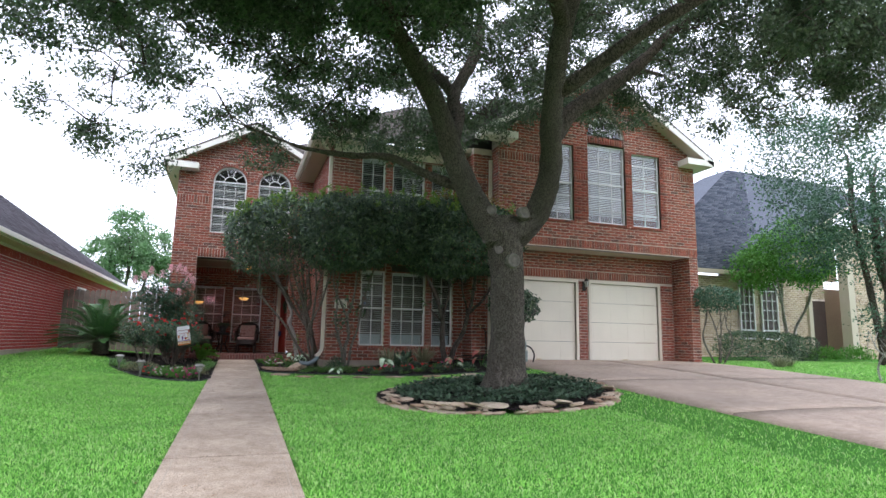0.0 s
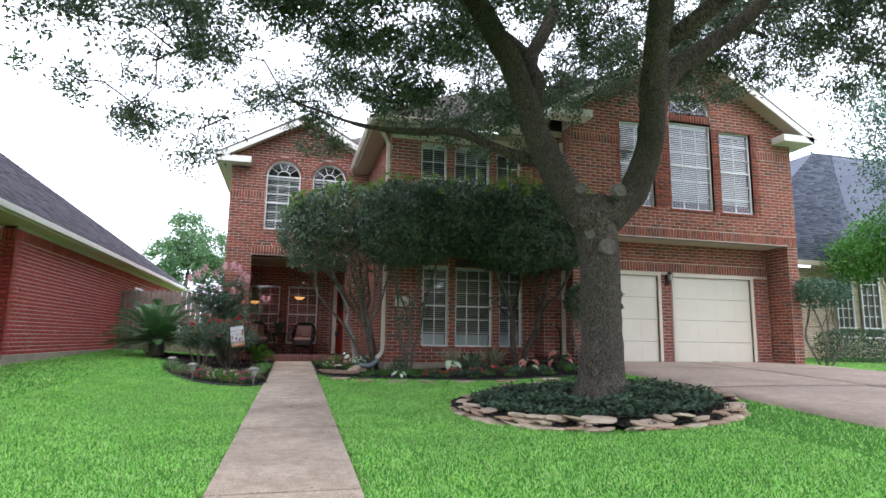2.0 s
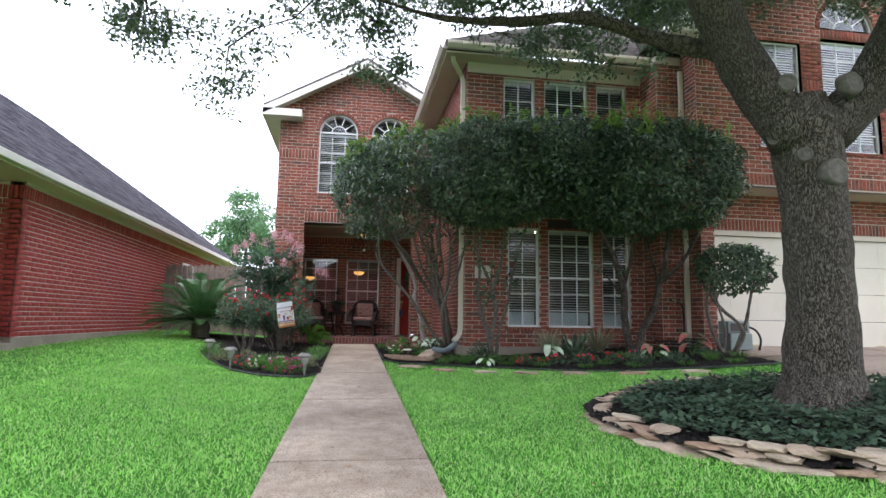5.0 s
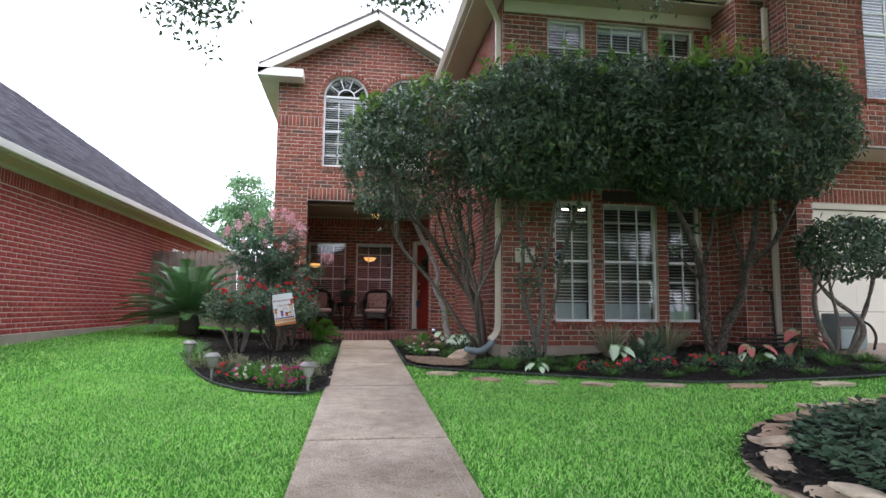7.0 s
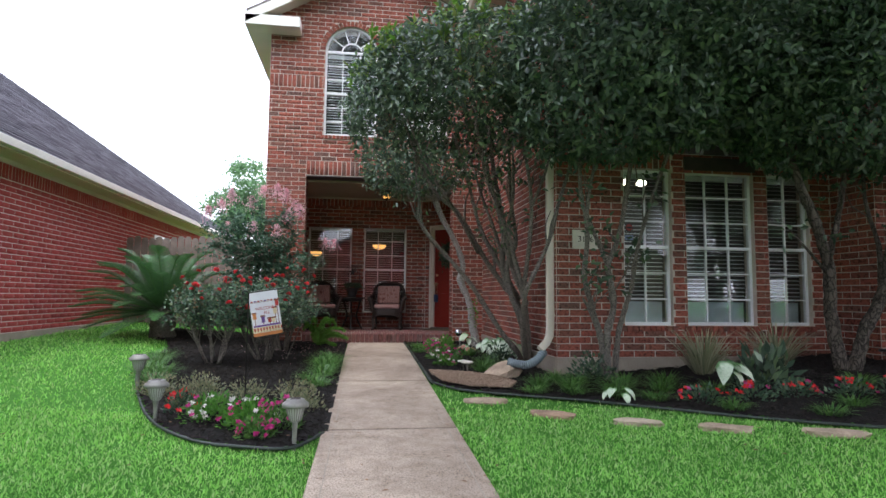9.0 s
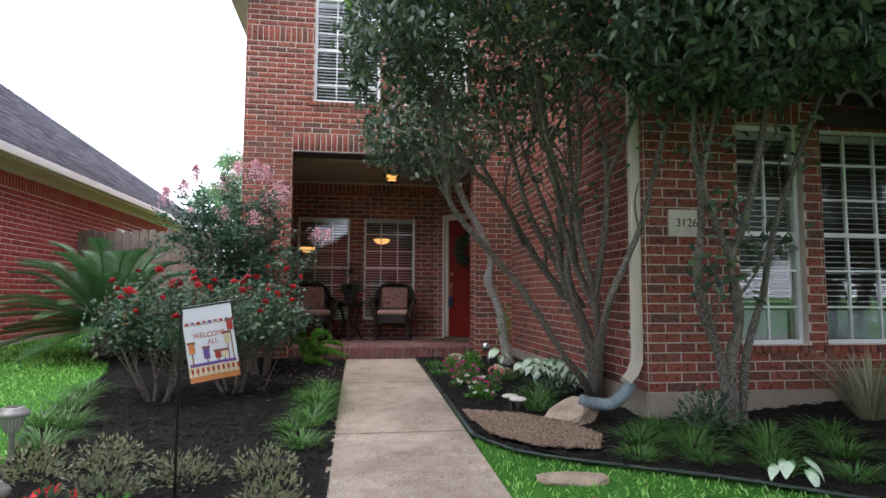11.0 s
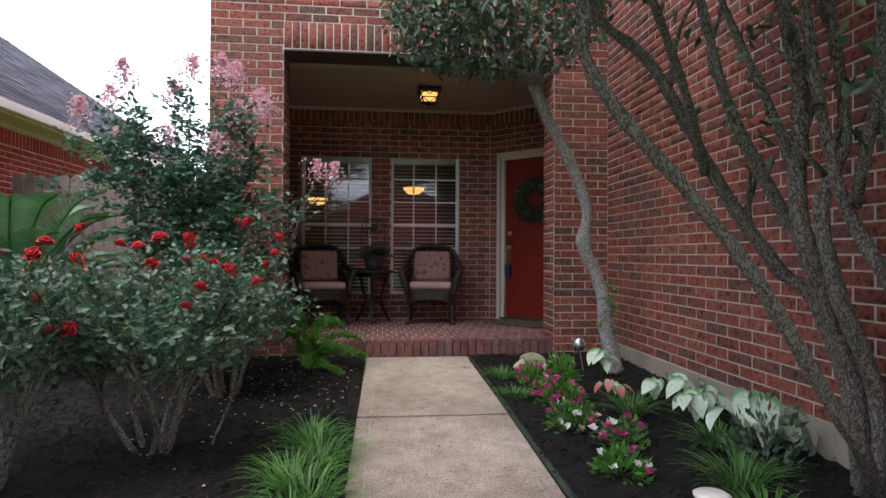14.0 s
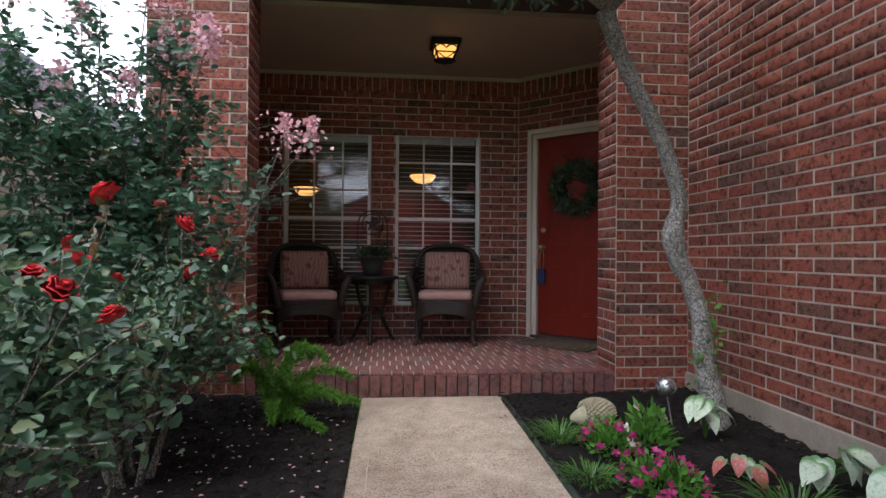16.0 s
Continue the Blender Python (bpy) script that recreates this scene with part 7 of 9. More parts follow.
mushroom(0.92, -3.43, 0.135)
mushroom(0.93, -3.63, 0.15)
gb = thing("gazing_ball", (1.33, -0.78, 0.02), "small crackled silver glass ball on a thin stake", "garden ornament")
part("stake", tube(bmesh.new(), [(0.02, 0, -0.03), (-0.02, 0, 0.19)], 0.005, 6), pewter_m, gb)
bm = bmesh.new()
bmesh.ops.create_uvsphere(bm, u_segments=28, v_segments=18, radius=0.06)
bm.transform(Matrix.Translation((-0.025, 0, 0.235)))
part("ball", bm, silver_m, gb, "crackled silver ball", True)
ar = thing("spiny_ornament", (0.93, -0.63, 0.015), "cream resin hedgehog-shaped garden ornament on the mulch", "garden ornament", 8)
body = bmesh.new()
bmesh.ops.create_uvsphere(body, u_segments=24, v_segments=16, radius=1)
for v in body.verts:
    x, y, z = v.co
    v.co = Vector((x * 0.13 - (0.03 if x < -0.5 else 0) * (abs(x) - 0.5) * 2, y * 0.085 * (1 - 0.35 * max(0, -x)), max(-0.02, z * 0.105 * (1 - 0.45 * max(0, -x)) + 0.03)))
part("body", body, shell_m, ar, "", True)
sp = bmesh.new()
for i in range(11):
    for j in range(13):
        x = -0.075 + i * 0.0185
        k = math.sqrt(max(0, 1 - (x / 0.135) ** 2))
        a = math.pi * (j + 0.5 * (i % 2)) / 13
        p = Vector((x, 0.085 * k * math.cos(a), 0.03 + 0.105 * k * math.sin(a)))
        n = Vector((x * 0.4, math.cos(a) * 0.09, math.sin(a) * 0.1)).normalized()
        tube(sp, [p - n * 0.005, p + n * 0.013 + Vector((0.006, 0, 0))], [0.009, 0.003], 5)
tagged(part("spine_cover", sp, shell_m, ar), kind="stuff")

# ---- flag ----
FX, FY = -1.225, -5.2
fg = thing("garden_flag", (FX, FY, float(ground_z(FX, FY))), "small white welcome flag with birdhouses on an iron stand", "flag", 4)
zb = float(ground_z(FX, FY))
part("stand", tube(bmesh.new(), [(0, 0, -0.1), (0, 0, 0.825 - zb), (-0.01, 0, 0.86 - zb), (-0.035, 0, 0.865 - zb), (-0.05, 0, 0.85 - zb), (-0.045, 0, 0.83 - zb), (-0.03, 0, 0.833 - zb)], 0.006, 8), iron_m, fg, "thin black iron stand", True)
part("arm", tube(bmesh.new(), curve_points([(0, 0, 0.845 - zb), (0.15, 0, 0.87 - zb), (0.27, 0, 0.89 - zb), (0.32, 0, 0.905 - zb), (0.33, 0, 0.925 - zb), (0.305, 0, 0.93 - zb)], 4), 0.005, 8), iron_m, fg, "", True)
FM = pose(-0.008, 0, 0.85 - zb, 0, -9.5, 0) @ Matrix.Diagonal(Vector((0.87, 1, 1, 1)))


def flag_sheet(u0, u1, z0, z1, y, nu=10, nz=12):
    u = np.linspace(u0, u1, nu + 1)
    z = np.linspace(z0, z1, nz + 1)
    U, Z = np.meshgrid(u, z)
    Y = y + 0.012 * np.sin(U * 16 + Z * 3) * (-Z / 0.4) + 0.02 * (Z / 0.4) ** 2
    v = np.stack([U, Y, Z], -1).reshape(-1, 3)
    g = np.arange(v.shape[0]).reshape(nz + 1, nu + 1)
    q = np.stack([g[:-1, :-1], g[:-1, 1:], g[1:, 1:], g[1:, :-1]], -1).reshape(-1, 4)
    k = len(v)
    v2 = np.concatenate([v, v + (0, 0.002, 0)])
    vv = np.array([tuple(FM @ Vector(p)) for p in v2])
    return vv, np.concatenate([q, q[:, ::-1] + k])


FW, FH = 0.27, 0.38
fast("cloth", *flag_sheet(0, FW, -FH, 0, 0), cloth_m, fg, "white flag cloth", True)
print_red = plain("printed_red", (0.4, 0.04, 0.04), 0.8)
print_orange = plain("printed_orange", (0.55, 0.2, 0.07), 0.8)
print_purple = plain("printed_purple", (0.16, 0.08, 0.3), 0.8)
print_cream = plain("printed_cream", (0.66, 0.55, 0.36), 0.8)
print_brown = plain("printed_brown", (0.22, 0.09, 0.06), 0.8)


def printed(name, u0, u1, z0, z1, material, lift=0.003):
    fast(name, *flag_sheet(u0, u1, z0, z1, -lift, 4, 3), material, fg)


printed("hem_band", 0.0, FW, -FH, -FH + 0.028, print_orange)
printed("tulip_band", 0.0, FW, -FH + 0.029, -FH + 0.075, print_cream)
for i in range(10):
    u = 0.012 + i * 0.0275
    printed("tulip", u, u + 0.013, -FH + 0.045, -FH + 0.068, print_red, 0.005)
    printed("tulip_stem", u + 0.005, u + 0.008, -FH + 0.03, -FH + 0.044, print_brown, 0.005)
printed("bush_band", 0.01, FW - 0.01, -FH + 0.077, -FH + 0.092, print_purple)
printed("vine", 0.005, FW - 0.005, -0.098, -0.095, print_brown)
for i in range(9):
    u = 0.012 + i * 0.031
    printed("bird", u, u + 0.018, -0.094 + 0.003 * (i % 2), -0.083, print_purple if i % 3 == 1 else print_red)
for u, zt, h, m1 in ((0.03, -0.19, 0.045, print_orange), (0.105, -0.22, 0.05, print_purple), (0.165, -0.245, 0.03, print_red), (0.2, -0.245, 0.03, print_cream), (0.225, -0.16, 0.05, print_cream), (0.25, -0.1, 0.045, print_red)):
    printed("birdhouse", u - 0.016, u + 0.016, zt - h, zt, m1, 0.004)
    printed("birdhouse_roof", u - 0.022, u + 0.022, zt, zt + 0.012, print_brown, 0.005)
    printed("birdhouse_post", u - 0.003, u + 0.003, -FH + 0.08, zt - h, print_brown, 0.003)
for text, u, z, s in (("WELCOME", 0.135, -0.152, 0.036), ("ALL", 0.15, -0.188, 0.036)):
    lettering(fg, text, s, FM @ pose(u, -0.012 + 0.02 * (z / 0.4) ** 2, z, 90), print_red, "lettering", 0.0008)

# ---- stones round the oak, stepping stones, edging ----
rng = np.random.default_rng(71)
mats = [stone_m, stone_b_m, stone_c_m, stone_m]
for i in range(44):
    a = 2 * math.pi * i / 44 + rng.uniform(-0.03, 0.03)
    for tier in range(3):
        if tier and rng.uniform(0, 1) < 0.3 * tier:
            continue
        x = 3.55 + (1.66 - 0.05 * tier) * math.cos(a + 0.07 * tier)
        y = -9.95 + (1.66 - 0.05 * tier) * math.sin(a + 0.07 * tier)
        rock("edging_stone", (x, y, float(ground_z(x, y)) + 0.018 + 0.04 * tier), (rng.uniform(0.2, 0.4), rng.uniform(0.18, 0.28), rng.uniform(0.035, 0.058)), math.degrees(a) + 90 + rng.uniform(-14, 14), mats[int(rng.integers(0, 4))],
             "flat tan stone stacked in the ring round the oak", "stone", i * 3 + tier, (rng.uniform(-14, 14), rng.uniform(-8, 8)), "oak ring stones")
for i, (x, y) in enumerate(((0.84, -5.08), (1.24, -5.7), (1.78, -6.07), (2.28, -6.4), (2.86, -6.73), (3.5, -7.1), (4.2, -7.35))):
    rock("stepping_stone", (x, y, float(ground_z(x, y)) + 0.012), (0.42, 0.17, 0.07), (-12, -38, -30, -28, -25, -22, -10)[i], mats[i % 4], "flat flagstone laid in the grass along the bed", "stone", 90 + i, (0, 0), "stepping stones")
for poly, nm in ((BED_R[1:10], "front"), ([(0.48, -0.1), (0.475, -2.0), (0.46, -4.15)], "walk"), (BED_L[1:9], "left")):
    pts = curve_points([(x, y, float(ground_z(x, y)) + 0.03) for x, y in poly], 4)
    bm = tube(bmesh.new(), pts, 0.018 if nm == "walk" else 0.011, 8)
    tagged(part("bed_edging", bm, edging_m, None, "", True), "dark green plastic edging along the mulch bed", "edging")

# pea gravel, mulch chips and fallen leaves
def scatter(name, poly, n, size, flat, material, label, category, seed, lift=0.04, slim=0.5):
    rng = np.random.default_rng(seed)
    a = np.array(poly)
    x = rng.uniform(a[:, 0].min(), a[:, 0].max(), n)
    y = rng.uniform(a[:, 1].min(), a[:, 1].max(), n)
    k = inside(poly)(x, y)
    x, y = x[k], y[k]
    m = len(x)
    c = np.stack([x, y, ground_z(x, y) + lift + rng.uniform(0, size * 0.4, m)], 1)
    u = unit(rng, m)
    u[:, 2] *= flat
    u /= np.linalg.norm(u, axis=1, keepdims=True)
    w = np.cross(u, unit(rng, m) * (1, 1, 0.2) + (0, 0, 1))
    w /= np.linalg.norm(w, axis=1, keepdims=True) + 1e-6
    t = np.cross(u, w)
    s = size * rng.uniform(0.5, 1.3, m)[:, None]
    v = np.stack([c + u * s, c + w * s * slim, c - u * s, c - w * s * slim, c + t * s * slim * 0.7, c - t * s * slim * 0.7], 1).reshape(-1, 3)
    q = np.array([(0, 1, 4), (1, 2, 4), (2, 3, 4), (3, 0, 4), (1, 0, 5), (2, 1, 5), (3, 2, 5), (0, 3, 5)])
    f = (np.arange(m)[:, None, None] * 6 + q).reshape(-1, 3)
    return tagged(fast(name, v, f, material), label, category, kind="stuff")


GRAVEL = [(0.5, -3.5), (0.55, -4.25), (0.8, -4.6), (1.15, -4.72), (1.3, -4.4), (1.2, -4.05), (0.95, -3.7)]
patch("gravel_bed", GRAVEL, 0.05, 0.062, 0.006, plain("gravel_fines", (0.17, 0.12, 0.085), 0.95, vary=0.5, scale=30, relief=0.9), "tan pea gravel fines in the corner of the bed", "gravel")
scatter("pea_gravel", GRAVEL, 16000, 0.014, 0.8, pebble_m, "tan pea gravel in the corner of the bed", "gravel", 81, 0.066)
scatter("mulch_chips", BED_R, 26000, 0.024, 0.35, chip_m, "black shredded mulch chips", "mulch", 82, 0.042, 0.2)
scatter("mulch_chips", BED_L, 26000, 0.024, 0.35, chip_m, "black shredded mulch chips", "mulch", 83, 0.042, 0.2)
scatter("mulch_chips", RING, 3500, 0.03, 0.4, chip_m, "black shredded mulch chips", "mulch", 84, 0.06)
rng = np.random.default_rng(85)
n = 260
x, y = rng.uniform(-3, 3, n), rng.uniform(-15, -0.2, n)
x[:90] = rng.uniform(-0.5, 0.45, 90)
v, f = leaf_quads(np.stack([x, y, ground_z(x, y) + np.where(np.abs(x) < 0.5, 0.036, 0.05)], 1), np.stack([rng.normal(0, 1, n), rng.normal(0, 1, n), np.zeros(n)], 1), 0.04, 0.02, rng, 0.05, 0.95)
tagged(fast("fallen_leaves", v, f, dead_m), "scattered dry brown leaves", "leaves", kind="stuff")

# ---- bed plants ----
def blade_clump(name, x, y, n, length, width, mat, label, seed, spread=0.08, lean=0.7, droop=0.45, z=None, group=""):
    rng = np.random.default_rng(seed)
    base = (x, y, float(ground_z(x, y)) + 0.03 if z is None else z)
    t = thing(name, base, label, "plant", 0, group)
    a = rng.uniform(0, 2 * math.pi, n)
    r = spread * np.sqrt(rng.uniform(0, 1, n))
    at = np.stack([r * np.cos(a), r * np.sin(a), np.zeros(n) - 0.01], 1)
    k = rng.uniform(0.1, lean, n)
    aim = np.stack([k * np.cos(a), k * np.sin(a), np.ones(n)], 1)
    v, f = blade_strips(at, aim, length, width, rng, droop)
    tagged(fast("blade_tuft", v, f, mat, t), kind="stuff")
    return t


GRASSES = [(-0.64, -2.6, 0.3), (-0.66, -3.1, 0.3), (-0.68, -3.7, 0.26), (-0.7, -4.3, 0.22), (-2.2, -4.4, 0.28), (-2.45, -3.9, 0.3), (1.9, -4.5, 0.28), (2.3, -4.75, 0.28), (2.7, -4.8, 0.28), (1.75, -4.3, 0.26),
           (0.62, -0.95, 0.22), (0.6, -1.5, 0.16), (1.25, -1.95, 0.3), (1.45, -2.6, 0.26), (1.25, -3.1, 0.3), (1.15, -3.45, 0.25),
           (-0.72, -2.35, 0.3), (-0.75, -2.9, 0.3), (-0.68, -3.35, 0.28), (-0.8, -3.9, 0.2), (-2.5, -3.4, 0.3), (-2.3, -3.9, 0.28), (-2.6, -2.9, 0.3),
           (1.75, -4.75, 0.26), (2.1, -5.0, 0.28), (2.5, -5.1, 0.26), (1.5, -4.55, 0.26), (2.9, -5.3, 0.24), (4.1, -5.6, 0.25), (4.6, -5.9, 0.25), (5.2, -6.2, 0.25), (5.5, -6.4, 0.25), (5.0, -6.5, 0.22),
           (1.7, -4.98, 0.2), (1.35, -4.85, 0.18), (2.25, -5.45, 0.2), (2.65, -5.95, 0.18), (3.15, -6.35, 0.18), (3.75, -6.62, 0.18), (4.4, -6.85, 0.18), (5.05, -6.95, 0.18), (3.5, -6.2, 0.2), (2.0, -5.2, 0.2)]
for i, (x, y, h) in enumerate(GRASSES):
    blade_clump("border_grass", x, y, 150, h, 0.007, liriope_m, "low clump of dark green border grass in the mulch", 100 + i, 0.09, 0.9, 0.55, group="border grass clumps")
for i, (x, y) in enumerate(((3.3, -4.5), (4.15, -4.5))):
    blade_clump("flax_lily", x, y, 170, 0.66, 0.015, flax_pale_m, "spiky striped flax lily before the windows", 130 + i, 0.08, 0.75, 0.3, group="flax lilies")
for i, (x, y) in enumerate(((13.3, -6.3), (13.0, -6.6), (13.7, -6.2))):
    blade_clump("fountain_grass", x, y, 150, 0.5, 0.012, flax_m, "pale fountain grass beside the drive", 140 + i, 0.15, 0.9, 0.5)


def mound(name, x, y, radii, n, leaf, mat, label, seed, flowers=(), fl_size=0.03, z0=None, category="plant"):
    """A low leafy mound with blooms on top."""
    rng = np.random.default_rng(seed)
    base = (x, y, (float(ground_z(x, y)) + 0.03) if z0 is None else z0)
    t = thing(name, base, label, category)
    d = unit(rng, n)
    d[:, 2] = np.abs(d[:, 2])
    at = d * np.array(radii) * rng.uniform(0.35, 1.05, n)[:, None]
    v, f = leaf_quads(at, d + unit(rng, n) * 0.7 + (0, 0, 0.3), leaf, leaf * 0.45, rng)
    tagged(fast("foliage", v, f, mat, t), kind="stuff")
    for k, (fm, cnt) in enumerate(flowers):
        dd = unit(rng, cnt)
        dd[:, 2] = np.abs(dd[:, 2]) * 0.8 + 0.25
        p = dd / np.linalg.norm(dd, axis=1, keepdims=True) * np.array(radii) * 1.06
        ch = []
        for q in p:
            m = 6
            a = np.linspace(0, 2 * math.pi, m, endpoint=False) + rng.uniform(0, 1)
            face = np.array([rng.normal(0, 0.3), -0.5, 0.8])
            face /= np.linalg.norm(face)
            s = np.cross(face, (1, 0, 0.1))
            s /= np.linalg.norm(s)
            u = np.cross(face, s)
            aim = np.cos(a)[:, None] * s + np.sin(a)[:, None] * u + face * 0.35
            ch.append(leaf_quads(np.repeat(q[None], m, 0), aim, fl_size, fl_size * 0.9, rng, 0.1, 0.2))
        v, f = merged(ch)
        tagged(fast("bloom_mass", v, f, fm, t), kind="stuff")
    return t


MAG, WHI, REDP, PNK = magenta_petal_m, white_petal_m, red_petal_m, pink_petal_m
mound("pink_flowers", 0.82, -1.15, (0.13, 0.18, 0.16), 420, 0.045, lime_leaf_m, "magenta bedding flowers beside the walk", 151, [(MAG, 16), (WHI, 2)])
mound("pink_flowers", 0.86, -1.65, (0.17, 0.25, 0.15), 700, 0.04, lime_leaf_m, "mass of magenta bedding flowers", 152, [(MAG, 26)])
mound("pink_flowers", 0.78, -2.2, (0.15, 0.22, 0.14), 500, 0.045, liriope_m, "pink and white dianthus in the mulch", 153, [(MAG, 8), (WHI, 7), (PNK, 4)])
mound("pink_flowers", 0.95, -2.55, (0.12, 0.12, 0.16), 300, 0.04, liriope_m, "red and pink dianthus", 154, [(MAG, 9), (WHI, 3)])
mound("pink_flowers", 0.78, -2.9, (0.13, 0.14, 0.12), 320, 0.045, lime_leaf_m, "white dianthus clump beside the walk", 155, [(WHI, 5), (MAG, 2)])
mound("leafy_seedling", 1.08, -1.05, (0.12, 0.12, 0.2), 160, 0.07, lime_leaf_m, "broad-leaved green seedling clump", 156, [(PNK, 2)])
mound("pink_flowers", -1.35, -5.75, (0.2, 0.2, 0.18), 520, 0.05, lime_leaf_m, "white and pink bedding flowers in the bed edge", 157, [(WHI, 14), (MAG, 5)])
mound("pink_flowers", -1.05, -5.95, (0.2, 0.2, 0.18), 520, 0.05, lime_leaf_m, "pink and white bedding flowers between the path lights", 158, [(WHI, 8), (MAG, 14)])
mound("pink_flowers", -0.82, -6.0, (0.14, 0.16, 0.2), 380, 0.045, liriope_m, "magenta bedding flowers next to the walk", 159, [(MAG, 16)])
mound("red_flowers", -1.62, -5.55, (0.12, 0.14, 0.16), 260, 0.045, rose_leaf_m, "small red bedding flowers", 160, [(REDP, 12)])
mound("pink_flowers", -0.95, -6.25, (0.12, 0.1, 0.12), 260, 0.045, liriope_m, "deep pink bedding flowers by the lawn", 161, [(MAG, 14)])
for i, (x, y) in enumerate(((-1.25, -4.95), (-1.7, -4.7), (-0.85, -4.9), (-1.55, -5.2), (-0.75, -5.4), (-2.0, -4.9))):
    mound("silver_bush", x, y, (0.2, 0.17, 0.17), 420, 0.035, flax_m, "low silvery grey-green bush", 165 + i)
for i, (x, y, c) in enumerate(((2.55, -5.65, 5), (2.95, -5.75, 6), (3.35, -5.75, 7), (3.75, -5.9, 5), (4.1, -6.0, 3))):
    mound("red_flowers", x, y, (0.19, 0.15, 0.14), 230, 0.045, rose_leaf_m, "red bedding flowers before the windows", 175 + i, [(REDP, c + 2), (MAG, 3)], 0.03)
for i, (x, y) in enumerate(((4.5, -6.4), (4.0, -6.35), (5.3, -5.9), (3.3, -5.2))):
    mound("low_greenery", x, y, (0.2, 0.16, 0.13), 200, 0.05, rose_leaf_m, "low leafy greenery in the bed", 181 + i)
mound("broad_hosta", 3.45, -5.25, (0.26, 0.22, 0.3), 120, 0.16, hedge_leaf_m, "broad-leaved dark green plant before the flax", 186)
mound("low_greenery", 2.1, -4.4, (0.25, 0.2, 0.28), 420, 0.06, hedge_leaf_m, "leafy sprouts beside the drain", 187)
mound("low_greenery", 1.5, -2.9, (0.2, 0.2, 0.35), 260, 0.06, hedge_leaf_m, "leafy sprouts round the shrub stems", 188)

# ivy under the oak
rng = np.random.default_rng(190)
n = 7600
a, r = rng.uniform(0, 2 * math.pi, n), 1.5 * np.sqrt(rng.uniform(0.06, 1, n))
x, y = 3.55 + r * np.cos(a), -9.95 + r * np.sin(a)
hmap = 0.06 + 0.14 * (0.5 + 0.5 * np.sin(x * 5.1) * np.cos(y * 4.3)) * np.clip(1.3 - r / 1.5, 0.15, 1)
v, f = leaf_quads(np.stack([x, y, ground_z(x, y) + 0.07 + hmap * rng.uniform(0.3, 1, n)], 1), np.stack([rng.normal(0, 1, n), rng.normal(0, 1, n), rng.normal(0.15, 0.25, n)], 1), 0.062, 0.046, rng, 0.25, 0.75)
tagged(fast("ground_ivy", v, f, ivy_m), "dark ivy ground cover inside the stone ring", "plant", kind="stuff")


def caladium_mat(name, inner, rim, vein):
    """Heart leaf: pale middle, green rim; the object's own coordinates carry the pattern."""
    m, t, b = nodes(name, 0.45, 0, 0.4)
    tc = t.nodes.new("ShaderNodeTexCoord").outputs["Object"]
    v = t.nodes.new("ShaderNodeVectorMath")
    v.operation = "LENGTH"
    off = t.nodes.new("ShaderNodeVectorMath")
    off.operation = "SUBTRACT"
    off.inputs[1].default_value = (0, 0.07, 0)
    t.links.new(tc, off.inputs[0])
    sc = t.nodes.new("ShaderNodeVectorMath")
    sc.operation = "MULTIPLY"
    sc.inputs[1].default_value = (1.25, 0.85, 0)
    t.links.new(off.outputs[0], sc.inputs[0])
    t.links.new(sc.outputs[0], v.inputs[0])
    c = ramp(t, v.outputs["Value"], (0.0, inner), (0.075, inner), (0.1, rim))
    w = noise_tex(t, tc, 55, 3, 0.7)
    c = mixed(t, ramp(t, w, (0.5, (0, 0, 0)), (0.62, (0.55, 0.55, 0.55))), c, vein)
    t.links.new(c, b.inputs["Base Color"])
    return m


cal_white_m = caladium_mat("white_caladium_leaf", (0.6, 0.7, 0.54), (0.13, 0.27, 0.1), (0.2, 0.36, 0.17))
cal_red_m = caladium_mat("red_caladium_leaf", (0.42, 0.09, 0.08), (0.16, 0.28, 0.12), (0.5, 0.4, 0.35))
HEART = [(0, -0.045), (0.03, -0.06), (0.06, -0.045), (0.075, -0.005), (0.07, 0.05), (0.045, 0.11), (0.0, 0.17)]


def heart_mesh(mat, size):
    bm = bmesh.new()
    pts = HEART + [(-x, y) for x, y in HEART[-2:0:-1]]
    mid = [bm.verts.new((0, y * size, 0.0)) for y in (-0.02, 0.05, 0.11)]
    rim = [bm.verts.new((x * size, y * size, (0.25 * abs(x) - 1.6 * max(0, y - 0.05) ** 2 * 4 * 0.5) * size)) for x, y in pts]
    n = len(rim)
    near = lambda p: min(range(3), key=lambda k: (mid[k].co - p).length)
    for i in range(n):
        a, b = rim[i], rim[(i + 1) % n]
        ka, kb = near(a.co), near(b.co)
        bm.faces.new((a, b, mid[ka]))
        if ka != kb:
            bm.faces.new((b, mid[kb], mid[ka]))
    bmesh.ops.recalc_face_normals(bm, faces=bm.faces)
    if sum(f.normal.z for f in bm.faces) < 0:
        bmesh.ops.reverse_faces(bm, faces=bm.faces)
    me = bpy.data.meshes.new("leaf")
    bm.to_mesh(me)
    bm.free()
    me.materials.append(mat)
    me.shade_smooth()
    return me


CAL = {"w": heart_mesh(cal_white_m, 1.0), "r": heart_mesh(cal_red_m, 1.0)}


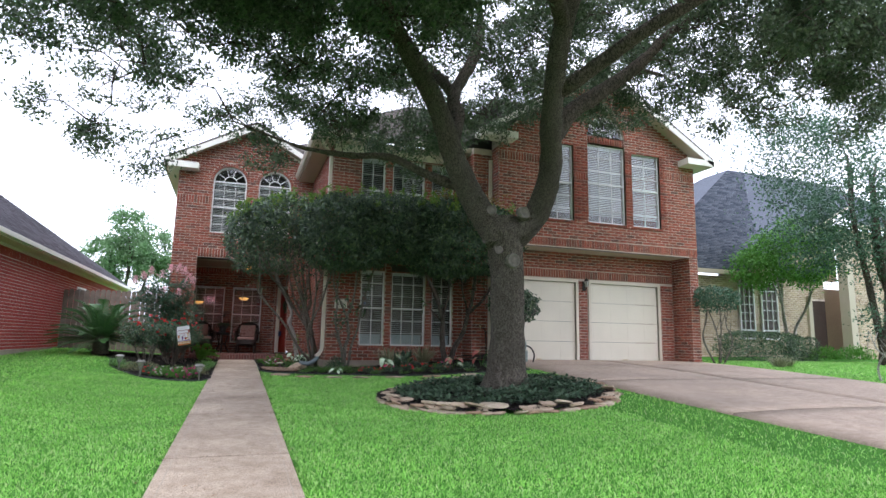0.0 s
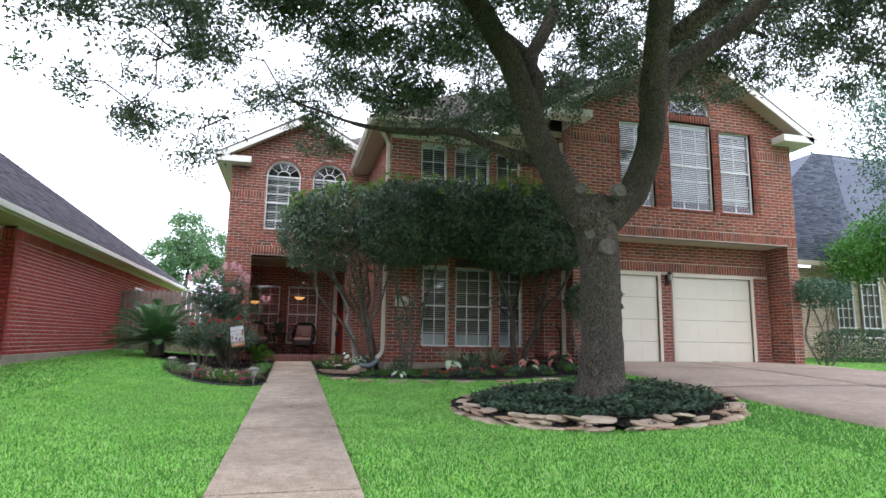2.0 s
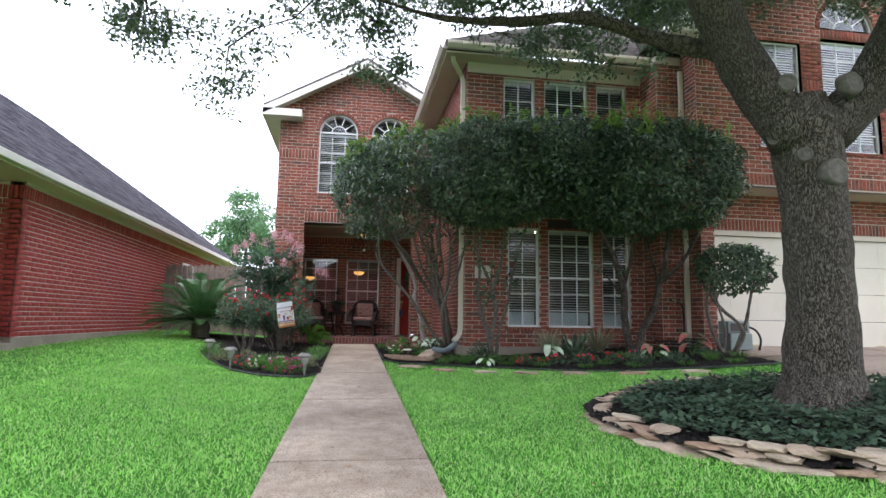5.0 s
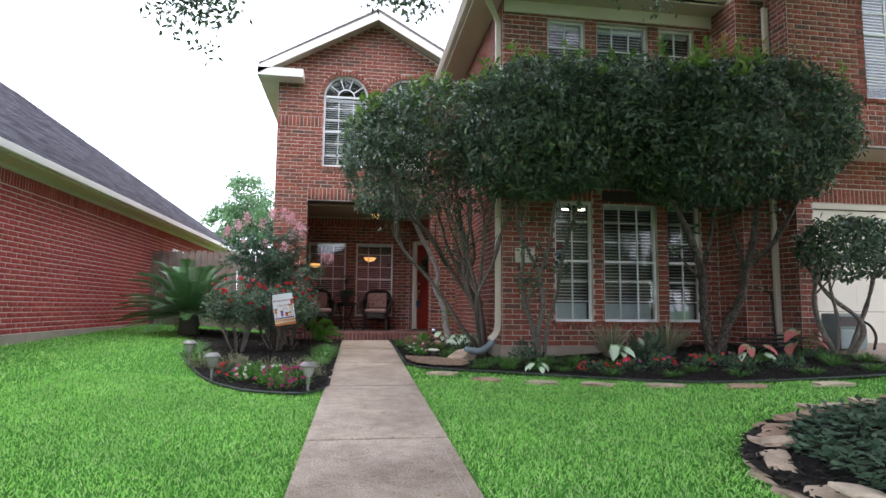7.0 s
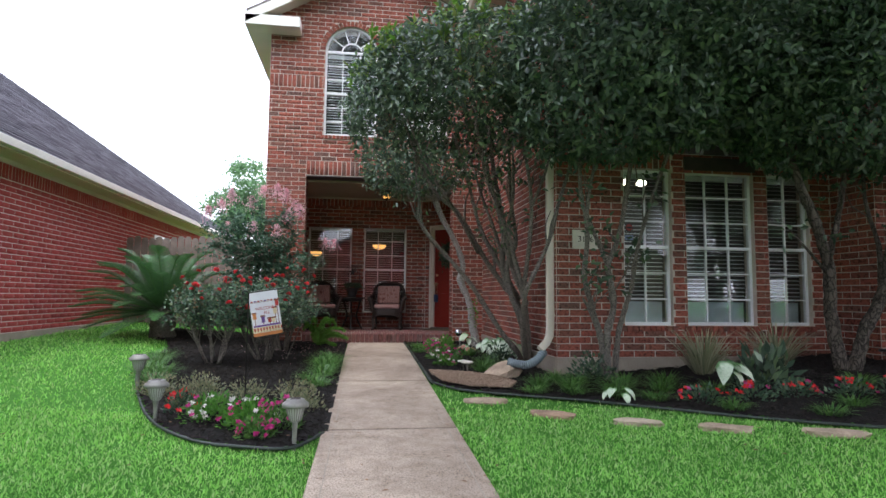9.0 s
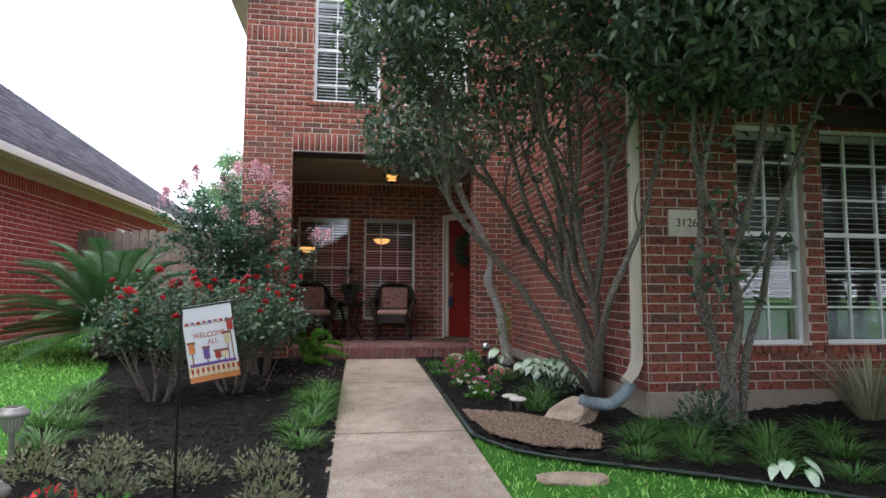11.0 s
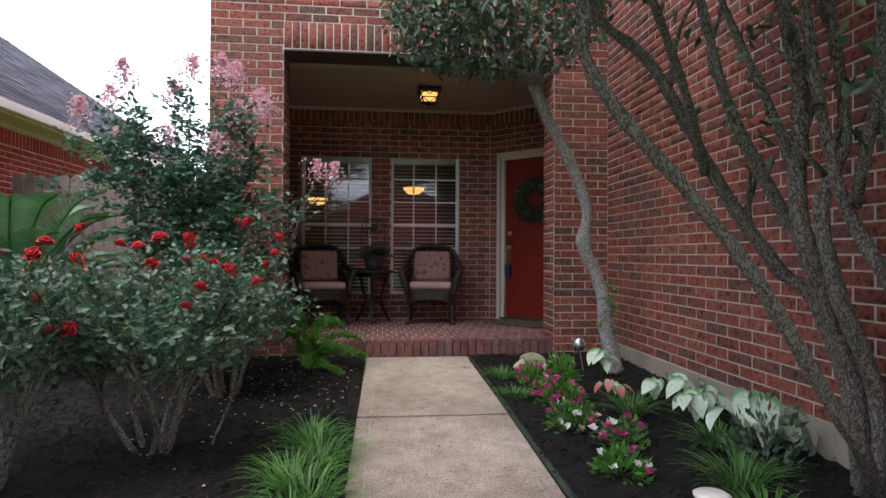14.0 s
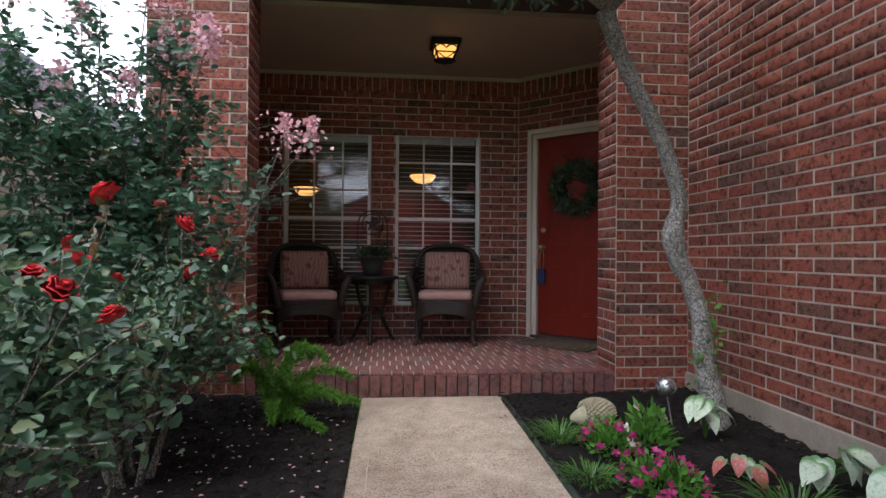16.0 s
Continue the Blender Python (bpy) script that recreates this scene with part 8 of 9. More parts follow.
def caladium(x, y, leaves, kinds, label, seed, spread=0.15, h=0.22, size=1.0):
    rng = np.random.default_rng(seed)
    c = thing("caladium", (x, y, float(ground_z(x, y)) + 0.03), label, "plant", 0, "caladiums")
    for i in range(leaves):
        a = -math.pi / 2 + rng.uniform(-1.5, 1.2)
        r = spread * rng.uniform(0.25, 1)
        z = h * rng.uniform(0.55, 1.1)
        p = (r * math.cos(a), r * math.sin(a), z)
        part("stalk", tube(bmesh.new(), curve_points([(0, 0, -0.02), (p[0] * 0.4, p[1] * 0.4, z * 0.7), p], 4), 0.004, 5), liriope_m, c)
        lf = bpy.data.objects.new("leaf", CAL[kinds[i % len(kinds)]])
        scene.collection.objects.link(lf)
        lf.parent = c
        s = size * rng.uniform(0.75, 1.15)
        lf.matrix_basis = pose(*p, 0, 0, math.degrees(a) - 90) @ pose(0, 0, 0, rng.uniform(-55, -20), rng.uniform(-20, 20), 0) @ Matrix.Scale(s, 4)


caladium(1.42, -1.0, 6, "w", "white and green caladium by the crooked trunk", 201, 0.12, 0.2, 0.65)
caladium(1.3, -1.5, 5, "rrw", "red-centred caladium in the mulch", 202, 0.14, 0.1, 0.45)
caladium(1.6, -1.65, 9, "w", "white-veined caladium against the side wall", 203, 0.18, 0.17, 0.6)
caladium(1.58, -2.1, 11, "w", "cluster of white caladium leaves", 204, 0.22, 0.2, 0.7)
caladium(1.66, -2.55, 11, "w", "large white caladium leaves near the shrub stems", 205, 0.24, 0.24, 1.0)
caladium(2.95, -5.35, 6, "w", "white caladium before the windows", 206, 0.15, 0.24, 0.9)
caladium(1.95, -5.35, 4, "w", "small white caladium at the bed edge", 207, 0.2, 0.1, 0.55)
caladium(5.0, -6.0, 6, "r", "red caladium beside the garage bed", 208, 0.2, 0.3, 1.0)
caladium(4.3, -6.1, 5, "rw", "red and green caladium in the front bed", 209, 0.2, 0.2, 0.8)

# foxtail fern
ff = thing("foxtail_fern", (-0.98, -0.5, 0.03), "bright green foxtail fern at the walk's end", "fern")
rng = np.random.default_rng(211)
for i, (dx, dy, dz) in enumerate(((0.5, -0.05, 0.12), (0.42, -0.22, 0.18), (0.3, 0.1, 0.38), (-0.35, 0.0, 0.35), (-0.2, -0.15, 0.3), (0.12, -0.2, 0.3), (0.2, 0.12, 0.4), (0.45, 0.12, 0.25), (0.05, -0.35, 0.1), (-0.1, 0.1, 0.42), (0.32, -0.3, 0.02))):
    pts = curve_points([(0, 0, 0), (dx * 0.35, dy * 0.35, dz * 0.75 + 0.05), (dx * 0.75, dy * 0.75, dz + 0.02), (dx, dy, dz * 0.85)], 8)
    P = np.array([tuple(p) for p in pts])
    n = 800
    k = rng.uniform(0.08, 1, n)
    idx2 = np.clip((k * (len(P) - 1)).astype(int), 0, len(P) - 2)
    tdir = P[idx2 + 1] - P[idx2]
    tdir /= np.linalg.norm(tdir, axis=1, keepdims=True)
    aim = unit(rng, n) + tdir * 0.9
    taper = np.clip(1.15 - k, 0.25, 1)
    v, f = leaf_quads(P[idx2], aim, 0.055, 0.009, rng)
    v = v.reshape(n, 4, 3)
    v = P[idx2][:, None] + (v - P[idx2][:, None]) * (0.55 + 0.6 * taper)[:, None, None]
    fast("frond", v.reshape(-1, 3), f, fern_m, ff)

# sago palm
sg = thing("sago_palm", (-3.38, -0.45, 0.14), "large dark green sago palm with arching fronds", "palm")
bm = rugged_tube([(0, 0, -0.2), (0, 0, 0.15), (0, 0, 0.4), (0, 0, 0.52)], [0.2, 0.19, 0.17, 0.08], 16, 0.03, 12)
part("trunk", bm, brown_bark_m, sg, "shaggy brown trunk", True)
rng = np.random.default_rng(215)
for i in range(64):
    a = 2 * math.pi * i * 0.382 + rng.uniform(-0.12, 0.12)
    el = math.radians(-14 + 76 * (1 - i / 64) ** 1.2 + rng.uniform(-6, 6))
    L = rng.uniform(1.06, 1.2)
    c, s = math.cos(a), math.sin(a)
    rr, zz = math.cos(el) * L, math.sin(el) * L
    pts = curve_points([(0.04 * c, 0.04 * s, 0.42), (0.4 * rr * c, 0.4 * rr * s, 0.45 + zz * 0.45), (0.75 * rr * c, 0.75 * rr * s, 0.47 + zz * 0.8), (1.05 * rr * c + 0.03 * c, 1.05 * rr * s + 0.03 * s, 0.4 + zz * 0.98)], 10)
    P = np.array([tuple(p) for p in pts])
    k = len(P) - 1
    m = 62
    u = np.linspace(0.12, 0.995, m)
    ix = np.clip((u * k).astype(int), 0, k - 1)
    q = P[ix] + (P[ix + 1] - P[ix]) * (u * k - ix)[:, None]
    td = P[ix + 1] - P[ix]
    td /= np.linalg.norm(td, axis=1, keepdims=True)
    flat = np.array([-s, c, 0.0])
    up = np.cross(flat, td)
    up = np.where(up[:, 2:3] < 0, -up, up)
    ch = []
    for sgn in (-1, 1):
        ln = 0.17 * np.sin(np.pi * np.clip(u, 0.08, 0.95) ** 0.75) ** 0.6 + 0.02
        aim = flat * sgn + td * 0.5 + up * 0.3
        aim /= np.linalg.norm(aim, axis=1, keepdims=True)
        e = q + aim * ln[:, None]
        w = td * 0.007
        ch.append((np.stack([q - w, q + w, e + w * 0.4, e - w * 0.4], 1).reshape(-1, 3), np.arange(m * 4).reshape(m, 4)))
    v, f = merged(ch)
    fr_ob = fast("frond", v, f, sago_m, sg)
    part("midrib", tube(bmesh.new(), pts[::3], 0.008, 4), liriope_m, fr_ob)

# rose bush
def rose_mesh():
    bm = bmesh.new()
    for k, (r, h, z) in enumerate(((0.008, 0.026, 0.006), (0.016, 0.024, 0.003), (0.024, 0.018, 0.0), (0.03, 0.01, -0.002))):
        c = lathe(bmesh.new(), [(r * 0.3, z), (r * 0.85, z + h * 0.45), (r * 1.05, z + h), (r * 1.18, z + h * 0.92)], seg=15)
        for v in c.verts:
            a = math.atan2(v.co.y, v.co.x) * 5 + k * 1.7
            w = 1 + 0.16 * math.cos(a)
            v.co.x *= w
            v.co.y *= w
            v.co.z += 0.003 * math.sin(a)
        me = bpy.data.meshes.new("petals")
        c.to_mesh(me)
        c.free()
        bm.from_mesh(me)
        bpy.data.meshes.remove(me)
    me = bpy.data.meshes.new("rose_bloom")
    bm.to_mesh(me)
    bm.free()
    me.materials.append(red_petal_m)
    me.shade_smooth()
    return me


ROSE = rose_mesh()


def add_rose(t, p, rng, size=1.0):
    ob = bpy.data.objects.new("rose_bloom", ROSE)
    scene.collection.objects.link(ob)
    ob.parent = t
    ob.matrix_basis = pose(*p, rng.uniform(-10, 55), rng.uniform(-35, 35), rng.uniform(0, 360)) @ Matrix.Scale(size * rng.uniform(0.75, 1.15), 4)


def rose_bush(x, y, canes, reach, top, seed, blooms, label):
    """Bare canes below, a spreading leafy umbrella above."""
    rng = np.random.default_rng(seed)
    t = thing("rose_bush", (x, y, float(ground_z(x, y)) + 0.03), label, "bush", 0, "rose bushes")
    ch, young, tips = [], [], []
    for i in range(canes):
        a = 2 * math.pi * i / canes + rng.uniform(-0.3, 0.3)
        r = rng.uniform(0.25, 0.6)
        b = np.array([0.06 * math.cos(a), 0.06 * math.sin(a), -0.04])
        tip = np.array([reach[0] * r * math.cos(a), reach[1] * r * math.sin(a), rng.uniform(0.5, 0.68)])
        pts = curve_points([b, b + (tip - b) * 0.45 + (rng.normal(0, 0.03), rng.normal(0, 0.03), -0.03), tip], 7)
        bm = tube(bmesh.new(), pts, list(np.linspace(0.019, 0.009, len(pts))), 7)
        P = np.array([tuple(p) for p in pts])
        for j in range(10):
            s0 = P[rng.integers(len(P) // 2, len(P))]
            a2 = a + rng.normal(0, 0.75)
            r2 = rng.uniform(0.35, 1.0)
            e = np.array([reach[0] * r2 * math.cos(a2), reach[1] * r2 * math.sin(a2), top * (1 - 0.3 * r2 ** 2) * rng.uniform(0.62, 1.0)])
            tw = curve_points([s0, (s0 + e) / 2 + rng.normal(0, 0.04, 3) + (0, 0, 0.04), e], 6)
            tube(bm, tw, list(np.linspace(0.006, 0.0025, len(tw))), 5)
            Q = np.array([tuple(p) for p in tw])
            n = 54
            k = rng.uniform(0.25, 1.0, n)
            at = Q[(k * (len(Q) - 1)).astype(int)] + rng.normal(0, 0.05, (n, 3))
            at = at[at[:, 2] > 0.46 + 0.05 * rng.normal(0, 1, n)]
            n = len(at)
            ch.append(oval_leaves(at, unit(rng, n) * (1, 1, 0.6), unit(rng, n) * 0.7 + (0, -0.25, 0.7), 0.043, 0.026, rng))
            tips.append(e)
            if j < 2:
                g = e + (rng.normal(0, 0.05), rng.normal(0, 0.05), rng.uniform(0.06, 0.2))
                tube(bm, [e, (e + g) / 2 + rng.normal(0, 0.01, 3), g], [0.003, 0.0025, 0.002], 4)
                m = 9
                young.append(leaf_quads(e + (g - e) * rng.uniform(0.2, 1, (m, 1)), unit(rng, m) + (0, 0, 0.3), 0.04, 0.022, rng))
                tips[-1] = g
        part("cane", bm, brown_bark_m, t, "", True)
    v, f = merged(ch)
    tagged(fast("foliage", v, f, rose_leaf_m, t), kind="stuff")
    v, f = merged(young)
    tagged(fast("young_leaves", v, f, bronze_leaf_m, t, "bronze young leaves"), kind="stuff")
    tips = np.array(tips)
    front = tips[np.argsort(tips[:, 1] * 0.5 - tips[:, 2])]
    for p in rng.permutation(front[:int(blooms * 1.6)])[:blooms]:
        add_rose(t, p + (0, 0, 0.004), rng)


bronze_leaf_m = leaf_mat("bronze_young_leaf", [(0.16, 0.07, 0.035), (0.2, 0.12, 0.05), (0.1, 0.12, 0.05)], 0.45, 0.3)
rose_bush(-1.5, -2.45, 7, (0.74, 0.64), 1.14, 221, 17, "sprawling red rose bush on bare arching canes")
rose_bush(-2.0, -2.95, 7, (0.64, 0.6), 1.16, 222, 18, "red rose bush with grey-green leaves beside the flag")
rose_bush(-1.42, -1.4, 8, (0.6, 0.5), 1.1, 223, 8, "smaller red rose bush before the crepe myrtle")
rt = thing("rose_cane", (-0.95, -2.3, -0.02), "tall rose cane with one red bloom reaching over the bed", "bush")
rng = np.random.default_rng(225)
cane_pts = curve_points([(-0.3, -0.1, -0.03), (-0.1, 0, 0.5), (0.02, 0, 0.85), (0.03, 0, 1.1)], 8)
part("cane", tube(bmesh.new(), cane_pts, list(np.linspace(0.008, 0.003, len(cane_pts))), 6), brown_bark_m, rt, "", True)
P = np.array([tuple(p) for p in cane_pts])
at = P[rng.integers(8, len(P) - 1, 40)] + rng.normal(0, 0.03, (40, 3))
v, f = leaf_quads(at, unit(rng, 40), 0.05, 0.033, rng)
tagged(fast("foliage", v, f, rose_leaf_m, rt), kind="stuff")
add_rose(rt, (0.03, 0, 1.105), rng, 1.1)

# crepe myrtle
cm = thing("crepe_myrtle", (-1.8, -0.75, 0.05), "crepe myrtle with pink flower heads before the porch pier", "bush")
rng = np.random.default_rng(231)
HEADS = [(-2.68, -0.8, 2.1), (-2.5, -0.7, 2.22), (-2.3, -0.95, 2.35), (-2.05, -0.6, 2.3), (-1.85, -0.8, 2.45), (-1.65, -0.7, 2.5), (-1.5, -0.8, 2.4), (-1.38, -0.6, 2.25), (-1.28, -0.85, 2.15), (-1.45, -0.95, 2.05), (-0.85, -1.0, 1.62), (-0.72, -1.0, 1.6), (-2.35, -0.9, 1.85), (-1.95, -1.0, 1.85), (-1.6, -1.05, 1.8)]
ch = []


def leafy_shoot(p0, p1, n, bow, spread):
    mid = (p0 + p1) / 2 + rng.normal(0, bow, 3)
    pts = curve_points([p0, mid, p1], 8)
    Q = np.array([tuple(p) for p in pts])
    k = np.linspace(0.15, 0.98, n)
    at = Q[(k * (len(Q) - 1)).astype(int)] + rng.normal(0, spread, (n, 3))
    at = at[(at[:, 0] < 0.66) | (rng.uniform(0, 1, n) < 0.12)]
    n = len(at)
    aim = unit(rng, n) * (1, 1, 0.4) + (0, 0, 0.35)
    ch.append(oval_leaves(at, aim, unit(rng, n) * 0.7 + (0, -0.2, 0.7), 0.056, 0.03, rng))
    return pts, Q


twig_bm = bmesh.new()
for i, h in enumerate(HEADS):
    p1 = np.array(h) - (-1.8, -0.75, 0.05)
    p0 = np.array([0.05 * math.cos(i * 2.4), 0.05 * math.sin(i * 2.4), -0.05])
    pts, Q = leafy_shoot(p0, p1, 90, 0.06, 0.035)
    bm = tube(bmesh.new(), pts, list(np.linspace(0.013, 0.003, len(pts))), 6)
    for j in range(14):
        s0 = Q[int(rng.integers(3, len(Q) - 3))]
        e = s0 + (rng.normal(0, 0.3), rng.normal(0, 0.24), rng.uniform(0.0, 0.35))
        tw, q = leafy_shoot(s0, e, 56, 0.03, 0.04)
        tube(twig_bm, tw[::3] + [tw[-1]], 0.0025, 4)
    part("cane", bm, brown_bark_m, cm, "", True)
    n = 260 if i < 10 else 110
    u = rng.uniform(0, 1, n)
    at = p1 + rng.normal(0, 1, (n, 3)) * (0.06 * (1.1 - u[:, None])) + np.stack([u * 0, u * 0, u * 0.17 - 0.06], 1)
    v, f = leaf_quads(at, unit(rng, n), 0.027, 0.026, rng, 0.3, 0.3)
    tagged(fast("flower_head", v, f, pink_petal_m, cm), kind="stuff")
v, f = merged(ch)
tagged(fast("foliage", v, f, crepe_leaf_m, cm), kind="stuff")
tagged(part("twig_mass", twig_bm, brown_bark_m, cm), kind="stuff")

# ---- utility box, hose bib and hose ----
ub = thing("utility_cart", (6.2, -5.35, 0.19), "grey-green plastic hose cart with a dark plate standing in for the shaded opening by the garage", "hose cart")
part("body", boxed(-0.2, 0.2, -0.16, 0.16, 0.03, 0.3, bevel=0.02), util_m, ub)
part("cowl", boxed(-0.2, 0.2, -0.1, 0.16, 0.302, 0.5, bevel=0.02), util_m, ub)
# no hole is cut: a dark plate carries the opening's shade in its colour
part("opening", boxed(-0.15, 0.15, -0.108, -0.098, 0.33, 0.46, bevel=0.003), steel_m, ub, "dark plate standing in for the shaded opening")
part("handle", tube(bmesh.new(), curve_points([(0.2, 0, 0.42), (0.34, -0.05, 0.35), (0.42, -0.06, 0.2), (0.4, -0.04, 0.02)], 5), 0.018, 8), iron_m, ub, "black bent handle", True)
for sx in (-0.22, 0.22):
    bm = lathe(bmesh.new(), [(0.02, -0.02), (0.06, -0.02), (0.07, 0), (0.06, 0.02), (0.02, 0.02)], seg=16)
    bm.transform(pose(sx, 0.1, 0.068, 0, 90))
    part("wheel", bm, iron_m, ub, "", True)
hb = thing("garden_hose", (5.42, -4.68, 0.2), "dark garden hose coiled below a wall tap", "hose")
part("tap", under(hb, tube(bmesh.new(), [(5.55, -4.59, 1.05), (5.55, -4.66, 1.05), (5.55, -4.68, 1.0)], 0.015, 8)), chrome_m, hb, "brass wall tap", True)
coil = [(5.55, -4.68, 1.0), (5.64, -4.72, 0.95), (5.68, -4.7, 0.6), (5.66, -4.75, 0.35), (5.6, -4.85, 0.22)]
coil += [(5.42 + (0.25 + 0.01 * k) * math.cos(k * 0.7), -5.0 + 0.2 * math.sin(k * 0.7), 0.2 + 0.006 * k) for k in range(30)]
part("coil", under(hb, tube(bmesh.new(), curve_points(coil, 3), 0.014, 7)), iron_m, hb, "", True)

# ---- fence ----
fence = thing("wooden_fence", (-3.9, 2.4, 0.1), "weathered grey-brown board fence beside the house", "fence")
rng = np.random.default_rng(241)
x = -5.03
while x < -1.98:
    w = 0.14
    top = 2.0 + rng.uniform(-0.03, 0.03)
    bm = prism(bmesh.new(), [(x, 0.0), (x + w - 0.014, 0.0), (x + w - 0.014, top - 0.05), (x + w - 0.04, top), (x + 0.03, top), (x, top - 0.05)], 2.39, 2.408)
    bm.transform(Matrix.Translation((0, rng.uniform(-0.012, 0.012), 0)))
    part("board", under(fence, bm), fence_m, fence)
    x += w
for z in (0.4, 1.0, 1.7):
    part("rail", under(fence, boxed(-5.03, -1.98, 2.41, 2.45, z, z + 0.09)), fence_m, fence)

# ---- house on the left ----
nh = thing("neighbouring_house", (-9.0, 0.0, 0.0), "single-storey crimson brick house with charcoal hip roof", "house")
M_N1 = pose(-5.05, -4.7, 0, 0, 0, 90)
M_N2 = pose(0, -4.7, 0)
M_N3 = pose(-5.65, -10.8, 0, 0, 0, 90)


def sub(bm, m, name, mat, label=""):
    bm.transform(m)
    return part(name, under(nh, bm), mat, nh, label)


w1 = sub(boxed(0.0, 16.8, 0, 0.2, 0.2, 2.6), M_N1, "side_wall", nmortar_m)
w2 = sub(boxed(-5.65, -5.05, 0, 0.2, 0.2, 2.6), M_N2, "step_wall", nmortar_m)
w3 = sub(boxed(0, 6.1, 0, 0.2, 0.2, 2.6), M_N3, "front_side_wall", nmortar_m)
for w, rects, m in ((w1, courses(0.28, 2.34, lambda z: (0.0, 16.8), [(8.7, 9.9, 1.0, 2.2)], [(0.0, 16.8, 2.35, 2.56)]), M_N1), (w2, courses(0.28, 2.34, lambda z: (-5.65, -5.05), [], [(-5.65, -5.05, 2.35, 2.56)]), M_N2), (w3, courses(0.28, 2.34, lambda z: (0, 6.1), [], [(0, 6.1, 2.35, 2.56)]), M_N3)):
    lay_bricks(w, rects, nh.matrix_basis.inverted() @ m, nbrick_m)
wn_ = sub(boxed(8.7, 9.9, -0.02, 0.0, 1.0, 2.2), M_N1, "window", vinyl_m, "white framed side window")
bm = boxed(8.76, 9.84, -0.026, -0.021, 1.06, 2.14)
bm.transform(M_N1)
part("pane", under(nh, bm), steel_m, wn_, "dark pane")
sub(boxed(-0.02, 16.8, -0.03, -0.001, -0.3, 0.275), M_N1, "foundation", concrete_m, "mossy concrete foundation")
sub(boxed(-5.65, -5.02, -0.03, -0.001, -0.3, 0.275), M_N2, "foundation", concrete_m)
sub(boxed(0, 6.07, -0.03, -0.001, -0.3, 0.275), M_N3, "foundation", concrete_m)
EX, EZ, RX, RZ = -4.68, 2.76, -10.6, 7.12
faces = [[(EX, -11.4, EZ), (EX, 12.2, EZ), (RX, 6.6, RZ), (RX, -5.5, RZ)], [(EX, 12.2, EZ), (-16.5, 12.2, EZ), (RX, 6.6, RZ), (RX, 6.6, RZ)],
         [(-16.5, 12.2, EZ), (-16.5, -11.4, EZ), (RX, -5.5, RZ), (RX, 6.6, RZ)], [(-16.5, -11.4, EZ), (EX, -11.4, EZ), (RX, -5.5, RZ), (RX, -5.5, RZ)]]


def house_roof(parent, faces, mat, course=0.14):
    bm = bmesh.new()
    for f in faces:
        g = [f[0], f[1], f[2]] + ([f[3]] if f[2] != f[3] else [])
        slab(bm, g, 0.06)
    r = part("roof", under(parent, bm), mat, parent, "shingled hip roof")
    rng = np.random.default_rng(9)
    vv, fq = [], []
    for a, b, c, d in faces[:2]:
        a, b, c, d = (np.array(p, float) for p in (a, b, c, d))
        nrm = np.cross(b - a, d - a)
        nrm /= np.linalg.norm(nrm)
        nrm = nrm if nrm[2] > 0 else -nrm
        L = np.linalg.norm((c + d) / 2 - (a + b) / 2)
        n = int(L / course)
        for i in range(n):
            s, e = i / n, min(1, (i + 1.1) / n)
            l0, l1, r0, r1 = a + (d - a) * s, a + (d - a) * e, b + (c - b) * s, b + (c - b) * e
            k = max(1, int(np.linalg.norm(r0 - l0) / 0.3))
            cuts = np.clip((np.arange(k + 2) - rng.uniform(0, 1)) / k, 0, 1)
            for p, q in zip(cuts, cuts[1:]):
                if q - p < 1e-4:
                    continue
                lift = rng.uniform(0.01, 0.018)
                o = len(vv)
                vv += [l0 + (r0 - l0) * p + nrm * lift, l0 + (r0 - l0) * q + nrm * lift, l1 + (r1 - l1) * q + nrm * 0.004, l1 + (r1 - l1) * p + nrm * 0.004, l0 + (r0 - l0) * p, l0 + (r0 - l0) * q]
                fq += [(o, o + 1, o + 2, o + 3), (o + 4, o + 5, o + 1, o)]
    tagged(fast("shingles", np.array(vv) - np.array(parent.matrix_basis.translation), fq, mat, r), kind="stuff")
    return r


house_roof(nh, faces, shingle_m)
part("gutter", under(nh, boxed(-4.7, -4.61, -11.4, 12.2, 2.64, 2.75, bevel=0.01)), trim_white_m, nh, "white gutter along the eave")
part("soffit", under(nh, boxed(-5.9, -4.7, -11.4, 12.2, 2.615, 2.64)), trim_m, nh, "cream soffit")
part("frieze", under(nh, boxed(-5.05, -5.02, -4.7, 12.1, 2.57, 2.614)), trim_m, nh)
part("far_wall", under(nh, boxed(-16.2, -5.9, -10.8, 11.9, -0.2, 2.6)), nbrick_m, nh, "crimson brick body of the house")
# hose reel
tagged(part("pad", boxed(-5.6, -4.93, -6.1, -4.74, -0.1, 0.2, bevel=0.01), concrete_m), "mossy concrete pad beside the neighbouring wall", "pad", kind="structure")
hr = thing("hose_reel", (-5.2, -5.35, 0.2), "beige hose reel cart with teal hose by the neighbouring wall", "hose reel", 80)
for s in (-0.2, 0.2):
    part("side_frame", tube(bmesh.new(), curve_points([(s, -0.2, 0.0), (s, -0.1, 0.35), (s, 0.0, 0.75), (s, 0.12, 0.8)], 5), 0.03, 8), beige_m, hr, "", True)
    part("foot", tube(bmesh.new(), [(s, -0.25, 0.03), (s, 0.25, 0.03)], 0.03, 8), beige_m, hr, "", True)
bm = bmesh.new()
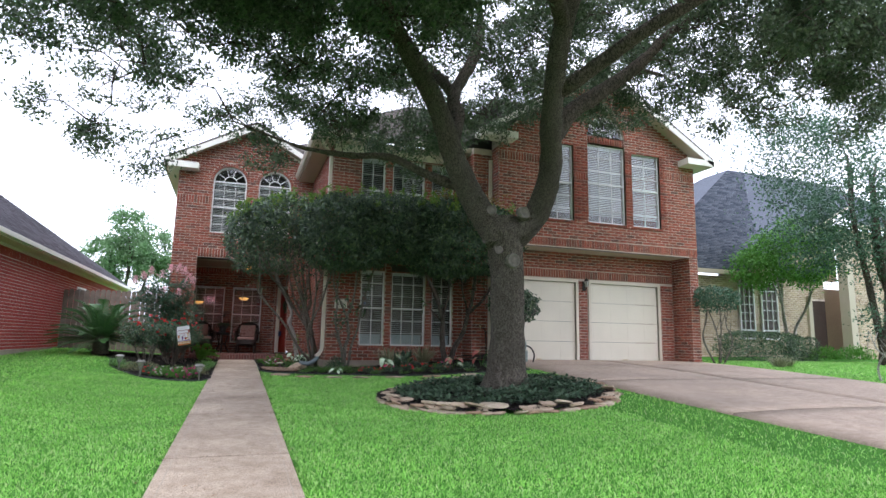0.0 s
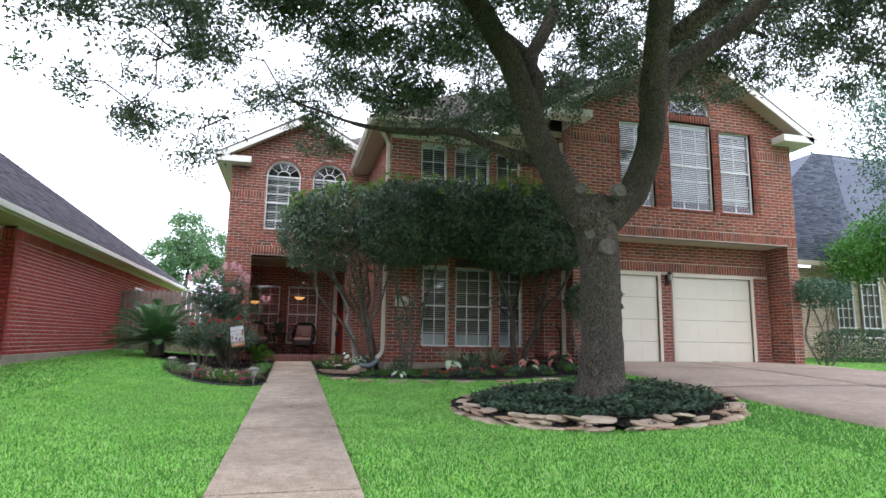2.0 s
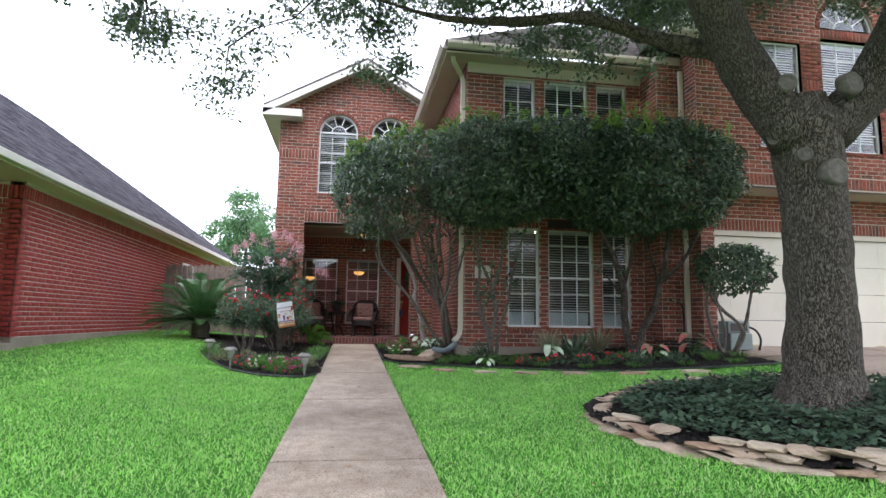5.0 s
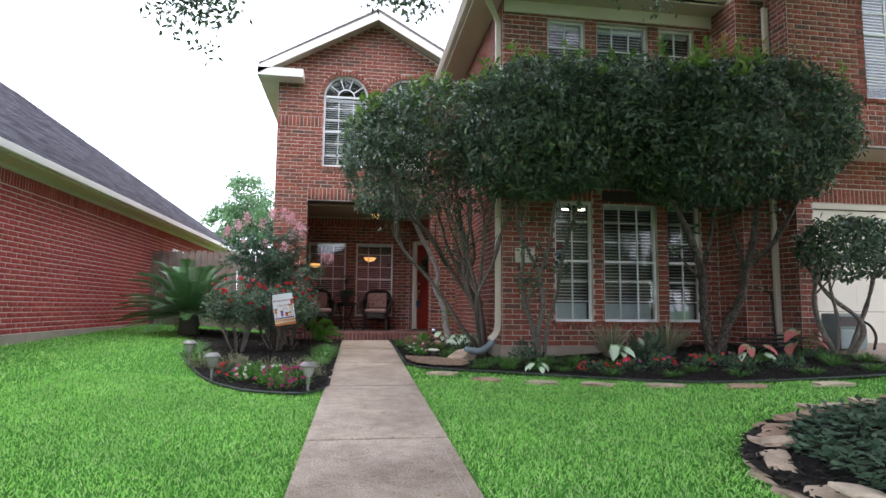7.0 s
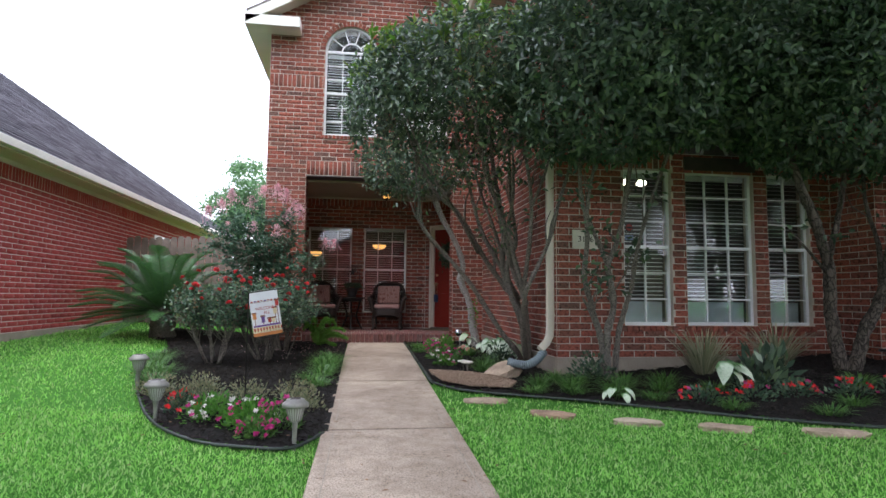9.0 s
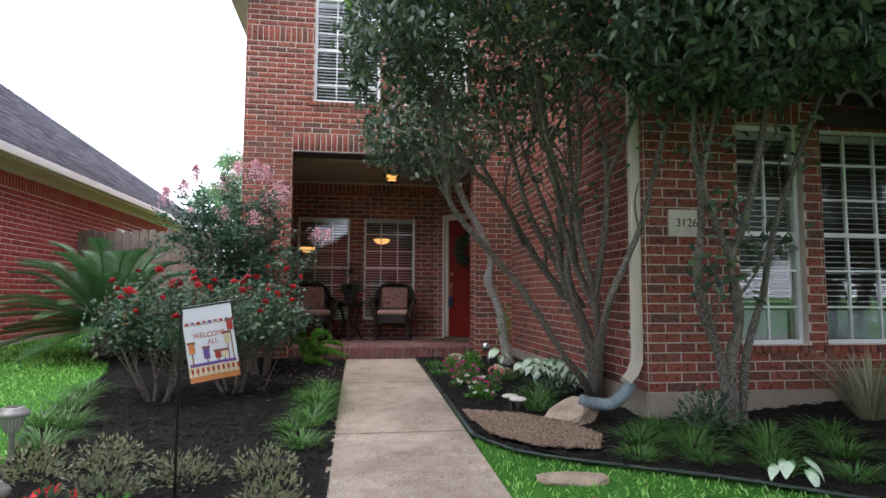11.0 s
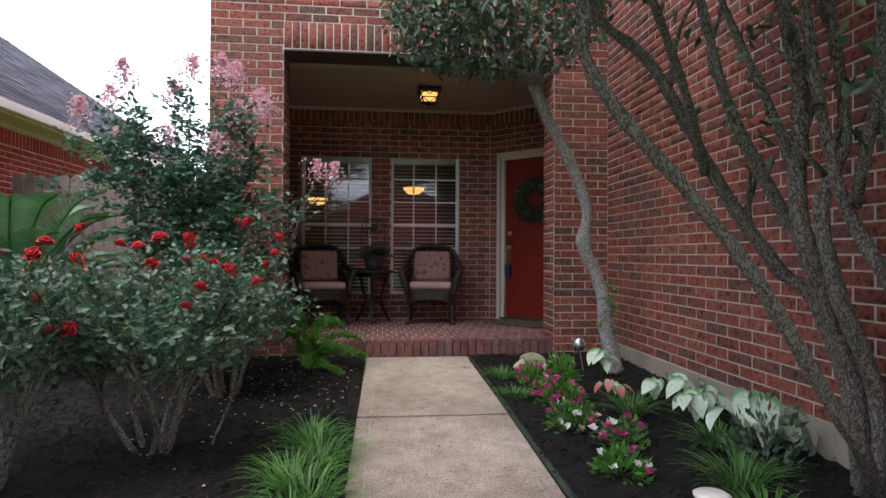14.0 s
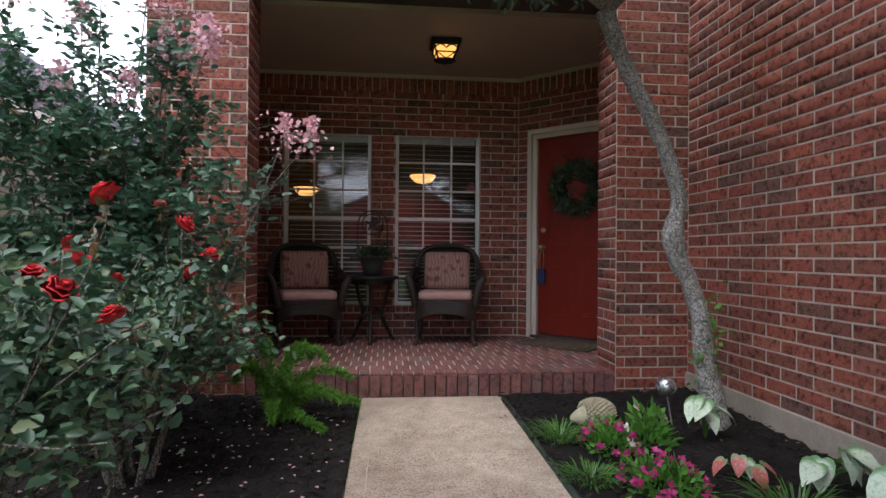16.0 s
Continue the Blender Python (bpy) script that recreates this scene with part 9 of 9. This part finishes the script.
for k in range(9):
    a = np.linspace(0, 2 * math.pi, 20)
    tube(bm, [(-0.16 + 0.04 * k, 0.22 * math.cos(t), 0.38 + 0.22 * math.sin(t)) for t in a], 0.022, 6)
part("hose", bm, teal_m, hr, "coiled teal hose", True)
bm = lathe(bmesh.new(), [(0.1, -0.18), (0.1, 0.18)], seg=16)
bm.transform(pose(0, 0, 0.38, 0, 90))
part("drum", bm, beige_m, hr)
part("top_tray", boxed(-0.2, 0.2, -0.08, 0.16, 0.76, 0.86, bevel=0.02), beige_m, hr)

# ---- tan house on the right ----
th = thing("tan_house", (20.0, 0.0, 0.0), "tan brick house with slate-blue shingle roof and arched windows", "house")


def tsub(bm, name, mat, label=""):
    return part(name, under(th, bm), mat, th, label)


def brick_face(x0, x1, y, z0, z1, holes=()):
    w = tsub(boxed(x0, x1, y, y + 0.2, z0, z1), "front_wall", nmortar_m, "tan brick front wall")
    lay_bricks(w, courses(z0, z1, lambda z: (x0, x1), list(holes)), th.matrix_basis.inverted() @ pose(0, y, 0), tbrick_m)
    return w


brick_face(13.4, 17.3, -1.0, 0.1, 3.25)
brick_face(17.3, 22.6, -0.6, 0.1, 3.4, [arch_hole(18.0, 18.75, 0.95, 2.9, 0), (19.1, 19.95, 0.95, 3.2), (21.7, 22.6, 0.1, 2.6)])
bm = prism(bmesh.new(), [(17.3, 3.4), (23.4, 3.4), (23.4, 6.3), (22.6, 6.0)], -0.6, -0.4)
tsub(bm, "gable_wall", tbrick_m)
brick_face(23.0, 24.4, -1.6, 0.1, 5.4)
brick_face(24.4, 29.0, -1.2, 0.1, 5.4, [(25.4, 26.1, 2.6, 3.4)])
for (a, b, c, d, arch) in ((18.0, 18.75, 0.95, 2.9, True), (19.1, 19.95, 0.95, 3.2, False)):
    fr_ = bmesh.new()
    for q in ((a, a + 0.05, c, d), (b - 0.05, b, c, d), (a + 0.05, b - 0.05, c, c + 0.05), (a + 0.05, b - 0.05, c + 0.32, c + 0.37)):
        box(fr_, q[0], q[1], -0.69, -0.63, q[2], q[3])
    win = tsub(fr_, "window", vinyl_m, "white framed front window")
    for k in (1, 2):
        u = a + (b - a) * k / 3
        part("muntin", under(th, boxed(u - 0.012, u + 0.012, -0.68, -0.64, c + 0.37, d)), vinyl_m, win)
    for k in range(1, 5):
        z = c + 0.37 + (d - c - 0.37) * k / 5
        part("muntin", under(th, boxed(a + 0.05, b - 0.05, -0.675, -0.645, z - 0.012, z + 0.012)), vinyl_m, win)
    pts_ = [(a, c), (b, c), (b, d)] + ([((a + b) / 2 + (b - a) / 2 * math.cos(math.pi * k / 12), d + (b - a) / 2 * math.sin(math.pi * k / 12)) for k in range(1, 12)] if arch else []) + [(a, d)]
    part("pane", under(th, prism(bmesh.new(), pts_, -0.638, -0.632)), steel_m, win, "dark glass")
    if arch:
        part("fan_bar", under(th, tube(bmesh.new(), [((a + b) / 2 + (b - a) / 2 * math.cos(t), -0.66, d + (b - a) / 2 * math.sin(t)) for t in np.linspace(0, math.pi, 13)], 0.025, 6)), vinyl_m, win)
        for k in range(1, 5):
            t_ = math.pi * k / 5
            part("fan_bar", under(th, tube(bmesh.new(), [((a + b) / 2 + 0.12 * math.cos(t_), -0.66, d + 0.12 * math.sin(t_)), ((a + b) / 2 + 0.4 * math.cos(t_), -0.66, d + 0.4 * math.sin(t_))], 0.012, 5)), vinyl_m, win)
tsub(boxed(21.75, 22.55, -0.64, -0.6, 0.12, 2.55), "door", plain("dark_entry_door", (0.05, 0.03, 0.025), 0.4), "dark entry door")
tsub(boxed(21.55, 21.75, -0.72, -0.6, 0.1, 2.7), "door_frame", soffit_m)
tsub(boxed(22.65, 22.98, -1.6, -1.2, 0.1, 5.4), "porch_column", soffit_m, "tall tan porch column")
tf = [[(13.0, -1.35, 3.45), (17.9, -1.35, 3.45), (22.9, 3.4, 9.15), (22.0, 3.4, 9.15)], [(17.9, -1.35, 3.45), (23.4, -1.35, 6.5), (27.5, 3.4, 9.15), (22.9, 3.4, 9.15)],
      [(23.0, -1.9, 5.6), (30.0, -1.9, 5.6), (28.0, 3.4, 9.15), (26.0, 3.4, 9.15)], [(13.0, 9.0, 3.45), (13.0, -1.35, 3.45), (22.0, 3.4, 9.15), (22.0, 5.0, 9.15)]]
house_roof(th, tf, shingle_blue_m)
tsub(boxed(13.0, 17.7, -1.4, -1.3, 3.28, 3.44, bevel=0.01), "fascia", soffit_m, "cream fascia board")
bm = bmesh.new()
prism(bm, [(17.7, 3.24), (23.4, 6.4), (23.4, 6.5), (17.7, 3.42)], -1.4, -1.33)
tsub(bm, "rake_board", soffit_m)
tsub(boxed(22.6, 29.5, -1.95, -1.85, 5.4, 5.58, bevel=0.01), "fascia", soffit_m)
tsub(boxed(13.4, 28.0, 0.4, 8.0, -0.1, 3.2), "house_body", tbrick_m)
wl = thing("coach_light", (23.6, -1.61, 2.3), "black coach lantern on the tan brick", "lamp")
part("glass", lathe(bmesh.new(), [(0.07, -0.15), (0.12, 0.1), (0.1, 0.1)], (0, -0.15, 0), 6), frost_m, wl)
part("roof", lathe(bmesh.new(), [(0.14, 0.1), (0.05, 0.2), (0.01, 0.25)], (0, -0.15, 0), 6), iron_m, wl)
part("bracket", tube(bmesh.new(), [(0, 0, 0.0), (0, -0.15, 0.3), (0, -0.15, 0.24)], 0.015, 6), iron_m, wl)


def box_hedge(name, x0, x1, y0, y1, z0, z1, n, label, seed):
    rng = np.random.default_rng(seed)
    t = thing(name, ((x0 + x1) / 2, (y0 + y1) / 2, z0), label, "hedge")
    c = np.array([(x0 + x1) / 2, (y0 + y1) / 2, (z0 + z1) / 2])
    at, d = crown_points([(*c, (x1 - x0) / 2, (y1 - y0) / 2, (z1 - z0) / 2)], n, rng, 0.8, 8.0)
    v, f = leaf_quads(at, d + unit(rng, n), 0.06, 0.035, rng)
    tagged(fast("foliage", v - np.array(t.matrix_basis.translation), f, hedge_leaf_m, t), kind="stuff")


box_hedge("box_hedge", 14.2, 17.0, -4.2, -3.2, 0.2, 1.1, 9000, "clipped box hedge before the tan house", 251)
box_hedge("box_hedge", 17.6, 18.6, -3.4, -2.6, 0.2, 1.0, 3500, "dark clipped bush before the tan house", 252)
mound("low_greenery", 19.0, -3.2, (0.9, 0.4, 0.45), 900, 0.1, lime_leaf_m, "leafy border plants before the tan house", 253)
mound("low_greenery", 20.8, -3.0, (0.9, 0.4, 0.5), 900, 0.1, lime_leaf_m, "leafy border plants before the tan house porch", 254)

# ---- the far side of the street, which the windows mirror ----
road = patch("road", [(-60, -33), (60, -33), (60, -26), (-60, -26)], 2.0, 0.03, 0.0, path_mat("street_concrete", (0.4, 0.38, 0.35), (0.3, 0.28, 0.26)), "pale concrete street", "road")
for i, (x, w) in enumerate(((-16, 13), (1, 14), (18, 13))):
    oh = thing("opposite_house", (x, -47, -0.5), "brick house across the street with a grey gable roof", "house", 0, "houses across the street")
    bm = prism(bmesh.new(), [(-w / 2, 0), (w / 2, 0), (w / 2, 4.5), (0, 8.0), (-w / 2, 4.5)], -5, 5)
    part("wall", bm, nbrick_m if i == 1 else tbrick_m, oh)
    for s in (-1, 1):
        bm = slab(bmesh.new(), [(s * (w / 2 + 0.5), -5.4, 4.25), (s * (w / 2 + 0.5), 5.4, 4.25), (0, 5.4, 8.15), (0, -5.4, 8.15)], 0.15)
        part("roof", bm, shingle_m, oh)
    for k in (-0.3, 0.05, 0.3):
        wo = part("window", boxed(k * w - 0.6, k * w + 0.6, 5.0, 5.06, 1.0, 2.8), vinyl_m, oh)
        part("pane", boxed(k * w - 0.52, k * w + 0.52, 5.062, 5.07, 1.08, 2.72), steel_m, wo)
for i, (x, y, h) in enumerate(((-22, -38, 10), (9.5, -37, 10), (25, -36, 9), (17, -38, 11), (33, -37, 11), (-8, -40, 6))):
    broad_tree("street_oak", "broad street tree across the road", (x, y, -0.5), 0.25, [(x, y, h * 0.62, 4.2, 3.6, 3.0), (x + 1.5, y, h * 0.75, 3.0, 2.6, 2.0)], 9000, 260 + i, 0.28, oak_leaf_m, [(x, y, h * 0.6), (x + 1.6, y, h * 0.6), (x - 1.5, y + 0.5, h * 0.55)])

# petals fallen round the crepe myrtle
rng = np.random.default_rng(270)
n = 200
x, y = rng.normal(-1.2, 0.45, n), rng.normal(-1.2, 0.7, n)
k = inside(BED_L)(x, y)
x, y = x[k], y[k]
n = len(x)
v, f = leaf_quads(np.stack([x, y, ground_z(x, y) + 0.062], 1), np.stack([rng.normal(0, 1, n), rng.normal(0, 1, n), np.zeros(n)], 1), 0.022, 0.018, rng, 0.05, 0.95)
tagged(fast("fallen_petals", v, f, pink_petal_m), "pink petals fallen on the black mulch", "petals", kind="stuff")
